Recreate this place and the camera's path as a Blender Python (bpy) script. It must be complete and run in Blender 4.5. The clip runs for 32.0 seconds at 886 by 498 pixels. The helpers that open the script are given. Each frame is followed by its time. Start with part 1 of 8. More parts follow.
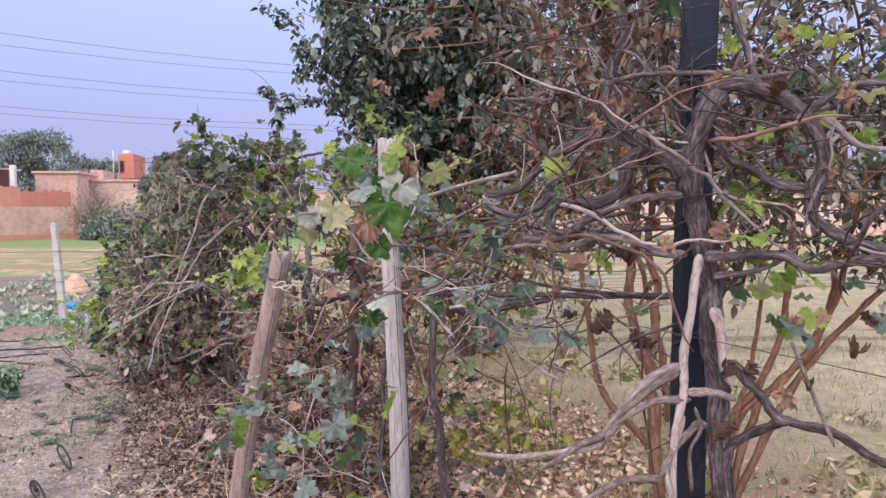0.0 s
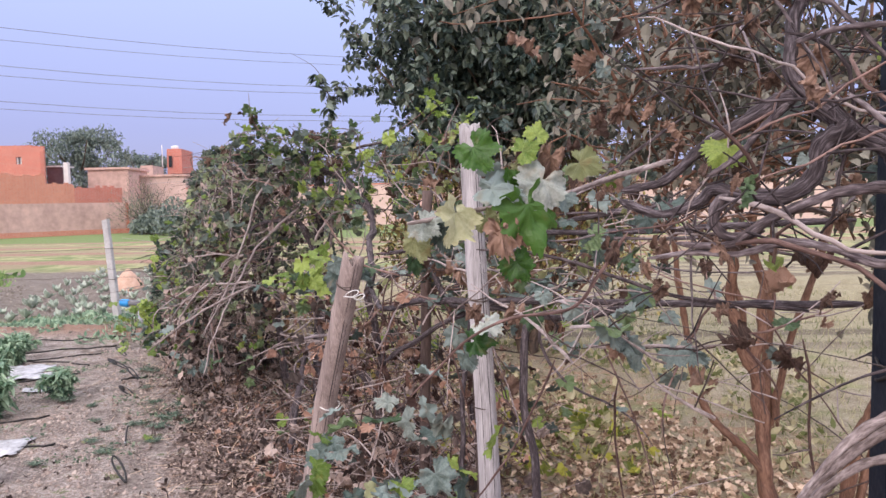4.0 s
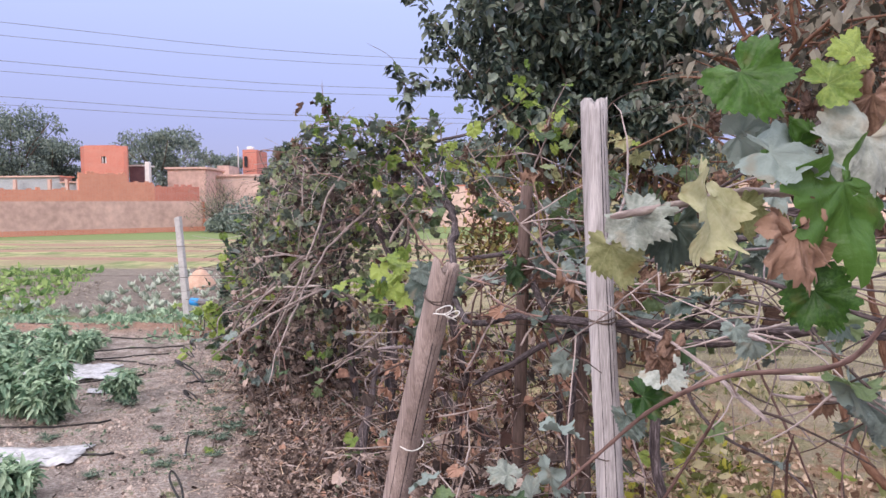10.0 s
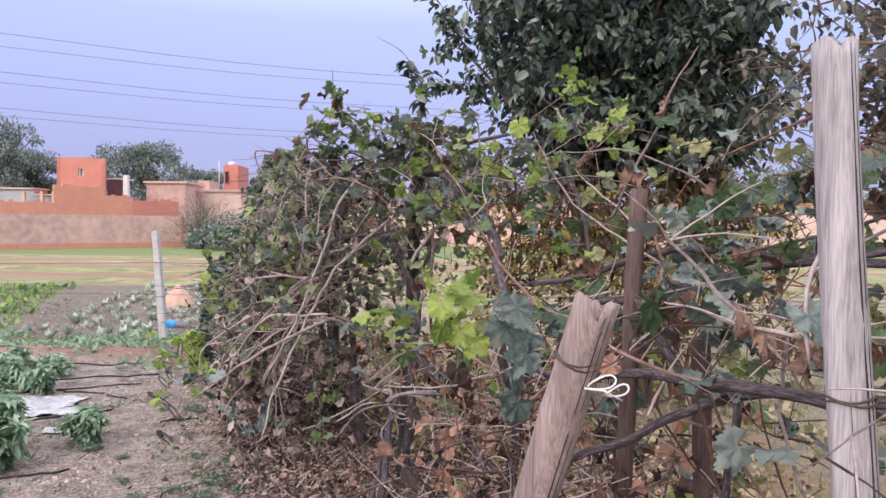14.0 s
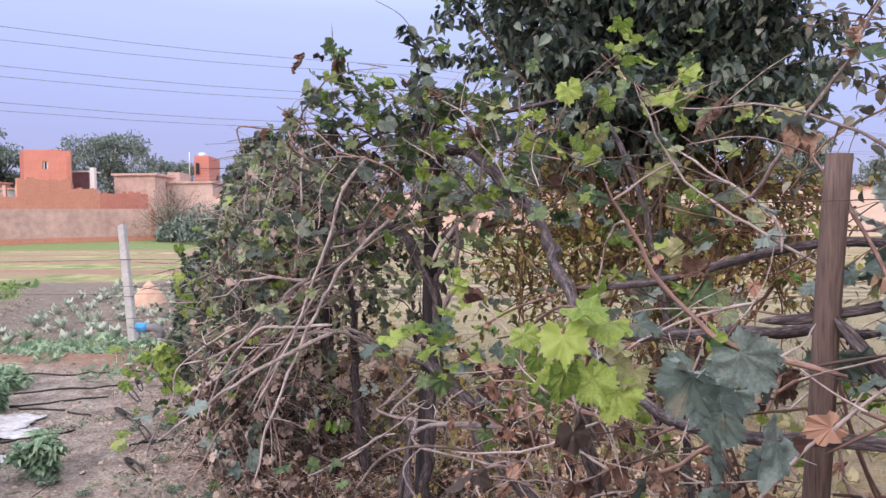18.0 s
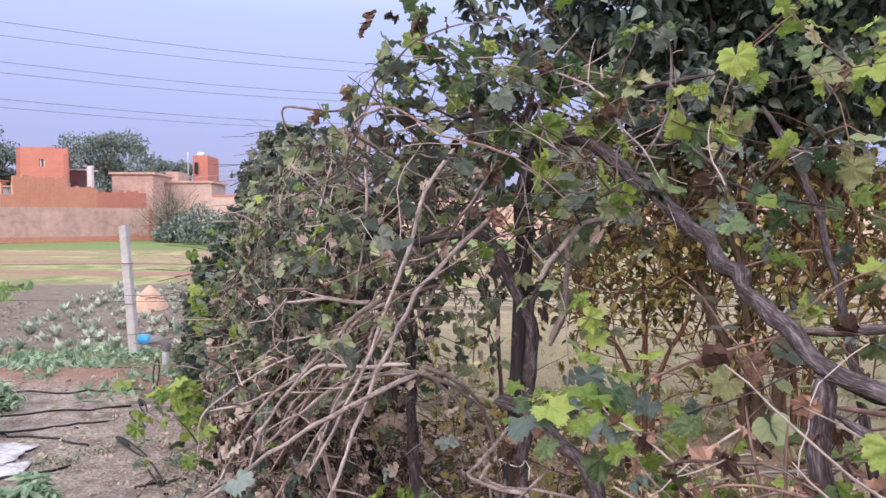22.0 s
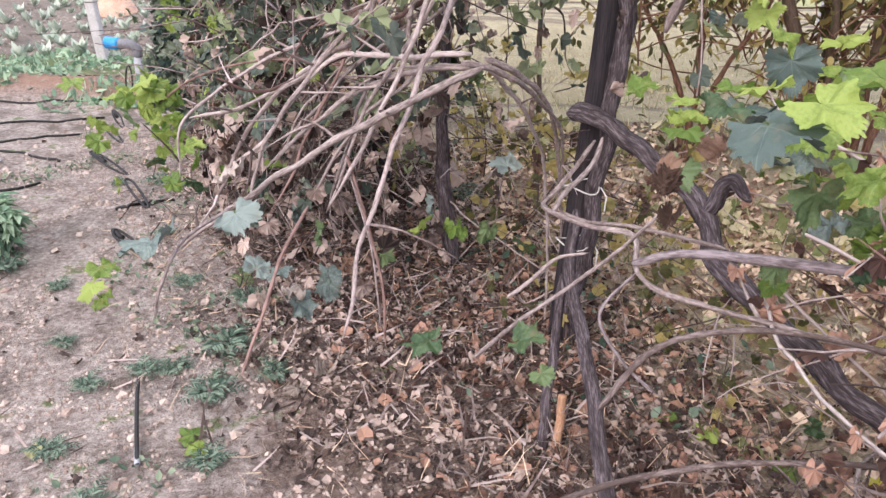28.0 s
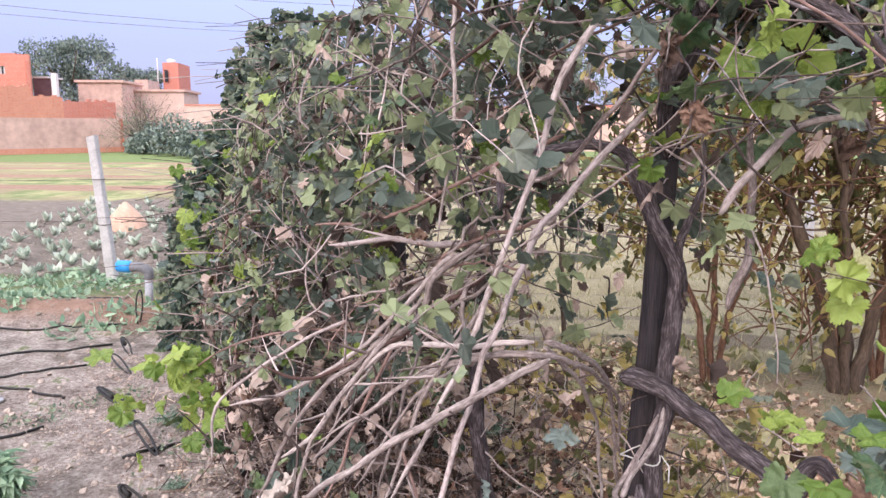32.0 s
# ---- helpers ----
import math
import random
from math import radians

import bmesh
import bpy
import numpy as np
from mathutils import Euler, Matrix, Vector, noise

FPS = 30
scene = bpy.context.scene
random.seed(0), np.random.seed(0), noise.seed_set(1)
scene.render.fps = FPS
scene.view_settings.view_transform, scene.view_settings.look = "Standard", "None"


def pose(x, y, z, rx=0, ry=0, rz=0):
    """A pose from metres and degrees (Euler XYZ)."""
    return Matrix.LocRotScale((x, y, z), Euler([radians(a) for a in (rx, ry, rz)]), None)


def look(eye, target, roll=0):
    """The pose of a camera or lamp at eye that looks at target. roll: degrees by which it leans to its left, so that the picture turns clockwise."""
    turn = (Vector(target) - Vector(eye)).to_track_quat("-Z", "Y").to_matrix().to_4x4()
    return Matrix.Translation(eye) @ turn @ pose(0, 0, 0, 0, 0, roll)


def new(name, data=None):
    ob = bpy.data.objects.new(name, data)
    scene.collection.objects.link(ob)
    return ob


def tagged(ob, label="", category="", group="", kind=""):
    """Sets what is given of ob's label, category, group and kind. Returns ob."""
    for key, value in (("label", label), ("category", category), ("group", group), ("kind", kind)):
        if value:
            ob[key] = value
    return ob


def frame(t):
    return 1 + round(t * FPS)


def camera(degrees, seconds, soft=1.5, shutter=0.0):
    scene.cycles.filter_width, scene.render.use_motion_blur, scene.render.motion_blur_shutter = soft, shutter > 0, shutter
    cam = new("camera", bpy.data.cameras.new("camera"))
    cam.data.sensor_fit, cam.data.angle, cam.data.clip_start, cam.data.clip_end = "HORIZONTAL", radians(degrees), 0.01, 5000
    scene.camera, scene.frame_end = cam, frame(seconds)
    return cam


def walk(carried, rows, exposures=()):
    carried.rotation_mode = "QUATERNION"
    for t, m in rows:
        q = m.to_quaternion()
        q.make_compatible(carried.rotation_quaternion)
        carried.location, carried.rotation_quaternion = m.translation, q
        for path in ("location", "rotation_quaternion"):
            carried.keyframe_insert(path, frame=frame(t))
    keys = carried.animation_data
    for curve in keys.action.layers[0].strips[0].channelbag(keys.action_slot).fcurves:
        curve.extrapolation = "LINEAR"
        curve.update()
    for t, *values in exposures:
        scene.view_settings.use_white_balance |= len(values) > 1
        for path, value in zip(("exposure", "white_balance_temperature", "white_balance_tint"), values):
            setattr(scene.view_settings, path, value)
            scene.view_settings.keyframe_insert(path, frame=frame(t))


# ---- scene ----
cam = camera(61.7, 32.0)
METRES, EYE, TILT, LEAN, TURN = 5.2, 1.6, -2.7, 0.3, 0.0
ROWS = [
    (0.0, 0.0, 0.0, 0.0, 0.0, 0.0, -0.0),
    (0.5, 0.0067, 0.0149, 0.003, 1.98, -0.29, -0.38),
    (1.0, 0.0112, 0.0222, 0.0044, 4.25, -0.51, -0.87),
    (1.5, 0.0134, 0.0288, 0.0043, 5.98, -0.66, -1.13),
    (2.0, 0.0043, 0.0388, 0.0048, 6.1, -0.66, -0.91),
    (2.5, -0.0176, 0.053, 0.0074, 4.5, -0.66, -0.03),
    (3.0, -0.0322, 0.0601, 0.0071, 3.08, -0.87, 0.72),
    (3.5, -0.0342, 0.0672, 0.0083, 3.12, -1.05, 0.84),
    (5.5, -0.0251, 0.0829, 0.0096, 5.37, 0.25, 0.24),
    (6.0, -0.0234, 0.0899, 0.0092, 6.35, 0.12, -0.03),
    (6.5, -0.0286, 0.0974, 0.0083, 6.64, -0.02, -0.03),
    (7.0, -0.0489, 0.1097, 0.0112, 5.11, 0.04, 0.46),
    (7.5, -0.0661, 0.1212, 0.0109, 3.39, 0.23, 1.23),
    (8.0, -0.0694, 0.1354, 0.0119, 3.16, 0.42, 1.67),
    (8.5, -0.0667, 0.1501, 0.0129, 4.49, 0.47, 1.6),
    (9.0, -0.0672, 0.1572, 0.0118, 6.26, 0.21, 1.27),
    (9.5, -0.0673, 0.1609, 0.0113, 7.79, -0.21, 0.63),
    (10.0, -0.0641, 0.1684, 0.0093, 8.56, -0.6, -0.13),
    (10.5, -0.0743, 0.1834, 0.007, 8.17, -0.51, -0.22),
    (11.0, -0.1049, 0.2158, 0.0097, 6.94, 0.18, 0.38),
    (11.5, -0.1293, 0.2359, 0.0098, 5.87, 0.85, 1.02),
    (12.0, -0.1386, 0.2542, 0.0086, 6.0, 0.84, 1.02),
    (12.5, -0.1419, 0.2755, 0.0097, 6.96, 0.37, 0.55),
    (13.0, -0.1386, 0.2929, 0.0091, 7.71, 0.13, -0.28),
    (13.5, -0.1364, 0.3058, 0.0099, 7.75, 0.43, -1.03),
    (14.0, -0.1412, 0.3152, 0.0103, 7.04, 0.9, -0.91),
    (14.5, -0.1619, 0.3354, 0.0139, 5.84, 0.94, -0.23),
    (16.5, -0.1703, 0.374, 0.0122, 4.8, 0.82, -1.0),
    (17.0, -0.168, 0.3854, 0.0094, 5.2, 0.99, -1.36),
    (17.5, -0.1774, 0.409, 0.0086, 5.31, 0.85, -1.15),
    (18.0, -0.2043, 0.4483, 0.0161, 5.07, 0.09, -0.03),
    (18.5, -0.2202, 0.4662, 0.0156, 4.9, -0.77, 0.69),
    (19.0, -0.2273, 0.486, 0.0151, 4.9, -0.75, 0.36),
    (19.5, -0.2298, 0.5156, 0.0172, 5.22, -0.01, -0.33),
    (20.0, -0.2297, 0.5339, 0.0193, 5.94, 0.43, -0.9),
    (20.5, -0.2375, 0.5473, 0.014, 6.78, 0.08, -1.24),
    (21.0, -0.2574, 0.5661, 0.0175, 6.88, -0.17, -1.06),
    (21.5, -0.2803, 0.5785, 0.0238, 6.03, -0.04, -0.61),
    (22.0, -0.2915, 0.5861, 0.0252, 4.82, 0.29, -0.64),
    (22.5, -0.2941, 0.5977, 0.0272, 3.88, 0.52, -1.08),
    (23.0, -0.297, 0.609, 0.027, 3.72, 0.4, -1.05),
    (23.5, -0.2961, 0.6219, 0.0285, 4.69, 0.01, -0.69),
    (24.0, -0.2945, 0.6344, 0.0276, 6.28, -0.32, -0.7),
    (24.5, -0.2915, 0.6425, 0.0281, 7.51, -0.5, -0.9),
    (26.5, -0.3489, 0.6876, 0.0104, 0.47, -11.26, 0.22),
    (27.0, -0.3477, 0.7045, -0.0002, 2.01, -16.64, -0.59),
    (27.5, -0.3444, 0.715, -0.0066, 3.13, -19.41, -1.23),
    (28.0, -0.3417, 0.7178, -0.0096, 3.97, -20.98, -1.64),
    (28.5, -0.3398, 0.7185, -0.0115, 3.94, -21.67, -1.44),
    (29.0, -0.3488, 0.7244, -0.0083, 2.18, -21.21, -0.92),
    (29.5, -0.3667, 0.7301, -0.0011, -0.62, -19.61, -0.71),
    (30.0, -0.3714, 0.7369, 0.0051, -1.94, -17.57, -0.74),
    (30.5, -0.3689, 0.7519, 0.0077, -1.34, -15.59, -0.79),
    (31.0, -0.3636, 0.759, 0.0094, 0.35, -13.03, -0.77),
    (31.5, -0.3685, 0.7544, 0.0231, 2.27, -9.4, -0.68),
    (32.0, -0.3739, 0.7466, 0.0288, 3.14, -6.56, -0.41),
]
walk(cam, [(t, pose(0, 0, EYE, TILT, LEAN, TURN) @ pose(METRES * x, METRES * y, METRES * z, 90 + pitch, roll, yaw)) for t, x, y, z, yaw, pitch, roll in ROWS], ((0.0, 0.07, 6300.0, 12.0), (24.5, 0.13, 6300.0, 12.0), (27.0, 0.42, 6250.0, 10.0), (29.0, 0.48, 6250.0, 10.0), (31.0, 0.58, 6250.0, 10.0), (32.0, 0.48, 6250.0, 10.0)))

# ---------------------------------------------------------------- world, sun
world = bpy.data.worlds.new("world")
scene.world = world
world.use_nodes = True
wn, wl = world.node_tree.nodes, world.node_tree.links
SUN_ELEV, SUN_ROT = radians(28), radians(204)
sky = wn.new("ShaderNodeTexSky")
sky.sky_type = "NISHITA"
sky.sun_disc = False
sky.sun_elevation, sky.sun_rotation = SUN_ELEV, SUN_ROT
sky.air_density, sky.dust_density, sky.ozone_density = 1.0, 2.0, 2.5
# even evening haze: dimmer towards the horizon, brighter overhead, as under a veiled sky
haze = wn.new("ShaderNodeMix")
haze.data_type = "RGBA"
haze.inputs["Factor"].default_value = 0.8
wtc = wn.new("ShaderNodeTexCoord")
wsep = wn.new("ShaderNodeSeparateXYZ")
wl.new(wtc.outputs["Generated"], wsep.inputs[0])
veil = wn.new("ShaderNodeValToRGB")
veil.color_ramp.elements[0].position, veil.color_ramp.elements[0].color = 0.0, (0.225, 0.212, 0.332, 1)
veil.color_ramp.elements[1].position, veil.color_ramp.elements[1].color = 1.0, (1.42, 1.36, 1.40, 1)
for at_z, col in ((0.10, (0.232, 0.237, 0.418)), (0.26, (0.305, 0.340, 0.545)), (0.5, (0.90, 0.90, 1.06))):
    e = veil.color_ramp.elements.new(at_z)
    e.color = (*col, 1)
wl.new(wsep.outputs["Z"], veil.inputs["Fac"])
gain = wn.new("ShaderNodeMix")
gain.data_type, gain.blend_type = "RGBA", "MULTIPLY"
gain.inputs["Factor"].default_value = 1.0
gain.inputs["B"].default_value = (16.0, 16.0, 16.0, 1)
wl.new(veil.outputs["Color"], gain.inputs["A"])
wl.new(sky.outputs["Color"], haze.inputs["A"])
wl.new(gain.outputs["Result"], haze.inputs["B"])
bg = wn["Background"]
bg.inputs["Strength"].default_value = 0.13
wl.new(haze.outputs["Result"], bg.inputs["Color"])

sun = new("sun", bpy.data.lights.new("sun", "SUN"))
sun.data.energy, sun.data.angle, sun.data.color = 2.35, radians(40), (1.0, 0.85, 0.76)
sun.matrix_world = look((-20, -44, 26), (0, 0, 0))

# ---------------------------------------------------------------- materials


def mat(name, c1, c2, scale=8.0, rough=0.8, bump=0.3, c3=None, fine=60.0, metal=0.0, rand=0.0, translucent=0.0, stretch=None, island=False, spec=0.3, bump_dist=0.01, grain=False, mid=0.5):
    """Two-scale noise colouring in object space, with bump; rand: how far each piece varies in value."""
    m = bpy.data.materials.new(name)
    m.use_nodes = True
    n, l = m.node_tree.nodes, m.node_tree.links
    b = n["Principled BSDF"]
    tc = n.new("ShaderNodeTexCoord")
    mp = n.new("ShaderNodeMapping")
    if stretch:
        mp.inputs["Scale"].default_value = stretch
    if grain:                                  # bark that follows the stem
        at = n.new("ShaderNodeAttribute")
        at.attribute_name = "grain"
        l.new(at.outputs["Vector"], mp.inputs["Vector"])
    else:
        l.new(tc.outputs["Object"], mp.inputs["Vector"])
    n1 = n.new("ShaderNodeTexNoise")
    n1.inputs["Scale"].default_value, n1.inputs["Detail"].default_value = scale, 5
    n1.inputs["Roughness"].default_value = 0.65
    n2 = n.new("ShaderNodeTexNoise")
    n2.inputs["Scale"].default_value, n2.inputs["Detail"].default_value = fine, 3
    for q in (n1, n2):
        l.new(mp.outputs["Vector"], q.inputs["Vector"])
    ramp = n.new("ShaderNodeValToRGB")
    ramp.color_ramp.elements[0].position, ramp.color_ramp.elements[1].position = 0.34, 0.66
    ramp.color_ramp.elements[0].color, ramp.color_ramp.elements[1].color = (*c1, 1), (*c2, 1)
    if c3:
        e = ramp.color_ramp.elements.new(mid)
        e.color = (*c3, 1)
    mixf = n.new("ShaderNodeMath")
    mixf.operation = "MULTIPLY_ADD"
    mixf.inputs[1].default_value = 0.45
    l.new(n2.outputs["Fac"], mixf.inputs[0])
    add = n.new("ShaderNodeMath")
    add.operation = "MULTIPLY"
    add.inputs[1].default_value = 0.55
    l.new(n1.outputs["Fac"], add.inputs[0])
    l.new(add.outputs[0], mixf.inputs[2])
    fac = mixf.outputs[0]
    if rand:
        src = n.new("ShaderNodeNewGeometry").outputs["Random Per Island"] if island else n.new("ShaderNodeObjectInfo").outputs["Random"]
        r = n.new("ShaderNodeMath")
        r.operation = "MULTIPLY_ADD"
        r.inputs[1].default_value = rand
        l.new(src, r.inputs[0])
        r2 = n.new("ShaderNodeMath")
        r2.operation = "SUBTRACT"
        r2.inputs[1].default_value = rand / 2
        l.new(r.outputs[0], r2.inputs[0])
        l.new(fac, r.inputs[2])
        fac = r2.outputs[0]
    l.new(fac, ramp.inputs["Fac"])
    l.new(ramp.outputs["Color"], b.inputs["Base Color"])
    b.inputs["Roughness"].default_value, b.inputs["Metallic"].default_value = rough, metal
    b.inputs["Specular IOR Level"].default_value = spec
    if bump:
        bp = n.new("ShaderNodeBump")
        bp.inputs["Strength"].default_value, bp.inputs["Distance"].default_value = bump, bump_dist
        l.new(mixf.outputs[0], bp.inputs["Height"])
        l.new(bp.outputs["Normal"], b.inputs["Normal"])
    if translucent:
        t = n.new("ShaderNodeBsdfTranslucent")
        l.new(ramp.outputs["Color"], t.inputs["Color"])
        mx = n.new("ShaderNodeMixShader")
        mx.inputs["Fac"].default_value = translucent
        l.new(b.outputs["BSDF"], mx.inputs[1])
        l.new(t.outputs["BSDF"], mx.inputs[2])
        l.new(mx.outputs["Shader"], n["Material Output"].inputs["Surface"])
    return m


BARK = mat("vine_bark", (0.014, 0.011, 0.012), (0.23, 0.195, 0.205), 85, 0.95, 1.0, c3=(0.070, 0.055, 0.058), fine=300, stretch=(1, 1, 0.15), grain=True, bump_dist=0.006)
CANE = mat("cane_bark", (0.085, 0.062, 0.055), (0.43, 0.36, 0.34), 55, 0.85, 0.6, c3=(0.225, 0.178, 0.165), fine=260, rand=0.3, stretch=(1, 1, 0.3), grain=True, bump_dist=0.004)
CANE_DARK = mat("grey_brown_vine_bark", (0.030, 0.023, 0.024), (0.32, 0.27, 0.275), 70, 0.95, 0.9, c3=(0.125, 0.098, 0.10), fine=260, stretch=(1, 1, 0.2), rand=0.25, grain=True, bump_dist=0.005)
CANE_PALE = mat("pale_dry_cane", (0.13, 0.10, 0.088), (0.52, 0.445, 0.415), 50, 0.85, 0.6, c3=(0.31, 0.255, 0.235), fine=240, rand=0.25, stretch=(1, 1, 0.3), grain=True, bump_dist=0.004)
CANE_RED = mat("brown_cane_bark", (0.065, 0.036, 0.030), (0.29, 0.185, 0.155), 50, 0.85, 0.5, c3=(0.15, 0.092, 0.078), fine=200, rand=0.3, stretch=(1, 1, 0.18), grain=True, bump_dist=0.004)
TWIGS = mat("twig_bark", (0.070, 0.050, 0.045), (0.42, 0.345, 0.32), 6, 0.9, 0.3, c3=(0.20, 0.152, 0.138), fine=50, rand=0.6, island=True)
GUAVA_BARK = mat("orange_brown_bark", (0.075, 0.036, 0.024), (0.33, 0.185, 0.12), 26, 0.7, 0.5, c3=(0.18, 0.095, 0.062), fine=120, stretch=(1, 1, 0.22), grain=True, bump_dist=0.005)
OLD_BARK = mat("shaded_tree_bark", (0.05, 0.038, 0.03), (0.19, 0.135, 0.10), 30, 0.9, 0.6, fine=140, stretch=(1, 1, 0.2), grain=True)


def leaf_material(name, c1, c2, vein, spot, spots=0.3, rough=0.5, translucent=0.3):
    """A leaf blade in its own unit space: pale ribs from the stalk, mottling, brown spots, a dusty film."""
    m = mat(name, c1, c2, 3.2, rough, 0.35, fine=16, rand=0.5, translucent=translucent, spec=0.35)
    n, l = m.node_tree.nodes, m.node_tree.links
    b = n["Principled BSDF"]
    src = b.inputs["Base Color"].links[0].from_socket
    tc = n.new("ShaderNodeTexCoord")
    sep = n.new("ShaderNodeSeparateXYZ")
    l.new(tc.outputs["Object"], sep.inputs[0])

    def calc(op, a, c=None):
        q = n.new("ShaderNodeMath")
        q.operation = op
        for i, v in enumerate((a, c)):
            if v is None:
                continue
            if isinstance(v, (int, float)):
                q.inputs[i].default_value = v
            else:
                l.new(v, q.inputs[i])
        return q.outputs[0]

    def mixed(f, a, col):
        q = n.new("ShaderNodeMix")
        q.data_type = "RGBA"
        l.new(f, q.inputs["Factor"])
        l.new(a, q.inputs["A"])
        q.inputs["B"].default_value = (*col, 1)
        return q.outputs["Result"]
    x, y = sep.outputs["X"], sep.outputs["Y"]
    ang = calc("ARCTAN2", x, y)
    rad = calc("SQRT", calc("ADD", calc("MULTIPLY", x, x), calc("MULTIPLY", y, y)))
    rib = calc("MULTIPLY", calc("ABSOLUTE", calc("SINE", calc("MULTIPLY", ang, 3.75))), rad)
    side = calc("ABSOLUTE", calc("SINE", calc("ADD", calc("MULTIPLY", rad, 26.0), calc("MULTIPLY", calc("ABSOLUTE", calc("SINE", calc("MULTIPLY", ang, 3.75))), -4.0))))
    mr = n.new("ShaderNodeMapRange")
    mr.inputs["From Min"].default_value, mr.inputs["From Max"].default_value = 0.030, 0.012
    mr.inputs["To Max"].default_value = 0.24
    l.new(rib, mr.inputs["Value"])
    ms = n.new("ShaderNodeMapRange")
    ms.inputs["From Min"].default_value, ms.inputs["From Max"].default_value = 0.16, 0.05
    ms.inputs["To Max"].default_value = 0.06
    l.new(side, ms.inputs["Value"])
    nz = n.new("ShaderNodeTexNoise")
    nz.inputs["Scale"].default_value, nz.inputs["Detail"].default_value = 2.6, 4
    oi = n.new("ShaderNodeObjectInfo")
    va = n.new("ShaderNodeVectorMath")
    va.operation = "ADD"
    sc = n.new("ShaderNodeMath")
    sc.operation = "MULTIPLY"
    sc.inputs[1].default_value = 40
    l.new(oi.outputs["Random"], sc.inputs[0])
    l.new(tc.outputs["Object"], va.inputs[0])
    l.new(sc.outputs[0], va.inputs[1])
    l.new(va.outputs["Vector"], nz.inputs["Vector"])
    sp = n.new("ShaderNodeMapRange")
    sp.inputs["From Min"].default_value, sp.inputs["From Max"].default_value = 0.60, 0.72
    sp.inputs["To Max"].default_value = spots
    l.new(nz.outputs["Fac"], sp.inputs["Value"])
    c = mixed(ms.outputs["Result"], src, vein)
    c = mixed(mr.outputs["Result"], c, vein)
    c = mixed(sp.outputs["Result"], c, spot)
    l.new(c, b.inputs["Base Color"])
    for q in n:
        if q.bl_idname == "ShaderNodeBsdfTranslucent":
            l.new(c, q.inputs["Color"])
    return m


LEAF_LIME = leaf_material("young_leaf", (0.13, 0.21, 0.040), (0.35, 0.44, 0.105), (0.43, 0.49, 0.18), (0.30, 0.24, 0.06), 0.3, 0.42, 0.42)
LEAF_GREEN = leaf_material("green_leaf", (0.042, 0.080, 0.034), (0.145, 0.205, 0.088), (0.20, 0.26, 0.13), (0.16, 0.11, 0.05), 0.45, 0.42, 0.28)
LEAF_DEEP = leaf_material("deep_green_leaf", (0.020, 0.060, 0.010), (0.070, 0.155, 0.026), (0.11, 0.20, 0.06), (0.14, 0.10, 0.03), 0.4, 0.4, 0.3)
LEAF_GREY = leaf_material("dusty_leaf", (0.070, 0.100, 0.085), (0.205, 0.25, 0.225), (0.25, 0.29, 0.255), (0.20, 0.155, 0.10), 0.5, 0.65, 0.15)
LEAF_DUSTY = leaf_material("dust_white_leaf", (0.17, 0.195, 0.165), (0.37, 0.39, 0.345), (0.38, 0.40, 0.33), (0.30, 0.24, 0.16), 0.5, 0.75, 0.12)
LEAF_OLIVE = leaf_material("olive_leaf", (0.17, 0.185, 0.075), (0.36, 0.36, 0.185), (0.42, 0.40, 0.23), (0.26, 0.19, 0.08), 0.6, 0.6, 0.3)
LEAF_YELLOW = leaf_material("yellow_leaf", (0.35, 0.345, 0.17), (0.56, 0.54, 0.33), (0.58, 0.56, 0.36), (0.34, 0.22, 0.10), 0.7, 0.55, 0.3)
LEAF_DRY = leaf_material("dry_leaf", (0.065, 0.038, 0.028), (0.28, 0.175, 0.125), (0.30, 0.21, 0.16), (0.06, 0.037, 0.03), 0.7, 0.85, 0.1)
LEAF_PALE = leaf_material("pale_dry_leaf", (0.22, 0.175, 0.145), (0.45, 0.385, 0.335), (0.48, 0.42, 0.37), (0.17, 0.10, 0.07), 0.7, 0.85, 0.1)
MIX_LEAF = mat("vine_foliage", (0.085, 0.108, 0.085), (0.28, 0.325, 0.175), 6, 0.6, 0.2, c3=(0.175, 0.195, 0.155), fine=40, rand=1.0, translucent=0.3, island=True)
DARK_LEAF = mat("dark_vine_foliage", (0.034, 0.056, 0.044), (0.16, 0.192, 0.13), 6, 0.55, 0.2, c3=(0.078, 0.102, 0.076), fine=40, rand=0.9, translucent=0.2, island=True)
LITTER = mat("leaf_litter", (0.050, 0.036, 0.031), (0.44, 0.345, 0.295), 6, 0.9, 0.4, c3=(0.195, 0.142, 0.12), fine=40, rand=0.9, island=True, mid=0.55)
LITTER_RED = mat("red_brown_litter", (0.055, 0.030, 0.024), (0.36, 0.215, 0.155), 6, 0.9, 0.4, c3=(0.17, 0.095, 0.07), fine=40, rand=0.9, island=True, mid=0.55)
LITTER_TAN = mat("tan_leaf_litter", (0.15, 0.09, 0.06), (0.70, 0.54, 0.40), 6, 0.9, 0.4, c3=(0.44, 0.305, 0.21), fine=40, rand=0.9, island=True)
DUSTY_WEED = mat("dusty_weed", (0.085, 0.125, 0.085), (0.24, 0.29, 0.19), 5, 0.8, 0.2, fine=30, rand=0.8, island=True, translucent=0.15)
FEATHER_WEED = mat("feathery_weed", (0.05, 0.085, 0.06), (0.20, 0.26, 0.19), 5, 0.8, 0.1, fine=30, rand=0.8, island=True, translucent=0.15)
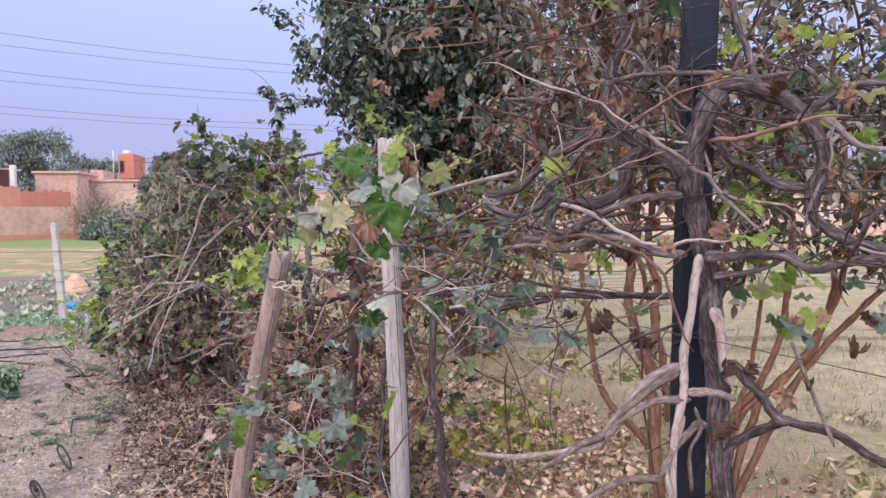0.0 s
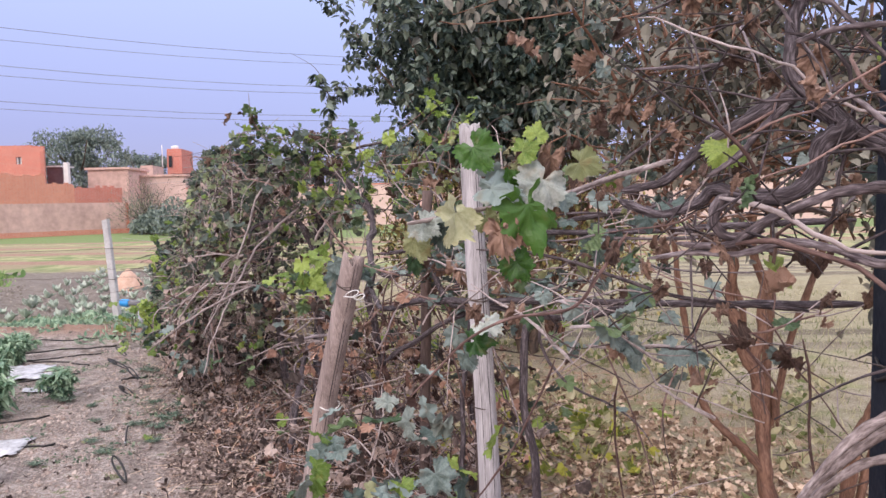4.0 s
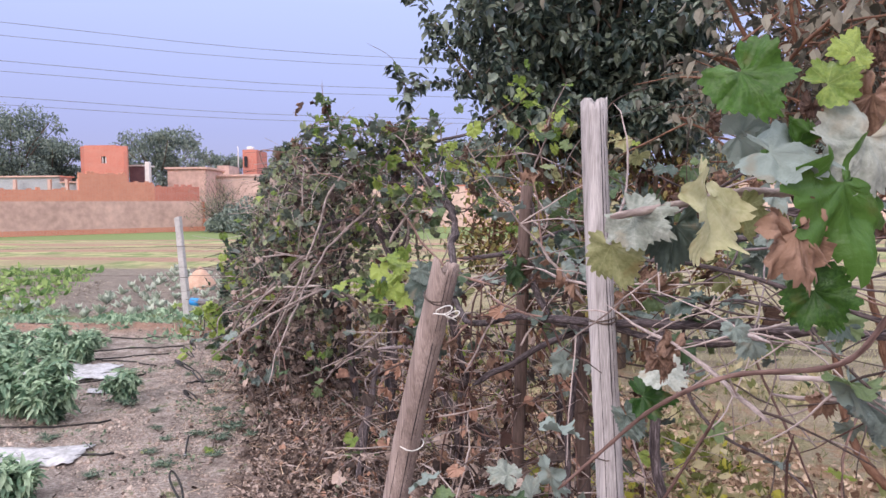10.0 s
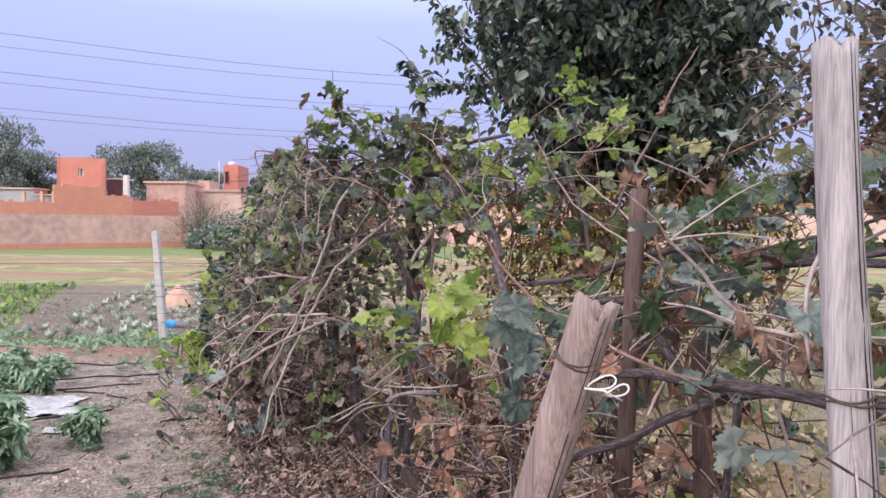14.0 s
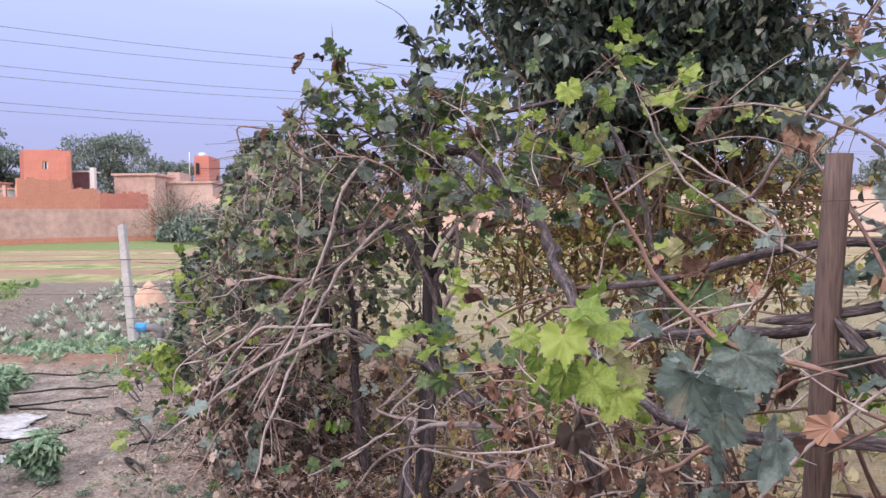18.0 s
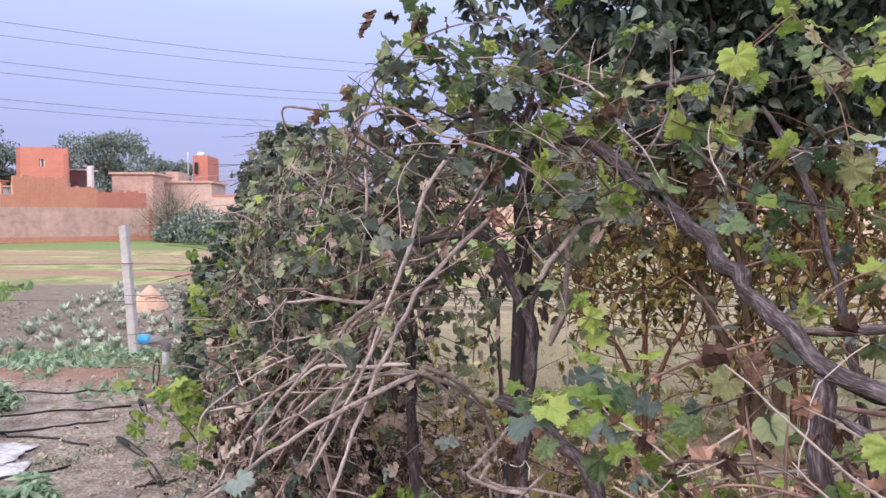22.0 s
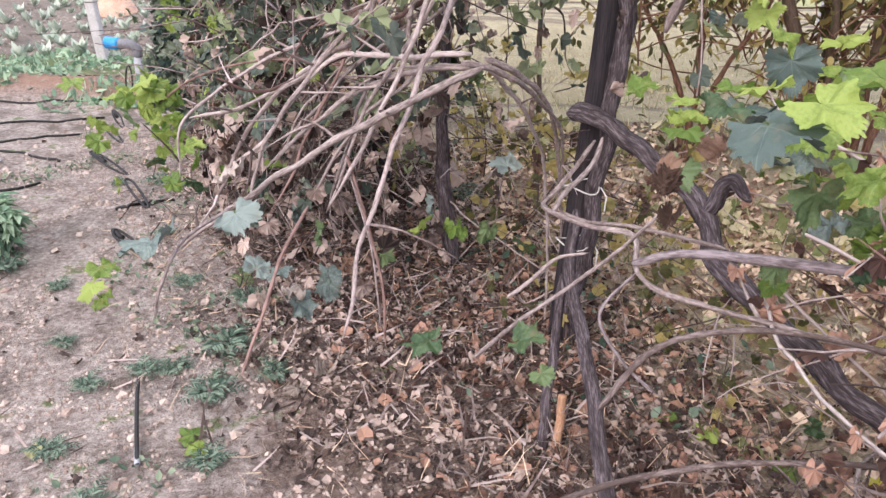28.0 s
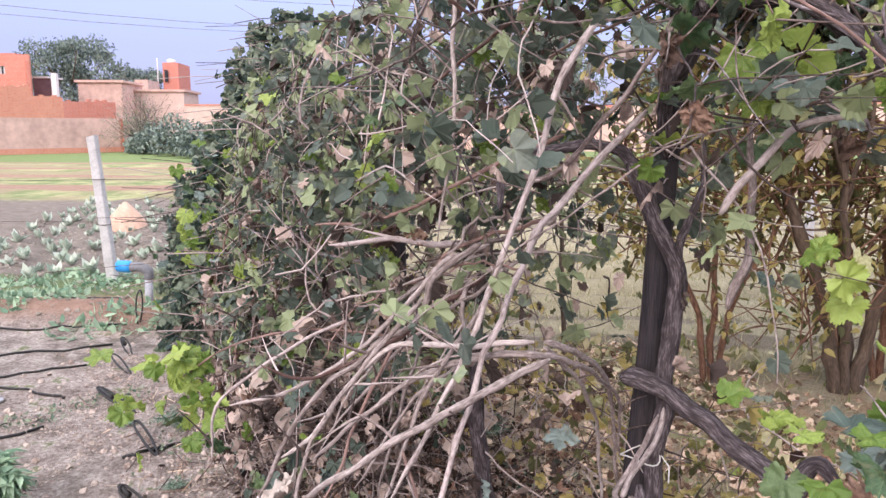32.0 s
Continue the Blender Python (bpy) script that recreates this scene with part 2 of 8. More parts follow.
TREE_LEAF = mat("dark_tree_leaf", (0.030, 0.050, 0.042), (0.155, 0.19, 0.14), 4, 0.36, 0.2, c3=(0.070, 0.096, 0.074), fine=30, rand=0.9, translucent=0.15, island=True, spec=0.5)
TREE_LEAF_B = mat("brownish_tree_leaf", (0.066, 0.066, 0.052), (0.27, 0.25, 0.195), 4, 0.55, 0.2, c3=(0.155, 0.148, 0.118), fine=30, rand=1.0, translucent=0.3, island=True, spec=0.35)
TREE_LEAF_C = mat("golden_olive_tree_leaf", (0.105, 0.105, 0.040), (0.50, 0.41, 0.155), 4, 0.45, 0.2, c3=(0.26, 0.24, 0.085), fine=30, rand=1.0, translucent=0.5, island=True, spec=0.4)
# distance haze is put into this leaf colour: paler, bluish, low contrast
FAR_LEAF_HAZED = mat("hazed_far_foliage", (0.11, 0.145, 0.13), (0.25, 0.295, 0.24), 1.5, 0.7, 0.0, fine=6, rand=0.8, island=True, translucent=0.1)
CROP = mat("crop_leaf", (0.14, 0.235, 0.15), (0.40, 0.52, 0.35), 5, 0.6, 0.2, fine=30, rand=0.7, island=True, translucent=0.3)
CABBAGE = mat("cabbage_leaf", (0.30, 0.36, 0.28), (0.58, 0.62, 0.52), 8, 0.6, 0.2, fine=30, rand=0.6, island=True, translucent=0.15)
GRASS = mat("grass_blade", (0.18, 0.20, 0.075), (0.58, 0.51, 0.31), 3, 0.8, 0.0, c3=(0.40, 0.36, 0.20), fine=20, rand=0.9, island=True, translucent=0.2)
WOOD_GREY = mat("weathered_bamboo", (0.20, 0.18, 0.178), (0.53, 0.49, 0.485), 12, 0.8, 0.6, c3=(0.36, 0.332, 0.328), fine=120, stretch=(2.4, 2.4, 0.1))
WOOD_STAKE = mat("brown_bamboo", (0.165, 0.125, 0.112), (0.46, 0.37, 0.335), 11, 0.8, 0.8, c3=(0.29, 0.225, 0.20), fine=110, stretch=(3.2, 3.2, 0.12))
WOOD_DARK = mat("dark_post_wood", (0.008, 0.008, 0.012), (0.060, 0.048, 0.050), 10, 0.8, 0.6, fine=90, stretch=(3, 3, 0.2))
WOOD_RUST = mat("red_brown_post_wood", (0.038, 0.025, 0.022), (0.16, 0.112, 0.095), 8, 0.8, 0.5, fine=80, stretch=(3, 3, 0.2))
PALE_WOOD = mat("fresh_split_wood", (0.24, 0.125, 0.07), (0.52, 0.31, 0.19), 12, 0.75, 0.3, fine=90, stretch=(3, 3, 0.2))
STEEL = mat("painted_steel", (0.008, 0.011, 0.02), (0.025, 0.03, 0.042), 9, 0.5, 0.3, c3=(0.013, 0.018, 0.03), fine=60, metal=0.2)
CONCRETE = mat("white_concrete", (0.33, 0.31, 0.30), (0.58, 0.56, 0.545), 7, 0.9, 0.4, fine=60)
BLACK_PIPE = mat("black_pipe", (0.010, 0.009, 0.009), (0.034, 0.031, 0.030), 12, 0.55, 0.2, fine=60)
BLUE_PLASTIC = mat("blue_plastic", (0.02, 0.20, 0.50), (0.05, 0.32, 0.66), 10, 0.4, 0.05, fine=60)
GREY_PIPE = mat("grey_pipe", (0.28, 0.29, 0.31), (0.45, 0.46, 0.48), 10, 0.6, 0.1, fine=60)
SHEET = mat("plastic_sheet", (0.22, 0.215, 0.215), (0.62, 0.61, 0.63), 9, 0.4, 0.4, fine=30)
STRING = mat("white_string", (0.55, 0.53, 0.50), (0.80, 0.78, 0.74), 30, 0.9, 0.5, fine=150)
WIRE = mat("rusty_wire", (0.05, 0.04, 0.038), (0.16, 0.12, 0.10), 30, 0.6, 0.1, metal=0.5)
CABLE = mat("aluminium_cable", (0.16, 0.16, 0.2), (0.2, 0.2, 0.24), 1, 0.6, 0.0)
PLASTER = mat("stained_plaster", (0.43, 0.285, 0.235), (0.71, 0.475, 0.395), 0.35, 0.95, 0.2, c3=(0.58, 0.385, 0.325), fine=2.5)
PLASTER_CREAM = mat("cream_plaster", (0.52, 0.37, 0.31), (0.66, 0.49, 0.42), 0.3, 0.95, 0.15, fine=2.5)
PLASTER_PALE = mat("pale_plaster", (0.60, 0.55, 0.54), (0.74, 0.69, 0.67), 0.3, 0.95, 0.1, fine=2.5)
BRICK = mat("orange_brick", (0.46, 0.145, 0.085), (0.62, 0.235, 0.15), 2, 0.95, 0.2, fine=9, rand=0.5)
DARK_HOLE = mat("dark_opening", (0.02, 0.02, 0.024), (0.04, 0.04, 0.045), 2, 0.9, 0.0)
STONE = mat("earth_clod", (0.27, 0.20, 0.165), (0.50, 0.41, 0.35), 20, 0.95, 0.5, fine=80, rand=0.5, island=True)
TANK = mat("roof_tank", (0.55, 0.55, 0.56), (0.7, 0.7, 0.7), 3, 0.6, 0.0)


def ground_material():
    """Sandy path, litter under the vines, dry turf beyond, tilled plots afar; edges broken by noise."""
    m = bpy.data.materials.new("ground_soil")
    m.use_nodes = True
    n, l = m.node_tree.nodes, m.node_tree.links
    b = n["Principled BSDF"]
    geo = n.new("ShaderNodeNewGeometry")
    pos = geo.outputs["Position"]

    def noise_of(scale, detail=5, rough=0.6):
        q = n.new("ShaderNodeTexNoise")
        q.inputs["Scale"].default_value, q.inputs["Detail"].default_value, q.inputs["Roughness"].default_value = scale, detail, rough
        l.new(pos, q.inputs["Vector"])
        return q.outputs["Fac"]

    def ramp(src, stops):
        r = n.new("ShaderNodeValToRGB")
        while len(r.color_ramp.elements) < len(stops):
            r.color_ramp.elements.new(0.5)
        for e, (p, c) in zip(r.color_ramp.elements, stops):
            e.position, e.color = p, (*c, 1)
        l.new(src, r.inputs["Fac"])
        return r.outputs["Color"]

    def calc(op, a, c, k=None):
        q = n.new("ShaderNodeMath")
        q.operation = op
        for i, v in enumerate((a, c, k)):
            if v is None:
                continue
            if isinstance(v, (int, float)):
                q.inputs[i].default_value = v
            else:
                l.new(v, q.inputs[i])
        return q.outputs[0]

    def step(src, lo, hi):
        q = n.new("ShaderNodeMapRange")
        q.interpolation_type = "SMOOTHSTEP"
        q.inputs["From Min"].default_value, q.inputs["From Max"].default_value = lo, hi
        l.new(src, q.inputs["Value"])
        return q.outputs["Result"]

    def mix(f, a, c):
        q = n.new("ShaderNodeMix")
        q.data_type = "RGBA"
        l.new(f, q.inputs["Factor"])
        l.new(a, q.inputs["A"])
        l.new(c, q.inputs["B"])
        return q.outputs["Result"]

    sep = n.new("ShaderNodeSeparateXYZ")
    l.new(pos, sep.inputs[0])
    x, y = sep.outputs["X"], sep.outputs["Y"]
    # distance across the vine row (plus: towards the path) and along it
    across = calc("ADD", calc("MULTIPLY", calc("SUBTRACT", x, 0.56), -0.890), calc("MULTIPLY", calc("SUBTRACT", y, 1.68), -0.456))
    along = calc("ADD", calc("MULTIPLY", calc("SUBTRACT", x, 0.56), -0.456), calc("MULTIPLY", calc("SUBTRACT", y, 1.68), 0.890))
    n_big, n_mid, n_fine, n_grit = noise_of(0.9), noise_of(5), noise_of(45, 4), noise_of(190, 3, 0.7)
    wob = calc("MULTIPLY_ADD", n_mid, 0.7, calc("MULTIPLY_ADD", n_big, 0.9, -0.8))
    a2 = calc("ADD", across, wob)
    l2 = calc("ADD", along, wob)
    blend = calc("ADD", calc("MULTIPLY_ADD", n_fine, 0.42, calc("MULTIPLY", n_mid, 0.42)), calc("MULTIPLY_ADD", n_grit, 0.34, -0.09))
    sand = ramp(blend, [(0.36, (0.12, 0.093, 0.079)), (0.5, (0.345, 0.287, 0.255)), (0.61, (0.60, 0.525, 0.48))])
    litter = ramp(blend, [(0.34, (0.075, 0.055, 0.047)), (0.5, (0.23, 0.17, 0.143)), (0.66, (0.46, 0.36, 0.305))])
    tan = ramp(blend, [(0.34, (0.17, 0.10, 0.06)), (0.5, (0.40, 0.26, 0.165)), (0.66, (0.60, 0.44, 0.31))])
    turf = ramp(blend, [(0.34, (0.22, 0.18, 0.12)), (0.5, (0.45, 0.375, 0.265)), (0.66, (0.62, 0.54, 0.40))])
    turf2 = ramp(blend, [(0.35, (0.25, 0.26, 0.115)), (0.65, (0.50, 0.46, 0.265))])
    soil = ramp(blend, [(0.34, (0.13, 0.108, 0.088)), (0.52, (0.225, 0.19, 0.16)), (0.66, (0.32, 0.275, 0.235))])
    clay = ramp(blend, [(0.35, (0.22, 0.13, 0.09)), (0.6, (0.38, 0.25, 0.19))])
    weeds = ramp(blend, [(0.36, (0.07, 0.11, 0.04)), (0.55, (0.17, 0.20, 0.10)), (0.7, (0.33, 0.28, 0.2))])
    straw = ramp(blend, [(0.35, (0.235, 0.195, 0.115)), (0.65, (0.365, 0.30, 0.195))])
    lawn = ramp(blend, [(0.35, (0.135, 0.185, 0.07)), (0.65, (0.215, 0.265, 0.115))])
    sand = mix(step(n_big, 0.50, 0.66), sand, mix(step(n_mid, 0.42, 0.58), soil, sand))
    edge = calc("ADD", a2, calc("MINIMUM", calc("MAXIMUM", calc("MULTIPLY", calc("SUBTRACT", along, 4.0), 0.12), 0.0), 0.4))
    c = mix(step(edge, 0.86, 1.16), litter, sand)
    c = mix(step(n_mid, 0.60, 0.66), c, weeds)
    right = mix(step(n_big, 0.52, 0.66), turf, turf2)
    c = mix(step(a2, -0.10, -0.50), c, right)
    c = mix(calc("MULTIPLY", step(a2, -3.4, -2.6), calc("MULTIPLY", step(a2, -0.5, -0.9), step(n_mid, 0.46, 0.58))), c, tan)
    # plots past the end of the vines
    l9 = calc("ADD", y, calc("MULTIPLY", wob, 0.6))
    # furrow shade painted as dark stripes at the relief's spacing, between dry-grass tones
    c = mix(calc("MULTIPLY", step(l9, 7.6, 9.2), step(a2, -0.7, -1.1)), c, mix(step(calc("SINE", calc("MULTIPLY", calc("ADD", y, calc("MULTIPLY", n_mid, 0.25)), 8.5), 0), -0.35, 0.5), ramp(blend, [(0.34, (0.13, 0.105, 0.075)), (0.66, (0.30, 0.255, 0.185))]), ramp(blend, [(0.34, (0.27, 0.235, 0.15)), (0.66, (0.44, 0.39, 0.26))])))
    leftf = calc("MULTIPLY", step(l9, 9.3, 9.8), step(calc("ADD", across, wob), -1.0, -0.4))
    c = mix(leftf, c, clay)
    c = mix(calc("MULTIPLY", step(l9, 10.2, 10.6), step(across, -1.0, -0.4)), c, weeds)
    c = mix(calc("MULTIPLY", step(l9, 11.4, 11.8), step(across, -1.0, -0.4)), c, soil)
    terr = n.new("ShaderNodeTexWave")
    terr.wave_type, terr.bands_direction = "BANDS", "Y"
    terr.inputs["Scale"].default_value, terr.inputs["Distortion"].default_value = 0.062, 3.5
    l.new(pos, terr.inputs["Vector"])
    far = mix(step(terr.outputs["Fac"], 0.72, 0.9), mix(step(noise_of(0.25), 0.42, 0.56), straw, mix(step(n_big, 0.4, 0.6), turf2, lawn)), clay)
    c = mix(step(l9, 19.6, 20.4), c, far)
    c = mix(step(l9, 37.5, 38.5), c, lawn)
    c = mix(step(l9, 62, 66), c, soil)
    l.new(c, b.inputs["Base Color"])
    b.inputs["Roughness"].default_value = 0.95
    b.inputs["Specular IOR Level"].default_value = 0.1
    bp = n.new("ShaderNodeBump")
    bp.inputs["Strength"].default_value, bp.inputs["Distance"].default_value = 1.0, 0.045
    l.new(blend, bp.inputs["Height"])
    l.new(bp.outputs["Normal"], b.inputs["Normal"])
    return m


SOIL = ground_material()

# ---------------------------------------------------------------- mesh helpers
UP = Vector((0, 0, 1))
ROW0 = Vector((0.56, 1.68, 0))
ROW_DIR = Vector((-0.456, 0.890, 0))
ROW_OUT = Vector((-0.890, -0.456, 0))       # towards the path


def on_row(s, out=0.0, z=0.0):
    return ROW0 + ROW_DIR * s + ROW_OUT * out + UP * z


def relief(x, y):
    """Height of the ground: gentle swells, a low bank along the vines, furrows in the plots."""
    v = Vector((x, y, 0))
    h = 0.035 * noise.noise(v * 0.6) + 0.022 * noise.noise(v * 2.1) + 0.010 * noise.noise(v * 6.5) + 0.006 * noise.noise(v * 15)
    d = v - ROW0
    a, s = d.dot(ROW_OUT), d.dot(ROW_DIR)
    h += 0.05 * math.exp(-(a / 0.55) ** 2)
    if 9.3 < y < 19.5 and a > -0.6:
        h += 0.04 * math.sin((x * 0.9 + y * 0.44) * 7.5) * min(1, (y - 10.5) / 1.0 if y > 10.5 else 0)
        h += 0.10 * math.exp(-((y - 9.9) / 0.4) ** 2)
    if y > 9.5 and a < -1.2 and y < 30:
        h += 0.085 * math.sin(y * 8.5 + 0.5 * math.sin(x * 0.7)) * min(1, (y - 9.5) / 1.5)
    fade = 1 if y < 30 else max(0, 1 - (y - 30) / 10)
    return h * fade


class Geo:
    """Collects vertices and faces of one mesh; stems also keep their grain (place round and along the stem)."""

    def __init__(self):
        self.v, self.f, self.grain = [], [], []

    def tube(self, pts, radii, sides=6, cap=True, rough=0.0):
        pts = [Vector(p) for p in pts]
        base = len(self.v)
        up = Vector((0.31, 0.17, 0.93))
        run = (base * 0.377) % 50
        for i, p in enumerate(pts):
            if i:
                run += (p - pts[i - 1]).length
            t = (pts[min(i + 1, len(pts) - 1)] - pts[max(i - 1, 0)])
            t = t.normalized() if t.length > 1e-6 else UP.copy()
            if abs(t.dot(up)) > 0.97:
                up = Vector((0.93, 0.2, 0.31))
            a = t.cross(up).normalized()
            up = a.cross(t).normalized()
            for k in range(sides):
                w = 2 * math.pi * k / sides
                r = radii[i]
                if rough:
                    r *= 1 + rough * (noise.noise(Vector((k * 1.9 + base, i * 0.13, base * 0.13))) + 0.45 * noise.noise(Vector((k * 0.5, i * 0.4, base * 0.2 + 7))))
                self.v.append(p + (a * math.cos(w) + up * math.sin(w)) * r)
                self.grain.append((math.cos(w) * radii[i], math.sin(w) * radii[i], run))
        for i in range(len(pts) - 1):
            for k in range(sides):
                q = base + i * sides
                self.f.append((q + k, q + (k + 1) % sides, q + sides + (k + 1) % sides, q + sides + k))
        if cap:
            self.f.append(tuple(base + k for k in range(sides))[::-1])
            self.f.append(tuple(base + (len(pts) - 1) * sides + k for k in range(sides)))

    def add(self, tmpl, m):
        base = len(self.v)
        self.v.extend(m @ p for p in tmpl[0])
        self.f.extend(tuple(base + i for i in f) for f in tmpl[1])

    def box(self, lo, hi, m=None):
        base = len(self.v)
        for z in (lo[2], hi[2]):
            for x, y in ((lo[0], lo[1]), (hi[0], lo[1]), (hi[0], hi[1]), (lo[0], hi[1])):
                p = Vector((x, y, z))
                self.v.append(m @ p if m else p)
        for f in ((3, 2, 1, 0), (4, 5, 6, 7), (0, 1, 5, 4), (1, 2, 6, 5), (2, 3, 7, 6), (3, 0, 4, 7)):
            self.f.append(tuple(base + i for i in f))

    def mesh(self, name, material, smooth=True):
        me = bpy.data.meshes.new(name)
        me.from_pydata([tuple(p) for p in self.v], [], self.f)
        me.materials.append(material)
        if smooth:
            me.polygons.foreach_set("use_smooth", [True] * len(me.polygons))
        if self.grain and len(self.grain) == len(self.v):
            me.attributes.new("grain", "FLOAT_VECTOR", "POINT").data.foreach_set("vector", [c for q in self.grain for c in q])
        me.update()
        return me


def part(name, geo, material, parent=None, label="", smooth=True, at=None):
    me = geo.mesh(name, material, smooth) if isinstance(geo, Geo) else geo
    ob = new(name, me)
    if parent is not None:
        ob.parent = parent
    if at is not None:
        ob.matrix_basis = at
    if label:
        ob["label"] = label
    return ob


def thing(name, label, category, group="", kind="", at=(0, 0, 0)):
    ob = new(name)
    ob.location = at
    ob.empty_display_size = 0.1
    return tagged(ob, label, category, group, kind)


def grape_leaf(size=1.0, curl=0.25, seed=0, fine=False):
    """A lobed, toothed leaf blade, puckered between its ribs; stalk end at the origin, tip towards +y."""
    r = random.Random(seed)
    deep = r.uniform(0.05, 0.6)
    half = ((165, 0.50, 0.42), (146, 0.70, 0.62), (126, 0.78, 0.74), (108, 0.80, 0.82), (92, 0.80, 0.66), (78, 0.82, 0.60), (66, 0.87, 0.78), (54, 0.86, 0.93), (42, 0.80, 0.80), (28, 0.78, 0.62), (16, 0.86, 0.80), (7, 0.93, 0.94))
    rim = [(-a + r.uniform(-3, 3), (p + (q - p) * deep) * 0.62 * r.uniform(0.88, 1.08)) for a, p, q in half]
    rim.append((0, 0.64 * r.uniform(0.95, 1.1)))
    rim += [(a + r.uniform(-3, 3), (p + (q - p) * deep) * 0.62 * r.uniform(0.88, 1.08)) for a, p, q in reversed(half)]
    if fine:                                   # teeth between the lobes' points
        out = []
        for (a, d), (a2, d2) in zip(rim, rim[1:]):
            out += [(a, d), (a * 0.6 + a2 * 0.4, (d * 0.6 + d2 * 0.4) * r.uniform(0.86, 0.93)), (a * 0.35 + a2 * 0.65, (d * 0.35 + d2 * 0.65) * r.uniform(0.98, 1.06))]
        rim = out + [rim[-1]]
    ph, fold, droop, twist = r.uniform(0, 6), r.uniform(0.0, 0.35), r.uniform(0.1, 0.6), r.uniform(-0.35, 0.35)
    dry = abs(curl) > 0.45
    sq = r.uniform(0.5, 0.8)

    def place(a, d, wob):
        a = radians(a)
        x, y = math.sin(a) * d, math.cos(a) * d + 0.06
        z = -curl * (abs(x) ** 1.6) * 1.1 - curl * 0.5 * y * abs(y) + wob * math.sin(a * 5 + ph) * d + 0.07 * math.cos(a * 3.75 * 2) * d * (1 if fine else 0.6)
        z += fold * abs(x) * 0.8 - droop * max(0.0, y) ** 2 * 0.5 + twist * x * y
        z += 0.10 * noise.noise(Vector((x * 4.5, y * 4.5, seed * 5.7)))
        if dry:                                # withered: crumpled, rolled in and drawn together
            z += 0.30 * noise.noise(Vector((x * 5, y * 5, seed * 3.3))) + 0.12 * noise.noise(Vector((x * 13, y * 13, seed * 9.1)))
            roll = x * (1.2 + abs(curl))
            x, z = math.sin(roll) * sq * 0.8 / (1.2 + abs(curl)) * 1.5, z + (1 - math.cos(roll)) * 0.35
            y += 0.07 * noise.noise(Vector((x * 8, d * 8, seed)))
        return Vector((x, y, z)) * size
    v = [Vector((0, 0, 0))]
    if not fine:
        v += [place(a, d, 0.10) for a, d in rim]
        return v, [(0, i, i + 1) for i in range(1, len(v) - 1)]
    k = len(rim)
    rings = ((0.25, 0.01), (0.5, 0.03), (0.7, 0.06), (0.86, 0.10), (1.0, 0.15))
    for f, wob in rings:
        v += [place(a, d * f, wob) for a, d in rim]
    faces = [(0, i, i + 1) for i in range(1, k)]
    for q in range(len(rings) - 1):
        faces += [(1 + q * k + i, 1 + q * k + k + i, 2 + q * k + k + i, 2 + q * k + i) for i in range(k - 1)]
    return v, faces


def oval_leaf(length=1.0, width=0.42, fold=0.25, bend=0.25):
    v, ys = [], (0.0, 0.25, 0.6, 1.0)
    ws = (0.0, 0.42, 0.45, 0.0)
    for y, w in zip(ys, ws):
        v.append(Vector((0, y, -bend * y * y)) * length)
    for s in (-1, 1):
        for y, w in zip(ys[1:3], ws[1:3]):
            v.append(Vector((s * w * width, y, -bend * y * y + fold * w * width)) * length)
    return v, [(0, 1, 4), (1, 2, 5, 4), (2, 3, 5), (0, 6, 1), (1, 6, 7, 2), (2, 7, 3)]


def blade(h=1.0, w=0.03):
    return [Vector((-w, 0, 0)), Vector((w, 0, 0)), Vector((w * 0.6, 0.12 * h, h * 0.6)), Vector((-w * 0.6, 0.12 * h, h * 0.6)), Vector((0, 0.4 * h, h))], [(0, 1, 2, 3), (3, 2, 4)]


GRAPE = [grape_leaf(1, c, s) for s, c in enumerate((0.1, 0.25, 0.4, 0.6, 0.3, 0.15))]
GRAPE_FINE = [grape_leaf(1, c, s, True) for s, c in enumerate((0.1, 0.25, 0.4, 0.7, -0.3, 0.15))]
DRY_FINE = [grape_leaf(1, c, 20 + s, True) for s, c in enumerate((0.9, 1.3, -0.9, 1.6, 0.6, -0.5))]
DRY = [grape_leaf(1, c, 20 + s) for s, c in enumerate((0.9, 1.3, -0.9, 1.6))]
OVAL = [oval_leaf(1, w, f, b) for w, f, b in ((0.56, 0.5, 0.25), (0.62, 0.3, 0.4), (0.5, 0.6, 0.1))]


def turned(p, size, r, tilt=60, yaw=None):
    """A leaf's pose: hung at p, face turned at random, tip mostly outward and down."""
    yaw = r.uniform(0, 360) if yaw is None else yaw + r.uniform(-40, 40)
    return Matrix.Translation(p) @ pose(0, 0, 0, 0, 0, yaw) @ pose(0, 0, 0, r.gauss(-35, tilt * 0.5), r.gauss(0, 25), 0) @ Matrix.Scale(size, 4)


def keep_in(p):
    """Pulls a point of a shoot back into the swell of the hedge."""
    v = p - ROW0
    s, out = v.dot(ROW_DIR), v.dot(ROW_OUT)
    top = 2.12 if s < 5.0 else (1.92 if s < 7.6 else 2.3)
    wide = 0.78 - 0.22 * max(0.0, p.z - 0.6) - (0.25 if s < 4.0 else 0.0)
    if s > 7.4:
        wide = 0.92 - 0.42 * max(0.0, p.z - 0.4)
    q = p.copy()
    if out > wide:
        q -= ROW_OUT * (out - wide) * 0.85
    if p.z > top:
        q.z -= (p.z - top) * 0.85
    return q


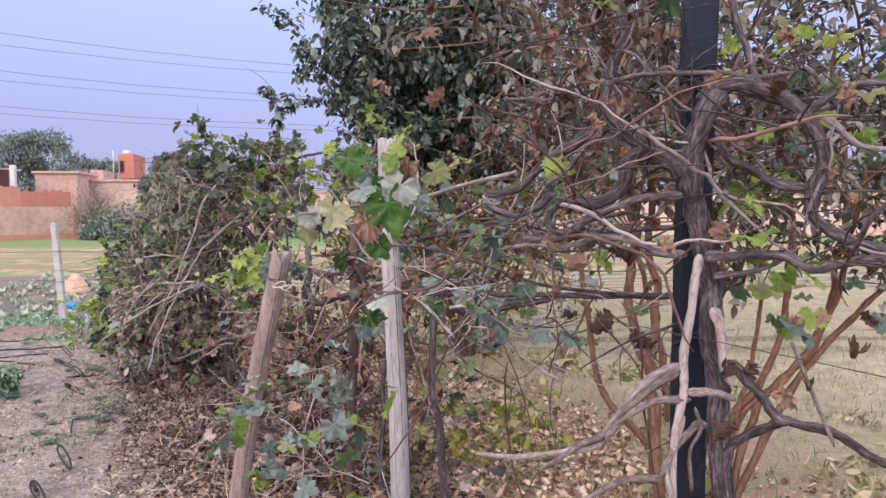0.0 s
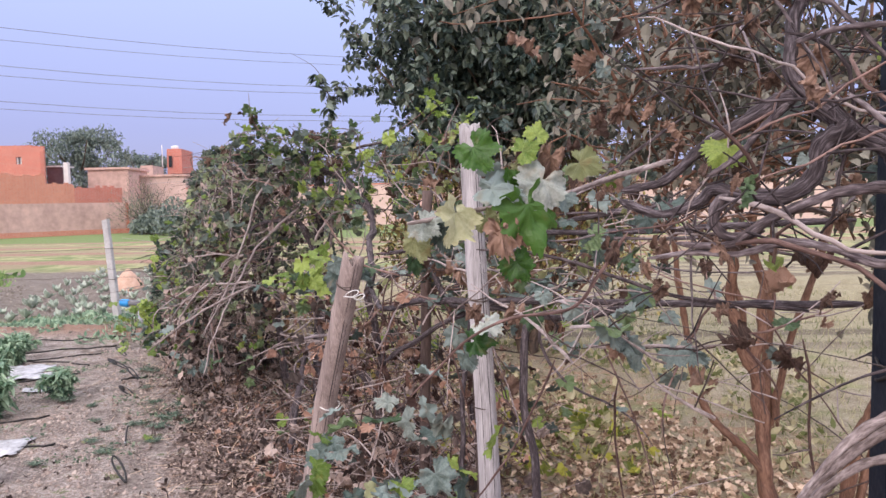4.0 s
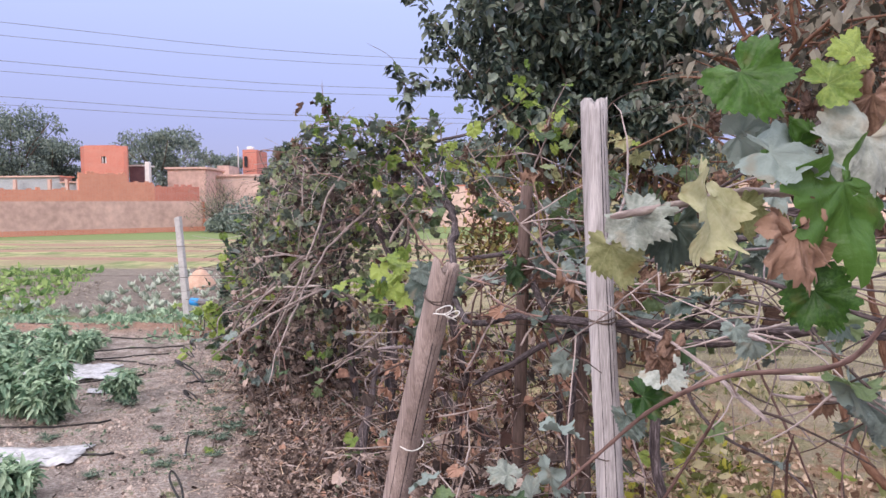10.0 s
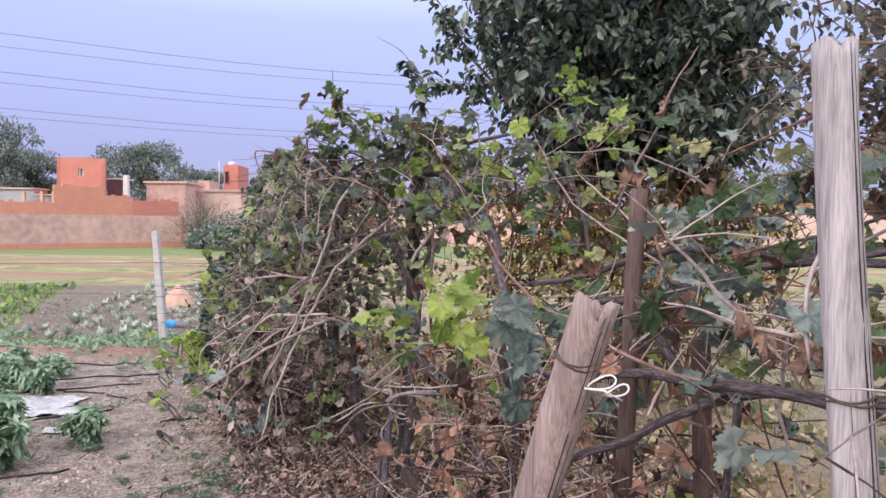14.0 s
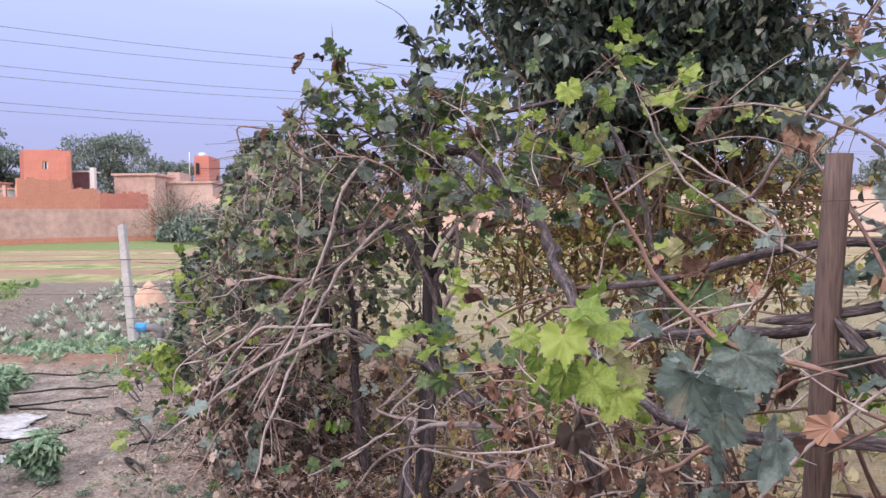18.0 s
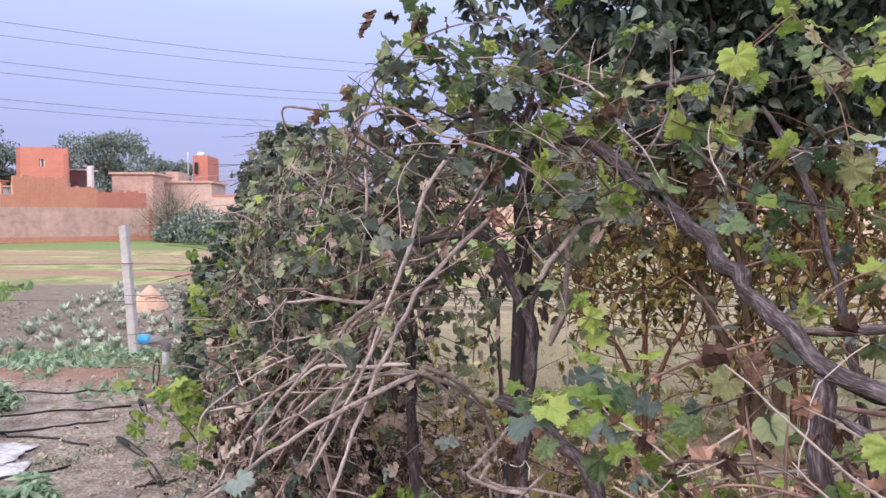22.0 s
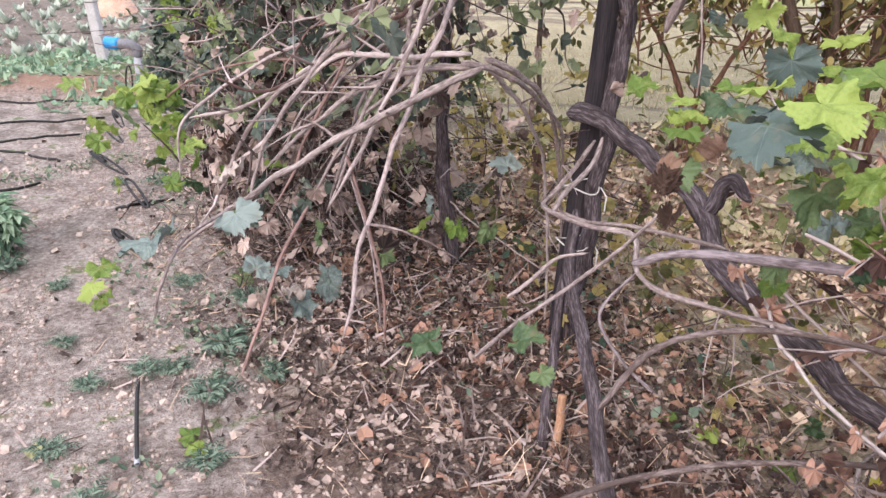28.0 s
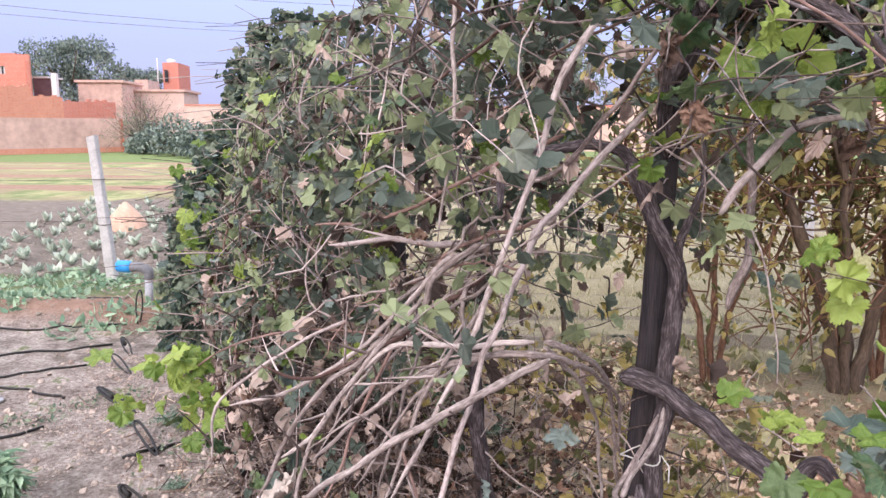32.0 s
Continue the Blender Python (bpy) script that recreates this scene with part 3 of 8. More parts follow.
def cane_path(p, d, length, r, droop=0.5, wobble=0.25, step=0.07, z_min=0.03, wave=1.0, held=False):
    """Points of a wandering shoot that bends under its own weight."""
    p, d = Vector(p), Vector(d).normalized()
    pts = [p.copy()]
    n = max(3, int(length / step))
    sway = Vector((r.gauss(0, 1), r.gauss(0, 1), r.gauss(0, 0.6))) * wobble
    for i in range(n):
        if r.random() < 0.14 * wave:
            sway = Vector((r.gauss(0, 1), r.gauss(0, 1), r.gauss(0, 0.6))) * wobble
        d = (d + sway * step * 2.2 + Vector((0, 0, -droop * step)) + Vector((r.gauss(0, 1), r.gauss(0, 1), r.gauss(0, 1))) * wobble * 0.14).normalized()
        p = p + d * step
        if held:
            q = keep_in(p)
            if (q - p).length > 1e-4:
                d = (d + (q - p) * 4).normalized()
                p = p.lerp(q, 0.6)
        if p.z < z_min + relief(p.x, p.y):
            p.z = z_min + relief(p.x, p.y)
            d.z = abs(d.z) * 0.2
        pts.append(p.copy())
    return pts


def taper(n, r0, r1, r=None, knots=True):
    out = []
    for i in range(n):
        w = r0 + (r1 - r0) * i / max(1, n - 1)
        if knots and i % 3 == 1:
            w *= 1.22
        out.append(w)
    return out


def gnarl(pts, amp, seed=0, freq=9.0):
    """Kinks and twists along a stem."""
    out = []
    for i, p in enumerate(pts):
        f = min(1.0, i / 4)
        q = Vector(p) * freq + Vector((seed * 7.1, 0, 0))
        out.append(Vector(p) + Vector((noise.noise(q), noise.noise(q + Vector((31, 0, 0))), noise.noise(q + Vector((0, 57, 0))))) * amp * f)
    return out


def spline(pts, per=8):
    """A smooth line through a few points (Catmull-Rom)."""
    P = [Vector(p) for p in pts]
    P = [P[0] * 2 - P[1]] + P + [P[-1] * 2 - P[-2]]
    out = []
    for i in range(1, len(P) - 2):
        a, b, c, d = P[i - 1:i + 3]
        for k in range(per):
            t = k / per
            out.append(0.5 * ((2 * b) + (c - a) * t + (2 * a - 5 * b + 4 * c - d) * t * t + (3 * b - a - 3 * c + d) * t ** 3))
    out.append(P[-2])
    return out

# ---------------------------------------------------------------- ground


def ground_sheet():
    def axis(lo, hi, step, reach):
        mid = list(np.arange(lo, hi, step))
        left, right, d, x = [], [], step, lo
        while x > -reach:
            d *= 1.35
            x -= d
            left.append(x)
        d, x = step, mid[-1]
        while x < reach:
            d *= 1.35
            x += d
            right.append(x)
        return left[::-1] + mid + right
    xs, ys = axis(-8.5, 4.5, 0.05, 2600), axis(0.4, 14.0, 0.05, 2600)
    g = Geo()
    g.v = [Vector((x, y, relief(x, y) if -40 < x < 40 and -30 < y < 60 else 0.0)) for y in ys for x in xs]
    w = len(xs)
    g.f = [(j * w + i, j * w + i + 1, (j + 1) * w + i + 1, (j + 1) * w + i) for j in range(len(ys) - 1) for i in range(w - 1)]
    return tagged(part("ground", g, SOIL), "sandy bare earth path beside tilled plots and dry turf", "ground", kind="structure")


ground_sheet()

# ---------------------------------------------------------------- far walls, house, trees
FAR_EYE, FAR_F, FAR_R = Vector((-0.72, 1.52, 0)), Vector((-0.134, 0.991, 0)), Vector((0.991, 0.134, 0))


def afar(u, depth, z=0.0):
    """A place by its bearing and its depth across the fields."""
    return FAR_EYE + FAR_F * depth + FAR_R * (u * depth) + UP * z


def wall_between(g, a, b, z0, z1, thick=0.25):
    d = (b - a)
    d.z = 0
    m = Matrix.Translation((a.x, a.y, 0)) @ Matrix.Rotation(math.atan2(d.y, d.x), 4, "Z")
    g.box((0, 0, z0), (d.length, thick, z1), m)


def brick_course_material(name, c1, c2, mortar):
    m = mat(name, c1, c2, 1.2, 0.95, 0.2, fine=7)
    n, l = m.node_tree.nodes, m.node_tree.links
    b = n["Principled BSDF"]
    src = b.inputs["Base Color"].links[0].from_socket
    tex = n.new("ShaderNodeTexBrick")
    tex.inputs["Scale"].default_value = 1.0
    tex.inputs["Brick Width"].default_value, tex.inputs["Row Height"].default_value, tex.inputs["Mortar Size"].default_value = 0.24, 0.085, 0.012
    tex.inputs["Mortar"].default_value = (*mortar, 1)
    mp = n.new("ShaderNodeMapping")
    mp.inputs["Rotation"].default_value = (radians(90), 0, 0)
    tc = n.new("ShaderNodeTexCoord")
    l.new(tc.outputs["Object"], mp.inputs["Vector"])
    l.new(mp.outputs["Vector"], tex.inputs["Vector"])
    l.new(src, tex.inputs["Color1"])
    l.new(src, tex.inputs["Color2"])
    l.new(tex.outputs["Color"], b.inputs["Base Color"])
    return m


BRICKWORK = brick_course_material("red_brickwork", (0.46, 0.130, 0.088), (0.63, 0.215, 0.155), (0.51, 0.29, 0.235))
BRICKWORK_PALE = brick_course_material("pale_brickwork", (0.54, 0.185, 0.115), (0.69, 0.30, 0.195), (0.56, 0.33, 0.25))


def boundary_wall():
    w = thing("boundary_wall", "long grey-pink plastered wall with raw orange brick courses on top", "wall")
    a, b = afar(-1.05, 36), afar(-0.336, 55)
    for name, z0, z1, m, out in (("plaster", 0.35, 2.25, PLASTER, 0.0), ("brick_foot", -0.1, 0.35, BRICKWORK_PALE, 0.02)):
        g = Geo()
        wall_between(g, a, b, z0, z1, 0.3)
        part(name, g, m, w, smooth=False)
    d = (b - a).normalized()
    n = (b - a).length
    for name, s0, s1, h, m in (("upper_brick", 0.0, 0.672, 3.0, BRICKWORK_PALE), ("upper_brick", 0.672, 0.79, 4.1, BRICKWORK_PALE), ("upper_brick", 0.79, 0.86, 3.5, BRICKWORK_PALE), ("upper_brick", 0.86, 0.985, 3.3, BRICKWORK)):
        g = Geo()
        wall_between(g, a + d * n * s0, a + d * n * s1, 2.25, h, 0.23)
        r = random.Random(int(s0 * 100))
        x = 0.0
        while x < n * (s1 - s0) - 0.3:     # loose top course
            if r.random() < 0.6:
                p = a + d * (n * s0 + x)
                wall_between(g, p, p + d * 0.24, h, h + r.choice((0.08, 0.08, 0.16)), 0.22)
            x += 0.26
        part(name, g, m, w, smooth=False)
    g = Geo()
    wall_between(g, b, b + FAR_F * 16 + FAR_R * -2, 0, 2.5, 0.3)
    part("return_wall", g, PLASTER, w, smooth=False)
    for k in range(26):                                   # toothed brick end
        g = Geo()
        wall_between(g, b - d * (0.12 if k % 2 else 0.24) - FAR_F * 0.02, b + d * 0.02 - FAR_F * 0.02, 0.02 + k * 0.086, 0.095 + k * 0.086, 0.3)
        part("brick", g, BRICK, w, smooth=False)


def brick_house():
    h = thing("brick_house", "unplastered orange brick house block with a small square window", "house")
    a, b = afar(-0.500, 58), afar(-0.441, 58)
    side = FAR_F * 6 - FAR_R * 3.0

    def slab(p, q, z0, z1, name, m, t=0.25):
        g = Geo()
        wall_between(g, p, q, z0, z1, t)
        return part(name, g, m, h, smooth=False)
    d = (b - a)
    w0, w1, z0, z1 = 0.40, 0.52, 5.35, 5.9
    slab(a, a + d * w0, 3.0, 6.7, "wall", BRICKWORK)
    slab(a + d * w1, b, 3.0, 6.7, "wall", BRICKWORK)
    slab(a + d * w0, a + d * w1, 3.0, z0, "wall", BRICKWORK)
    slab(a + d * w0, a + d * w1, z1, 6.7, "wall", BRICKWORK)
    slab(a, b, 0, 3.0, "lower_wall", BRICKWORK_PALE)
    slab(b, b + side, 0, 6.3, "side_wall", BRICKWORK)
    slab(a, a + side, 0, 6.7, "side_wall", BRICKWORK)
    slab(a + side, b + side, 0, 6.7, "back_wall", BRICKWORK)
    win = slab(a + d * w0 + FAR_F * 0.1, a + d * w1 + FAR_F * 0.1, z0, z1, "window", PLASTER_PALE, 0.06)
    g = Geo()
    c = a + d * ((w0 + w1) / 2)
    wall_between(g, c - d.normalized() * 0.03, c + d.normalized() * 0.03, z0, z1, 0.07)
    part("mullion", g, DARK_HOLE, win, smooth=False)
    g = Geo()
    wall_between(g, a, b - d.normalized() * 0.9, 6.7, 6.78, 2.0)
    part("roof", g, BRICKWORK, h, smooth=False)
    # annexe: dark shed and white pier
    slab(afar(-0.438, 60), afar(-0.418, 60), 2.6, 5.2, "shed_wall", mat("maroon_paint", (0.13, 0.07, 0.08), (0.22, 0.13, 0.14), 2, 0.9, 0), 1.5)
    slab(afar(-0.417, 59), afar(-0.411, 59), 2.4, 5.5, "pier", PLASTER_PALE, 0.4)
    slab(afar(-0.438, 60) - FAR_R * 0.2, afar(-0.420, 59.8), 5.2, 5.32, "shed_roof", PLASTER_PALE, 1.9)
    # low yard rooms behind the wall, with white pillars
    for u0, u1, z in ((-0.62, -0.535, 4.4), (-0.535, -0.503, 3.9)):
        slab(afar(u0, 60), afar(u1, 60), 0, z, "yard_room", GREY_PIPE, 2.0)
        slab(afar(u0, 59.8), afar(u1, 59.8), z, z + 0.12, "yard_roof", PLASTER, 2.4)
    for u in (-0.600, -0.552, -0.528, -0.512):
        slab(afar(u, 59.2), afar(u + 0.004, 59.2), 2.4, 4.2, "pillar", PLASTER, 0.25)
    return h


def cream_building():
    w = thing("flat_roofed_building", "low cream and brick building with a flat roof behind the field", "building")
    for u0, u1, z, m, dp in ((-0.386, -0.334, 5.15, PLASTER, 64), (-0.334, -0.26, 4.6, PLASTER_CREAM, 67)):
        g = Geo()
        wall_between(g, afar(u0, dp), afar(u1, dp), 0, z, 5)
        part("wall", g, m, w, smooth=False)
        g = Geo()
        wall_between(g, afar(u0, dp) - FAR_R * 0.2 - FAR_F * 0.2, afar(u1, dp) + FAR_R * 0.2 - FAR_F * 0.2, z, z + 0.18, 5.4)
        part("roof_slab", g, PLASTER, w, smooth=False)
    for u in (-0.325, -0.345, -0.318):
        g = Geo()
        wall_between(g, afar(u, 82), afar(u + 0.016, 82), 0, 6.0 + 40 * (u + 0.33), 4)
        part("upper_room", g, PLASTER, w, smooth=False)


def tower_house():
    w = thing("distant_brick_house", "distant brick house with a pole on its roof", "house")
    g = Geo()
    wall_between(g, afar(-0.283, 88), afar(-0.264, 88), 0, 8.7, 5)
    part("wall", g, BRICKWORK, w, smooth=False)
    g = Geo()
    wall_between(g, afar(-0.281, 87.8), afar(-0.277, 87.8), 6.6, 7.9, 0.1)
    part("window", g, DARK_HOLE, w, smooth=False)
    g = Geo()
    g.tube([afar(-0.29, 87.6, 0), afar(-0.289, 87.6, 8.0), afar(-0.289, 87.6, 9.1)], [0.07, 0.07, 0.05], 6)
    part("pole", g, PLASTER_PALE, w)
    g = Geo()
    c = afar(-0.272, 89, 8.7)
    g.tube([c, c + UP * 0.08, c + UP * 0.35, c + UP * 0.45], [0.4, 0.46, 0.46, 0.25], 12)
    part("water_tank", g, TANK, w)


def field_wall():
    """Pale wall beyond the turf, seen through the vines."""
    w = thing("pink_field_wall", "long pale pink plastered field wall across the turf", "wall")
    for u0, d0, u1, d1, z, m in ((-0.26, 62, 0.02, 60, 3.3, PLASTER_CREAM), (0.02, 60, 0.30, 52, 3.0, PLASTER), (0.30, 52, 0.75, 46, 3.1, PLASTER_CREAM), (0.75, 46, 1.6, 38, 3.0, PLASTER)):
        g = Geo()
        wall_between(g, afar(u0, d0), afar(u1, d1), 0, z, 0.3)
        s = part("wall_bay", g, m, w, smooth=False)
        g = Geo()
        wall_between(g, afar(u0, d0) - FAR_F * 0.05, afar(u1, d1) - FAR_F * 0.05, z, z + 0.12, 0.4)
        part("coping", g, BRICKWORK, s, smooth=False)


def far_tree(u, depth, radius, height, seed, label):
    r = random.Random(seed)
    base = afar(u, depth)
    t = thing("shade_tree", label, "tree", at=base)
    g = Geo()
    g.tube([(0, 0, 0), (0.1, 0, height * 0.3), (0, 0.1, height * 0.55)], [0.28, 0.22, 0.14], 7)
    for k in range(7):
        a = k * 0.9
        g.tube([(0, 0, height * (0.3 + 0.03 * k)), (math.cos(a) * radius * 0.35, math.sin(a) * radius * 0.35, height * 0.6), (math.cos(a) * radius * 0.7, math.sin(a) * radius * 0.7, height * 0.78)], [0.13, 0.08, 0.04], 5)
    part("trunk", g, OLD_BARK, t)
    g = Geo()
    clumps = [Vector((r.gauss(0, 0.42) * radius, r.gauss(0, 0.3) * radius, height * r.uniform(0.36, 0.88))) for _ in range(90)]
    for c in clumps:
        c.z = min(c.z, height * (0.95 - 0.32 * (Vector((c.x, c.y)).length / radius) ** 2))
        s = r.uniform(0.5, 1.0) * radius * 0.26
        for _ in range(120):
            off = Vector((r.gauss(0, 1), r.gauss(0, 1), r.gauss(0, 0.7)))
            p = c + off * (min(1.0, 1.5 / max(off.length, 0.01)) * s * 0.55)
            g.add(OVAL[r.randrange(3)], turned(p, r.uniform(0.20, 0.40), r))
    tagged(part("crown", g, FAR_LEAF_HAZED, t, smooth=False), kind="stuff")
    return t


def utility_pole(levels, ends, label):
    """A concrete pole whose cross-arms carry the cables."""
    foot = (ends[0] + ends[1]) / 2
    t = thing("utility_pole", label, "utility pole", "utility poles", at=foot)
    g = Geo()
    g.tube([(0, 0, -0.3), (0, 0, 9.0), (0, 0, max(levels) + 0.5)], [0.2, 0.16, 0.12], 10)
    part("pole", g, CONCRETE, t)
    half = (ends[1] - ends[0]) / 2
    for z in levels:
        g = Geo()
        g.tube([-half * 1.04 + UP * (z - 0.05), half * 1.04 + UP * (z - 0.05)], [0.06, 0.06], 6)
        part("cross_arm", g, CABLE, t)


def power_lines():
    levels = (16.0, 13.1, 10.4)
    ends = []
    for off in (0.0, 4.2):
        a, b = afar(-0.6, 56 + off), afar(0.005, 73 + off)
        d = (b - a)
        p, q = a - d * 3.0, b + d * 3.0
        ends.append((p, q))
        for z in levels:
            g = Geo()
            g.tube([p + (q - p) * (i / 40) + UP * (z - 1.2 * math.sin(math.pi * ((i / 40 * 7) % 1)) * 0.4) for i in range(41)], [0.022] * 41, 4)
            tagged(part("power_line", g, CABLE), "thin sagging overhead power cable against the sky", "power line", "overhead power lines")
    for k in (0, 1):
        utility_pole(levels, (ends[0][k], ends[1][k]), "tall concrete utility pole carrying the overhead cables")


boundary_wall()
brick_house()
cream_building()
tower_house()
field_wall()
far_tree(-0.60, 82, 7.0, 14.6, 1, "dark green rounded shade tree behind the brick house")
far_tree(-0.545, 90, 5.0, 11.5, 2, "dark green shade tree behind the brick house")
far_tree(-0.395, 86, 6.6, 12.0, 3, "broad dark green shade tree beside the house")
far_tree(-0.31, 105, 4.5, 10.5, 4, "distant hazy green tree")
far_tree(-0.70, 80, 6.5, 13.0, 5, "dark green rounded shade tree behind the wall")
far_tree(-0.86, 78, 6.0, 11.0, 6, "dark green rounded shade tree behind the wall")
for i in range(9):
    far_tree(-0.12 + i * 0.16, 78 - i * 1.5, 5.0, 7.5 + (i * 37 % 5), 10 + i, "dark green tree behind the field wall")
power_lines()

# ---------------------------------------------------------------- posts


def concrete_post(base, height, lean, label):
    t = thing("fence_post", label, "fence post", "concrete fence posts", at=base)
    g = Geo()
    n = 9
    for i in range(n):
        z = height * i / (n - 1)
        w = 0.050 - 0.007 * i / n
        c = Vector((lean[0] * z, lean[1] * z, z - 0.08))
        for k, (sx, sy) in enumerate(((-1, -0.8), (-0.8, -1), (0.8, -1), (1, -0.8), (1, 0.8), (0.8, 1), (-0.8, 1), (-1, 0.8))):
            j = noise.noise(Vector((k, i * 0.8, base[0]))) * 0.004
            g.v.append(c + Vector((sx * (w + j), sy * (w + j), 0.012 * sx if i == n - 1 else 0)))
    for i in range(n - 1):
        for k in range(8):
            g.f.append((i * 8 + k, i * 8 + (k + 1) % 8, i * 8 + 8 + (k + 1) % 8, i * 8 + 8 + k))
    g.f.append(tuple((n - 1) * 8 + k for k in range(8)))
    part("shaft", g, CONCRETE, t, smooth=False)
    for z in (height * 0.42, height * 0.72):
        g = Geo()
        g.tube([Vector((lean[0] * z + math.cos(a) * 0.062, lean[1] * z + math.sin(a) * 0.062, z - 0.08)) for a in np.linspace(0, 6.2832, 13)], [0.004] * 13, 4)
        part("tie_wire", g, WIRE, t)
    return t


concrete_post((-5.82, 11.32, 0.02), 1.56, (-0.075, 0.0), "white-washed concrete fence post leaning beside the cabbage plot")
concrete_post((2.5, 14.2, 0.0), 1.7, (0.01, 0), "white-washed concrete fence post beyond the vines")


def fence_wires():
    for z in (0.62, 1.06):
        for a, b in (((-16, 13.4, z), (-5.9, 11.32, z)), ((-5.9, 11.32, z), (2.5, 14.2, z + 0.05))):
            a, b = Vector(a), Vector(b)
            g = Geo()
            pts = [a.lerp(b, i / 30) - UP * 0.09 * math.sin(math.pi * i / 30) for i in range(31)]
            g.tube(pts, [0.0028] * 31, 4)
            for p in pts[1:-1]:
                g.tube([p + Vector((0.012, 0, 0.012)), p - Vector((0.012, 0, 0.012))], [0.0016] * 2, 3)
            tagged(part("barbed_wire", g, WIRE), "thin rusty barbed wire strung between fence posts", "wire", "fence wires")


fence_wires()


def bamboo_post(name, foot, top, radius, material, label, nodes, split=0.06, seed=1):
    """A weathered culm with node rings, lengthwise cracks and a broken hollow top."""
    r = random.Random(seed)
    t = thing(name, label, "post", at=(0, 0, 0))
    foot, top = Vector(foot), Vector(top)
    ax = (top - foot)
    ln = ax.length
    ax.normalize()
    a = ax.cross(Vector((0.3, 1, 0.1))).normalized()
    b = ax.cross(a)
    g = Geo()
    sides, rings = 18, 46
    tops = [r.uniform(-1, 0.4) * split for _ in range(sides)]
    tops = [(tops[k] + tops[(k + 1) % sides]) / 2 for k in range(sides)]
    for i in range(rings):
        q = i / (rings - 1)
        z = ln * q
        bulge = sum(math.exp(-((z - nz) / 0.008) ** 2) * 0.055 for nz in nodes)
        for k in range(sides):
            w = 2 * math.pi * k / sides
            rr = radius * (1.04 - 0.08 * q + bulge + 0.03 * noise.noise(Vector((k * 0.8, z * 1.2, seed))))
            if k in (3, 11):
                rr *= 0.93
            zz = z + (tops[k] if i == rings - 1 else 0)
            bow = 0.012 * math.sin(q * 5 + seed)
            g.v.append(foot + ax * zz + a * (math.cos(w) * rr + bow) + b * math.sin(w) * rr)
    for i in range(rings - 1):
        for k in range(sides):
            g.f.append((i * sides + k, i * sides + (k + 1) % sides, (i + 1) * sides + (k + 1) % sides, (i + 1) * sides + k))
    base = len(g.v)                                   # hollow throat
    for z, f in ((-0.0, 0.72), (-0.14, 0.66)):
        for k in range(sides):
            w = 2 * math.pi * k / sides
            zz = ln + z + (tops[k] if z == 0 else 0)
            g.v.append(foot + ax * zz + (a * math.cos(w) + b * math.sin(w)) * radius * f)
    for k in range(sides):
        k2 = (k + 1) % sides
        o = (rings - 1) * sides
        g.f.append((o + k, o + k2, base + k2, base + k))
        g.f.append((base + k, base + k2, base + sides + k2, base + sides + k))
    g.f.append(tuple(base + sides + k for k in range(sides)))
    culm = part("culm", g, material, t)
    for turn, z0, z1, wide in ((0.45, 0.35, 0.99, 0.0016), (0.72, 0.55, 1.0, 0.0010), (-0.35, 0.3, 0.7, 0.0008)):
        face = math.atan2((Vector((0, -1, 0))).dot(b), (Vector((0, -1, 0))).dot(a)) + turn * (1 if b.dot(Vector((1, 0, 0))) * a.dot(Vector((0, -1, 0))) > b.dot(Vector((0, -1, 0))) * a.dot(Vector((1, 0, 0))) else -1)
        g = Geo()
        line = []
        for i in range(30):
            q = z0 + (z1 - z0) * i / 29
            w = face + 0.07 * noise.noise(Vector((q * 6, seed, turn * 9)))
            line.append(foot + ax * ln * q + a * (math.cos(w) * radius * (1.035 - 0.08 * q) + 0.012 * math.sin(q * 5 + seed)) + b * math.sin(w) * radius * (1.035 - 0.08 * q))
        g.tube(line, [wide * (0.5 + 0.5 * math.sin(3.1 * i / 29) + 0.2 * math.sin(i * 1.7)) for i in range(30)], 5)
        part("crack", g, WOOD_DARK, culm, "dark lengthwise crack")
    return t, foot, ax, a, b


def binding(parent, c, ax, a, b, radius, turns, material, wire=0.003, name="binding"):
    g = Geo()
    n = 14 * turns
    g.tube([c + ax * (0.007 * turns * i / n + 0.004 * math.sin(i)) + (a * math.cos(i / 14 * 6.2832) + b * math.sin(i / 14 * 6.2832)) * (radius + wire * 0.6) for i in range(n + 1)], [wire] * (n + 1), 5)
    return part(name, g, material, parent)


post, f0, ax, pa, pb = bamboo_post("bamboo_post", (-0.175, 2.86, -0.1), (-0.215, 3.0, 1.91), 0.037, WOOD_GREY, "tall grey weathered bamboo post with a split top", (0.42, 0.82, 1.17, 1.52, 1.86), 0.03, 3)
binding(post, f0 + ax * 1.39, ax, pa, pb, 0.037, 2, WIRE, 0.0022)
binding(post, f0 + ax * 1.02, ax, pa, pb, 0.038, 1, WIRE, 0.002)
stake, f1, ax1, sa, sb = bamboo_post("bamboo_stake", (-1.0, 3.26, -0.1), (-0.635, 2.905, 1.46), 0.040, WOOD_STAKE, "leaning brown bamboo stake with a jagged split top", (0.35, 0.74, 1.06, 1.42), 0.05, 5)
L1 = (Vector((-0.66, 2.89, 1.34)) - f1).dot(ax1)
binding(stake, f1 + ax1 * L1, ax1, sa, sb, 0.039, 2, WIRE, 0.002)
binding(stake, f1 + ax1 * (L1 - 0.47), ax1, sa, sb, 0.040, 1, STRING, 0.0022)


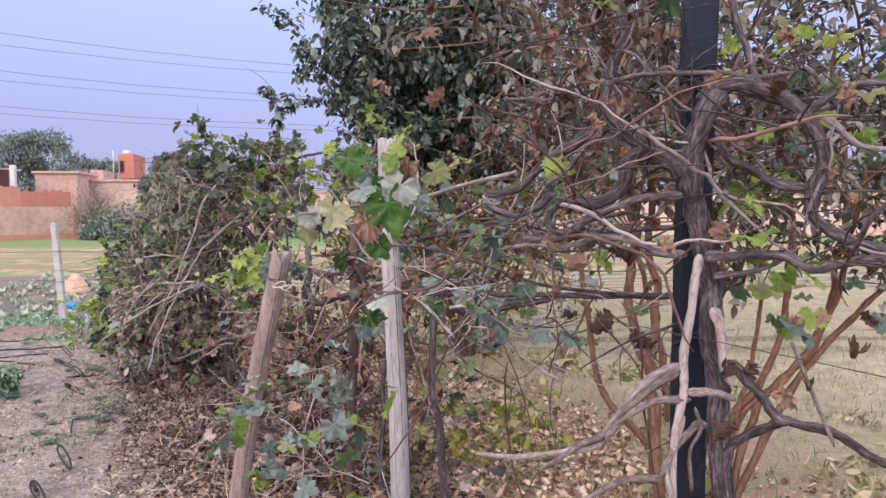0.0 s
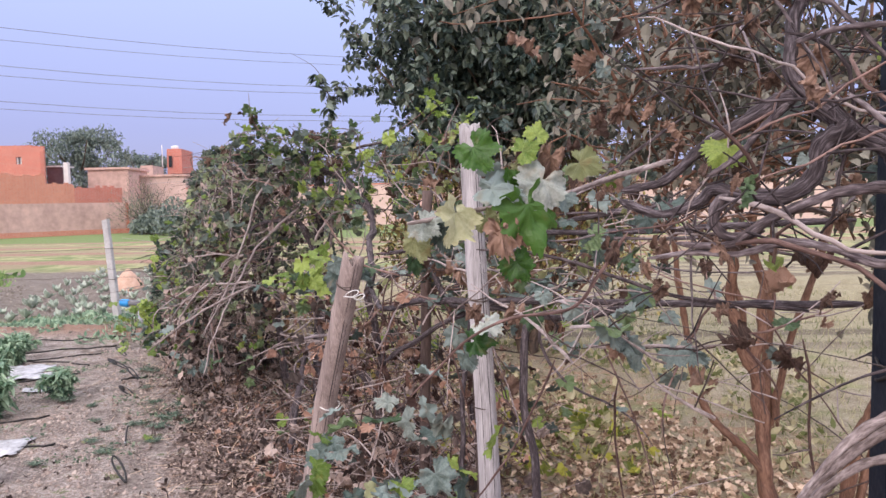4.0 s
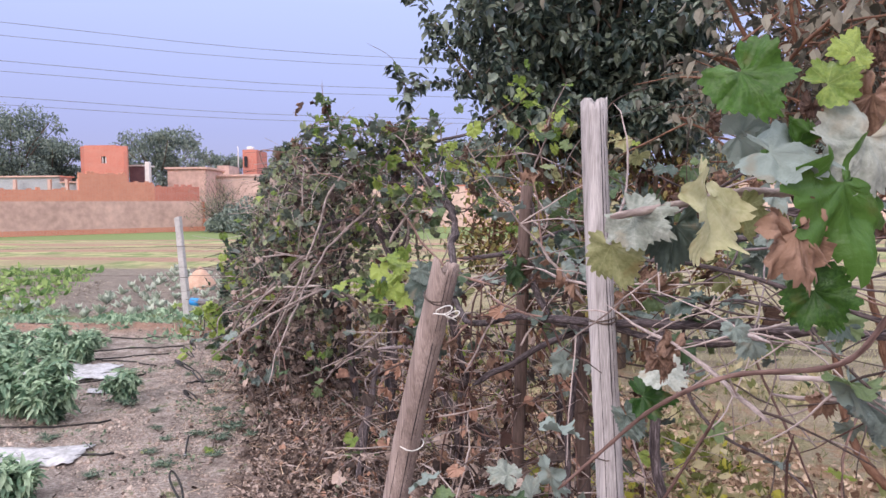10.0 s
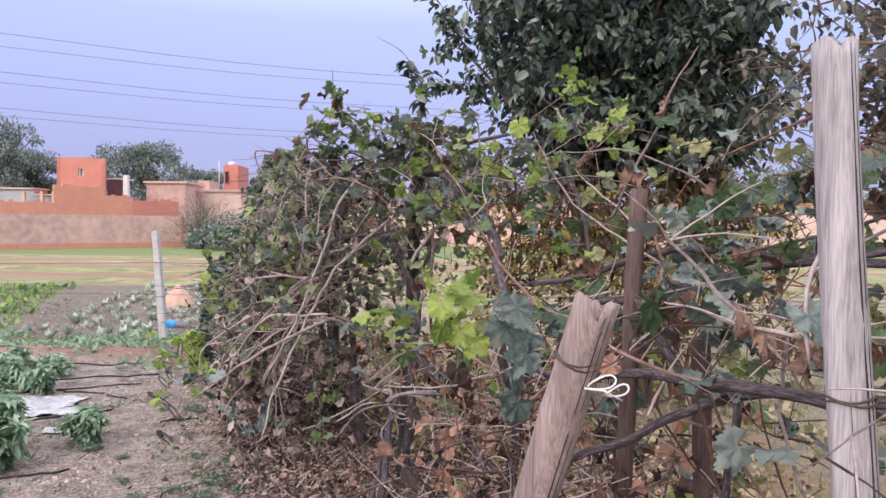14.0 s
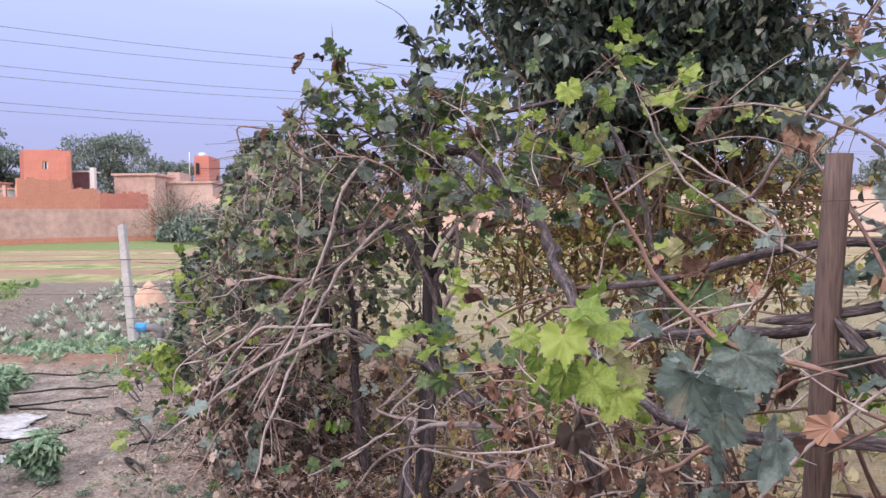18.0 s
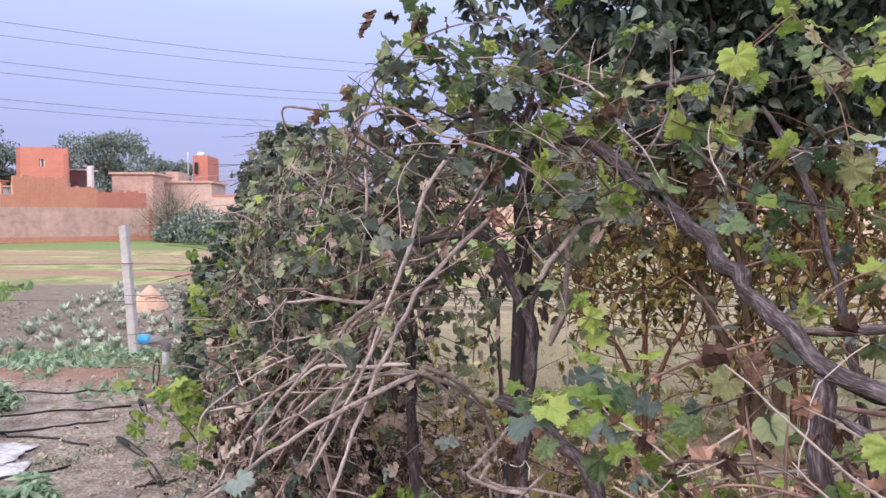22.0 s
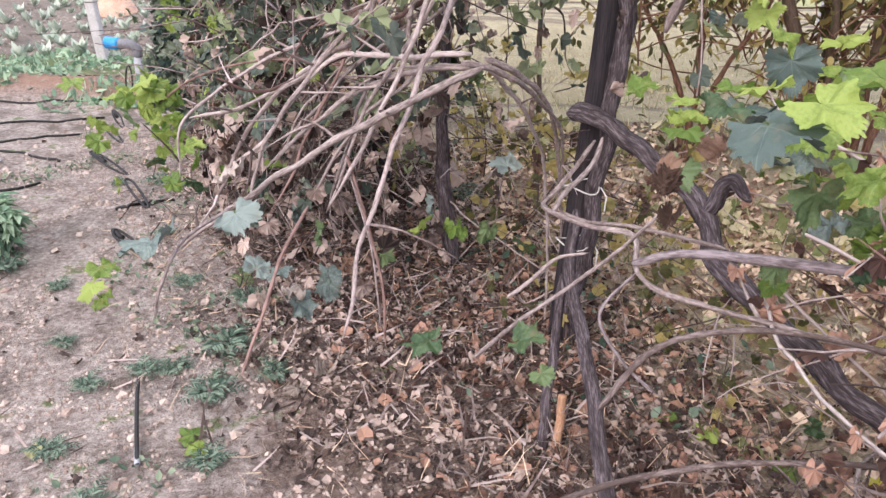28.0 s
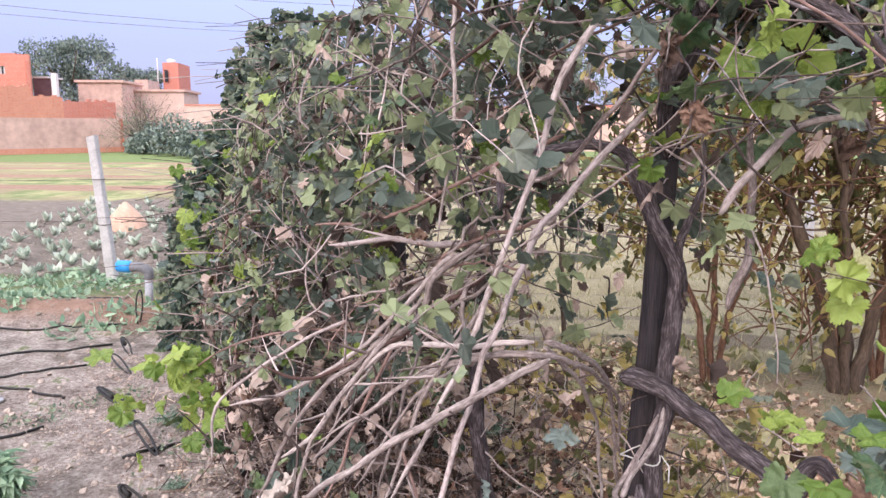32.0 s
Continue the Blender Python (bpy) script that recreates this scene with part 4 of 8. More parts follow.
def string_knot(c, parent):
    g = Geo()
    for k, (dx, dz, s) in enumerate(((0.028, 0.008, 1.0), (0.052, -0.004, 0.8))):
        pts = [c + Vector((dx + math.cos(w) * 0.022 * s, -0.035 + 0.008 * math.sin(2 * w), dz + math.sin(w) * 0.010 * s + 0.006 * math.cos(w))) for w in np.linspace(0, 6.2832, 15)]
        g.tube(pts, [0.0017] * 15, 5)
    g.tube([c + Vector((0.0, -0.04, 0)), c + Vector((0.03, -0.045, -0.002)), c + Vector((0.06, -0.03, -0.02))], [0.0017] * 3, 5)
    part("string_bow", g, STRING, parent, "white string tied in a loose bow")


string_knot(Vector((-0.655, 2.865, 1.325)), stake)


def steel_post():
    t = thing("steel_post", "black-painted steel angle trellis post standing in the vine row", "post", at=(0.6, 1.80, 0))
    g = Geo()
    prof = [(-0.036, 0.0), (0.036, 0.0), (0.036, 0.006), (-0.030, 0.006), (-0.030, 0.06), (-0.036, 0.06)]
    n = 8
    for i in range(n):
        z = -0.1 + 2.75 * i / (n - 1)
        for x, y in prof:
            g.v.append(Vector((x + 0.018 * z - 0.01 + 0.003 * math.sin(z * 3), y, z)))
    for i in range(n - 1):
        for k in range(6):
            g.f.append((i * 6 + k, i * 6 + (k + 1) % 6, i * 6 + 6 + (k + 1) % 6, i * 6 + 6 + k))
    g.f.append(tuple(range((n - 1) * 6, n * 6)))
    part("angle_bar", g, STEEL, t, smooth=False)
    for z, tn in ((1.89, 5), (1.27, 2), (2.2, 1)):
        g = Geo()
        r = random.Random(int(z * 100))
        m = 12 * tn
        g.tube([Vector((0.018 * z - 0.005 + math.cos(i / 12 * 6.2832) * 0.05, 0.02 + math.sin(i / 12 * 6.2832) * 0.045, z + 0.012 * math.sin(i * 0.9) + 0.05 * i / m)) for i in range(m + 1)], [0.0035] * (m + 1), 5)
        part("wire_tie", g, BLACK_PIPE if z < 2 else WIRE, t)
    return t


steel_post()


def wooden_post(base, top, radius, material, label, name="wooden_post", seed=1, squared=0.0):
    t = thing(name, label, "post")
    base, top = Vector(base), Vector(top)
    g = Geo()
    n, sides = 26, 12
    ax = (top - base).normalized()
    a = ax.cross(Vector((0.2, 1, 0))).normalized()
    b = ax.cross(a)
    for i in range(n):
        q = i / (n - 1)
        c = base.lerp(top, q) + a * 0.012 * noise.noise(Vector((q * 3, seed, 0))) + b * 0.012 * noise.noise(Vector((q * 3, seed, 9)))
        for k in range(sides):
            w = 2 * math.pi * k / sides
            sq = 1 + squared * (abs(math.cos(2 * w)) * -0.18 + 0.09)
            rr = radius * sq * (1 + 0.10 * noise.noise(Vector((k * 0.9, q * 4, seed * 3))) - 0.06 * q)
            g.v.append(c + (a * math.cos(w) + b * math.sin(w)) * rr + (ax * 0.025 * noise.noise(Vector((k, seed, 5))) if i == n - 1 else Vector()))
    for i in range(n - 1):
        for k in range(sides):
            g.f.append((i * sides + k, i * sides + (k + 1) % sides, (i + 1) * sides + (k + 1) % sides, (i + 1) * sides + k))
    g.f.append(tuple((n - 1) * sides + k for k in range(sides)))
    part("shaft", g, material, t)
    return t


wooden_post((-1.52, 6.02, -0.1), (-1.42, 5.95, 1.95), 0.038, WOOD_DARK, "dark weathered trellis post carrying a thick vine", seed=4, squared=1)
wooden_post((-0.51, 3.85, -0.1), (-0.44, 3.80, 1.69), 0.026, WOOD_RUST, "thin red-brown weathered wooden pole", "wooden_pole", 6)
wooden_post(on_row(6.6, -0.1, -0.1), on_row(6.6, -0.05, 1.75), 0.05, WOOD_DARK, "dark weathered trellis post inside the vines", seed=9)
wooden_post(on_row(8.9, 0, -0.1), on_row(8.9, 0, 1.9), 0.055, WOOD_DARK, "dark weathered trellis post inside the vines", seed=11)
wooden_post(on_row(2.35, -0.35, -0.1), on_row(2.35, -0.3, 1.25), 0.03, WOOD_RUST, "short red-brown wooden stake among fallen leaves", "wooden_stake", 12)
wooden_post((-2.98, 7.5, -0.05), (-2.95, 7.48, 0.5), 0.03, PALE_WOOD, "short orange split-wood peg in the vine edge", "wooden_peg", 13)
wooden_post((-1.555, 5.40, -0.05), (-1.545, 5.46, 0.20), 0.013, PALE_WOOD, "short orange split-wood stub at the foot of the post", "wooden_peg", 15)
wooden_post((-2.43, 8.3, -0.05), (-2.36, 8.3, 0.5), 0.03, PALE_WOOD, "short orange split-wood peg among canes", "wooden_peg", 14)


def trellis_wires():
    for z, out in ((1.30, 0.0), (1.62, -0.02), (1.88, 0.0)):
        pts = [on_row(s, out, z + 0.02 * math.sin(s * 1.3 + z)) for s in np.linspace(-3, 9, 50)]
        g = Geo()
        g.tube(pts, [0.0011] * 50, 4)
        tagged(part("trellis_wire", g, WIRE), "thin rusty trellis wire along the vine row", "wire", "trellis wires")


trellis_wires()

# ---------------------------------------------------------------- vines
LEAF_MESH = {}


def leaf_mesh(kind, i):
    key = (kind, i)
    if key not in LEAF_MESH:
        g = Geo()
        src = DRY_FINE if kind in ("dry", "pale") else GRAPE_FINE
        g.v, g.f = list(src[i % len(src)][0]), list(src[i % len(src)][1])
        LEAF_MESH[key] = g.mesh(kind + "_leaf", {"lime": LEAF_LIME, "green": LEAF_GREEN, "grey": LEAF_GREY, "yellow": LEAF_YELLOW, "dusty": LEAF_DUSTY, "deep": LEAF_DEEP, "olive": LEAF_OLIVE, "dry": LEAF_DRY, "pale": LEAF_PALE}[kind], True)
    return LEAF_MESH[key]


def hang_leaf(parent, p, size, kind, r, yaw=None, tilt=60):
    ob = new("leaf", leaf_mesh(kind, r.randrange(6)))
    ob.parent = parent
    ob.matrix_basis = turned(p, size, r, tilt, yaw)
    return ob


def face_leaf(parent, p, size, kind, roll, i=0, toward=(-0.2, -1.0, 0.15)):
    """A leaf whose blade looks towards the path; roll turns its tip away from straight down."""
    z = Vector(toward).normalized()
    y = Vector((0, 0, -1))
    y = (y - z * y.dot(z)).normalized()
    x = y.cross(z)
    m = Matrix((x, y, z)).transposed().to_4x4()
    ob = new("leaf", leaf_mesh(kind, i))
    ob.parent = parent
    ob.matrix_basis = Matrix.Translation(p) @ m @ pose(0, 0, 0, 0, 0, roll) @ Matrix.Scale(size, 4)
    return ob


def pick(r, table):
    x = r.random() * sum(w for _, w in table)
    for k, w in table:
        x -= w
        if x < 0:
            return k
    return table[-1][0]


def shoot(parent, pts, r0, r1, material, name="cane", label="", sides=6, twigs=None, r=None, twig_n=0, twig_len=0.3, smooth=True, rough=0.0):
    g = Geo()
    pts = gnarl(pts, min(0.028, r0 * (1.35 if rough > 0.45 else 0.9 if rough else 1.3)), int(pts[0][0] * 50) % 17, 7.0 if rough else 11.0)
    radii = taper(len(pts), r0, r1, knots=rough < 0.2)
    if len(radii) > 6:                         # ends drawn in, not sawn off
        for k, f in ((0, 0.45), (1, 0.85), (-1, 0.3), (-2, 0.7), (-3, 0.9)):
            radii[k] *= f
    g.tube(pts, radii, sides, rough=rough)
    ob = part(name, g, material, parent, label)
    if twigs is not None:
        for _ in range(twig_n):
            p = pts[r.randrange(1, len(pts))]
            q = cane_path(p, (r.gauss(0, 1), r.gauss(0, 1), r.gauss(0.2, 0.7)), twig_len * r.uniform(0.4, 1.4), r, 0.6, 0.5, 0.04)
            twigs.tube(q, taper(len(q), max(0.0022, r1 * 0.9), 0.0012), 4, cap=False)
    return ob


def vine_fill(parent, centres, count, leaves, r, reach, leaf_tbl, twig_r=(0.0018, 0.004), droop=0.7, out_bias=0.5, leaf_size=(0.05, 0.11), single=40, length=(0.4, 1.2), dark=False, blades=None):
    """Thin shoots from a head or cordon, with leaves; the nearest leaves are pieces, the rest one mesh."""
    tw, lf = Geo(), Geo()
    spots = []
    for _ in range(count):
        c, spread = centres[r.randrange(len(centres))]
        p = Vector(c) + Vector((r.gauss(0, 1) * spread, r.gauss(0, 1) * spread, r.gauss(0, 1) * spread * 0.7))
        p.z = max(p.z, 0.1)
        d = ROW_OUT * (out_bias + r.gauss(0, 0.6)) + ROW_DIR * r.gauss(0, 0.8) + UP * r.gauss(0.15, 0.6)
        q = cane_path(p, d, r.uniform(*length), r, droop * r.uniform(0.4, 1.5), 0.7, 0.06, held=True)
        r0 = r.uniform(*twig_r)
        tw.tube(q, taper(len(q), r0, r0 * 0.45), 4, cap=False)
        spots.extend(q[2:])
    part("twig_tangle", tw, TWIGS, parent)["kind"] = "stuff"
    for k in range(leaves):
        p = spots[r.randrange(len(spots))] + Vector((r.gauss(0, 0.02), r.gauss(0, 0.02), r.gauss(-0.01, 0.02)))
        s = r.uniform(*leaf_size)
        if k < single:
            hang_leaf(parent, p, s * 1.1, pick(r, leaf_tbl), r)
        else:
            lf.add(GRAPE[r.randrange(6)] if r.random() < 0.7 else DRY[r.randrange(4)], turned(p, s, r))
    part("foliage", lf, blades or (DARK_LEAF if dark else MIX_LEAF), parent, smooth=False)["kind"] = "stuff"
    return spots


def vine_at_steel_post():
    r = random.Random(101)
    v = thing("grape_vine", "gnarled bare grape vine trained on the steel post", "grape vine", "grape vines")
    sh = lambda pts, a, b, m=BARK, nm="arm", rough=0.5, sides=13: shoot(v, spline(pts, 10), a * 1.15, b * 1.15, m, nm, sides=sides, rough=rough)
    sh([(0.636, 1.736, 1.886), (0.606, 1.735, 1.838), (0.579, 1.733, 1.766), (0.570, 1.732, 1.707), (0.582, 1.731, 1.642), (0.595, 1.729, 1.569), (0.605, 1.728, 1.510), (0.617, 1.727, 1.451), (0.633, 1.725, 1.371), (0.630, 1.722, 1.279), (0.638, 1.719, 1.173), (0.649, 1.715, 1.053), (0.653, 1.711, 0.931), (0.700, 1.740, 0.4), (0.71, 1.74, -0.05)], 0.023, 0.021, BARK, "trunk")
    sh([(0.605, 1.734, 1.851), (0.626, 1.730, 1.875), (0.673, 1.725, 1.894), (0.736, 1.719, 1.878), (0.801, 1.712, 1.851), (0.834, 1.704, 1.794), (0.852, 1.695, 1.723), (0.841, 1.687, 1.658), (0.825, 1.678, 1.601), (0.860, 1.671, 1.556), (0.908, 1.664, 1.528), (1.019, 1.658, 1.510)], 0.017, 0.011, BARK, "arm")
    sh([(0.801, 1.702, 1.807), (0.842, 1.696, 1.838), (0.890, 1.690, 1.868), (0.937, 1.683, 1.883), (1.034, 1.676, 1.887)], 0.009, 0.006, BARK, "arm")
    sh([(0.671, 1.778, 2.141), (0.685, 1.761, 2.045), (0.706, 1.745, 1.976), (0.721, 1.729, 1.908), (0.747, 1.715, 1.873)], 0.006, 0.009, BARK, "arm")
    sh([(0.860, 1.692, 1.818), (0.914, 1.683, 1.760), (0.961, 1.675, 1.740), (1.033, 1.668, 1.732)], 0.0065, 0.005, CANE_DARK, "arm")
    sh([(0.657, 1.791, 1.778), (0.679, 1.769, 1.736), (0.724, 1.747, 1.701), (0.768, 1.725, 1.667), (0.850, 1.705, 1.656)], 0.008, 0.01, BARK, "arm")
    sh([(0.559, 1.726, 1.674), (0.544, 1.743, 1.712), (0.509, 1.760, 1.736), (0.453, 1.777, 1.778), (0.417, 1.794, 1.807), (0.388, 1.812, 1.857), (0.418, 1.831, 1.928), (0.438, 1.851, 2.014), (0.433, 1.870, 2.088), (0.451, 1.890, 2.191)], 0.019, 0.009, BARK, "arm")
    sh([(0.486, 1.749, 1.753), (0.449, 1.769, 1.741), (0.422, 1.786, 1.678), (0.379, 1.804, 1.638), (0.314, 1.823, 1.629), (0.268, 1.844, 1.646), (0.242, 1.863, 1.619), (0.166, 1.883, 1.609), (0.096, 1.903, 1.624)], 0.017, 0.007, BARK, "arm")
    sh([(0.283, 1.804, 1.632), (0.258, 1.801, 1.586), (0.296, 1.800, 1.553), (0.351, 1.800, 1.559)], 0.01, 0.006, CANE_DARK, "arm")
    sh([(0.403, 1.792, 1.811), (0.368, 1.820, 1.801), (0.328, 1.847, 1.776), (0.279, 1.874, 1.751), (0.247, 1.901, 1.720), (0.199, 1.927, 1.671), (0.113, 1.954, 1.643)], 0.015, 0.007, BARK, "arm")
    sh([(0.378, 1.771, 1.795), (0.326, 1.782, 1.743), (0.295, 1.794, 1.703), (0.242, 1.805, 1.666)], 0.006, 0.004, CANE_DARK, "cane", 0.1, 6)
    sh([(0.558, 1.724, 1.640), (0.484, 1.740, 1.636), (0.422, 1.756, 1.623), (0.359, 1.772, 1.590), (0.307, 1.787, 1.559), (0.276, 1.803, 1.542), (0.188, 1.820, 1.549)], 0.009, 0.006, CANE_DARK, "arm")
    sh([(0.558, 1.697, 1.503), (0.507, 1.723, 1.511), (0.448, 1.749, 1.535), (0.373, 1.774, 1.543), (0.296, 1.798, 1.521), (0.217, 1.824, 1.528), (0.135, 1.848, 1.514)], 0.008, 0.004, CANE_DARK, "arm")
    sh([(0.376, 1.736, 1.898), (0.441, 1.733, 1.915), (0.518, 1.729, 1.921), (0.634, 1.725, 1.923), (0.717, 1.721, 1.911), (0.800, 1.717, 1.921)], 0.0045, 0.005, CANE_DARK, "cane", 0.1, 6)
    sh([(0.593, 1.687, 1.499), (0.647, 1.677, 1.503), (0.707, 1.668, 1.509), (0.766, 1.657, 1.501), (0.824, 1.646, 1.474), (0.869, 1.637, 1.487), (0.926, 1.628, 1.505), (1.007, 1.618, 1.512)], 0.01, 0.008, CANE_DARK, "arm")
    sh([(0.618, 1.695, 1.451), (0.688, 1.682, 1.464), (0.746, 1.670, 1.485), (0.804, 1.658, 1.519)], 0.006, 0.004, CANE_DARK, "arm")
    sh([(0.574, 1.658, 1.507), (0.559, 1.655, 1.444), (0.541, 1.650, 1.356), (0.531, 1.646, 1.268), (0.535, 1.643, 1.204), (0.524, 1.640, 1.141), (0.515, 1.637, 1.078), (0.510, 1.632, 0.962), (0.522, 1.626, 0.838)], 0.0085, 0.0075, CANE, "sucker")
    sh([(0.611, 1.672, 1.385), (0.627, 1.663, 1.328), (0.633, 1.652, 1.253), (0.651, 1.643, 1.204)], 0.01, 0.008, CANE, "sucker")
    sh([(0.546, 1.665, 1.248), (0.482, 1.673, 1.226), (0.422, 1.679, 1.170), (0.385, 1.684, 1.101), (0.355, 1.691, 1.062), (0.281, 1.699, 1.047), (0.150, 1.707, 1.037), (0.071, 1.716, 1.042)], 0.0095, 0.0055, CANE, "arm")
    sh([(0.529, 1.645, 1.249), (0.464, 1.655, 1.202), (0.403, 1.664, 1.142), (0.357, 1.674, 1.091), (0.304, 1.685, 1.067), (0.228, 1.694, 1.009)], 0.008, 0.005, CANE, "arm")
    sh([(0.552, 1.642, 1.182), (0.463, 1.649, 1.175), (0.400, 1.653, 1.132), (0.370, 1.658, 1.086)], 0.0075, 0.006, CANE, "arm")
    sh([(0.589, 1.640, 1.126), (0.548, 1.635, 1.102), (0.498, 1.629, 1.049), (0.476, 1.624, 1.006), (0.406, 1.620, 1.001), (0.342, 1.616, 0.978), (0.279, 1.611, 0.948)], 0.008, 0.006, CANE, "arm")
    sh([(0.507, 1.622, 0.968), (0.496, 1.628, 1.030), (0.516, 1.634, 1.079), (0.539, 1.640, 1.141)], 0.006, 0.005, CANE, "sucker")
    sh([(0.539, 1.643, 1.198), (0.604, 1.653, 1.199), (0.661, 1.662, 1.179)], 0.0075, 0.007, CANE, "arm")
    sh([(0.639, 1.666, 1.263), (0.667, 1.653, 1.225), (0.700, 1.640, 1.189), (0.732, 1.626, 1.144), (0.767, 1.615, 1.140), (0.846, 1.602, 1.115), (0.913, 1.589, 1.079), (0.992, 1.576, 1.046)], 0.01, 0.008, CANE_DARK, "arm")
    sh([(0.640, 1.695, 1.033), (0.700, 1.668, 1.091), (0.758, 1.640, 1.130)], 0.009, 0.009, CANE_DARK, "arm")
    sh([(0.747, 1.589, 1.327), (0.786, 1.584, 1.229), (0.822, 1.580, 1.144), (0.843, 1.578, 1.095)], 0.0035, 0.0035, CANE, "cane", 0.1, 6)
    sh([(0.551, 1.623, 0.981), (0.548, 1.627, 1.069), (0.571, 1.629, 1.119), (0.558, 1.632, 1.169)], 0.004, 0.004, CANE, "sucker", 0.2, 7)
    tw = Geo()
    heads = [(0.36, 1.8, 1.94), (0.28, 1.8, 1.7), (0.4, 1.75, 1.78), (0.68, 1.8, 1.88), (0.95, 1.9, 1.88), (0.3, 1.83, 1.57), (0.8, 1.64, 1.48), (0.56, 1.74, 1.74), (1.1, 1.9, 1.86), (0.45, 1.85, 2.1)]
    for k in range(58):
        h = Vector(heads[k % len(heads)]) + Vector((r.gauss(0, 0.05), r.gauss(0, 0.05), r.gauss(0, 0.04)))
        d = ROW_DIR * r.gauss(0.25, 0.8) + UP * r.gauss(0.15, 0.55) + Vector((r.gauss(0, 0.4), r.gauss(0.25, 0.3), 0))
        q = cane_path(h, d, r.uniform(0.2, 0.65), r, 0.3, 1.5, 0.035)
        q = [p if p.y > 1.42 else Vector((p.x, 1.42 + 0.1 * (p.y - 1.42), p.z)) for p in q]
        rr = r.uniform(0.0025, 0.0065)
        shoot(v, q, rr, rr * 0.5, (CANE_DARK, CANE_RED, CANE_DARK, CANE)[k % 4], twigs=tw, r=r, twig_n=4, twig_len=0.2, sides=6, rough=0.25)
        if r.random() < 0.22:
            hang_leaf(v, q[-1], r.uniform(0.06, 0.1), pick(r, (("lime", 4), ("green", 2), ("grey", 1), ("dry", 2))), r)
        if r.random() < 0.3:
            hang_leaf(v, q[len(q) // 2], r.uniform(0.05, 0.09), pick(r, (("lime", 3), ("green", 2), ("grey", 1), ("dry", 3))), r)
    for c, n, sp in (((0.79, 1.91, 1.68), 9, 0.06), ((0.79, 1.79, 1.42), 9, 0.05), ((0.90, 1.79, 1.43), 8, 0.05), ((0.85, 1.82, 2.05), 5, 0.04), ((1.04, 1.81, 1.79), 7, 0.06), ((0.91, 1.82, 1.90), 3, 0.05), ((0.71, 1.82, 1.96), 3, 0.03)):
        for k in range(n):
            hang_leaf(v, Vector(c) + Vector((r.gauss(0, sp), r.gauss(0, sp), r.gauss(0, sp))), r.uniform(0.045, 0.075), pick(r, (("lime", 5), ("green", 2), ("yellow", 0.5))), r)
    hang_leaf(v, Vector((0.80, 1.69, 1.34)), 0.10, "grey", r, 200, 30)
    for k in range(150):                                     # withered leaves among the canes
        c = Vector(heads[r.randrange(10)]) + Vector((r.gauss(-0.1, 0.2), r.gauss(0.1, 0.2), r.gauss(-0.05, 0.16)))
        hang_leaf(v, c, r.uniform(0.03, 0.065), pick(r, (("dry", 5), ("grey", 1))), r)
    part("twig_tangle", tw, CANE_DARK, v)["kind"] = "stuff"
    return v


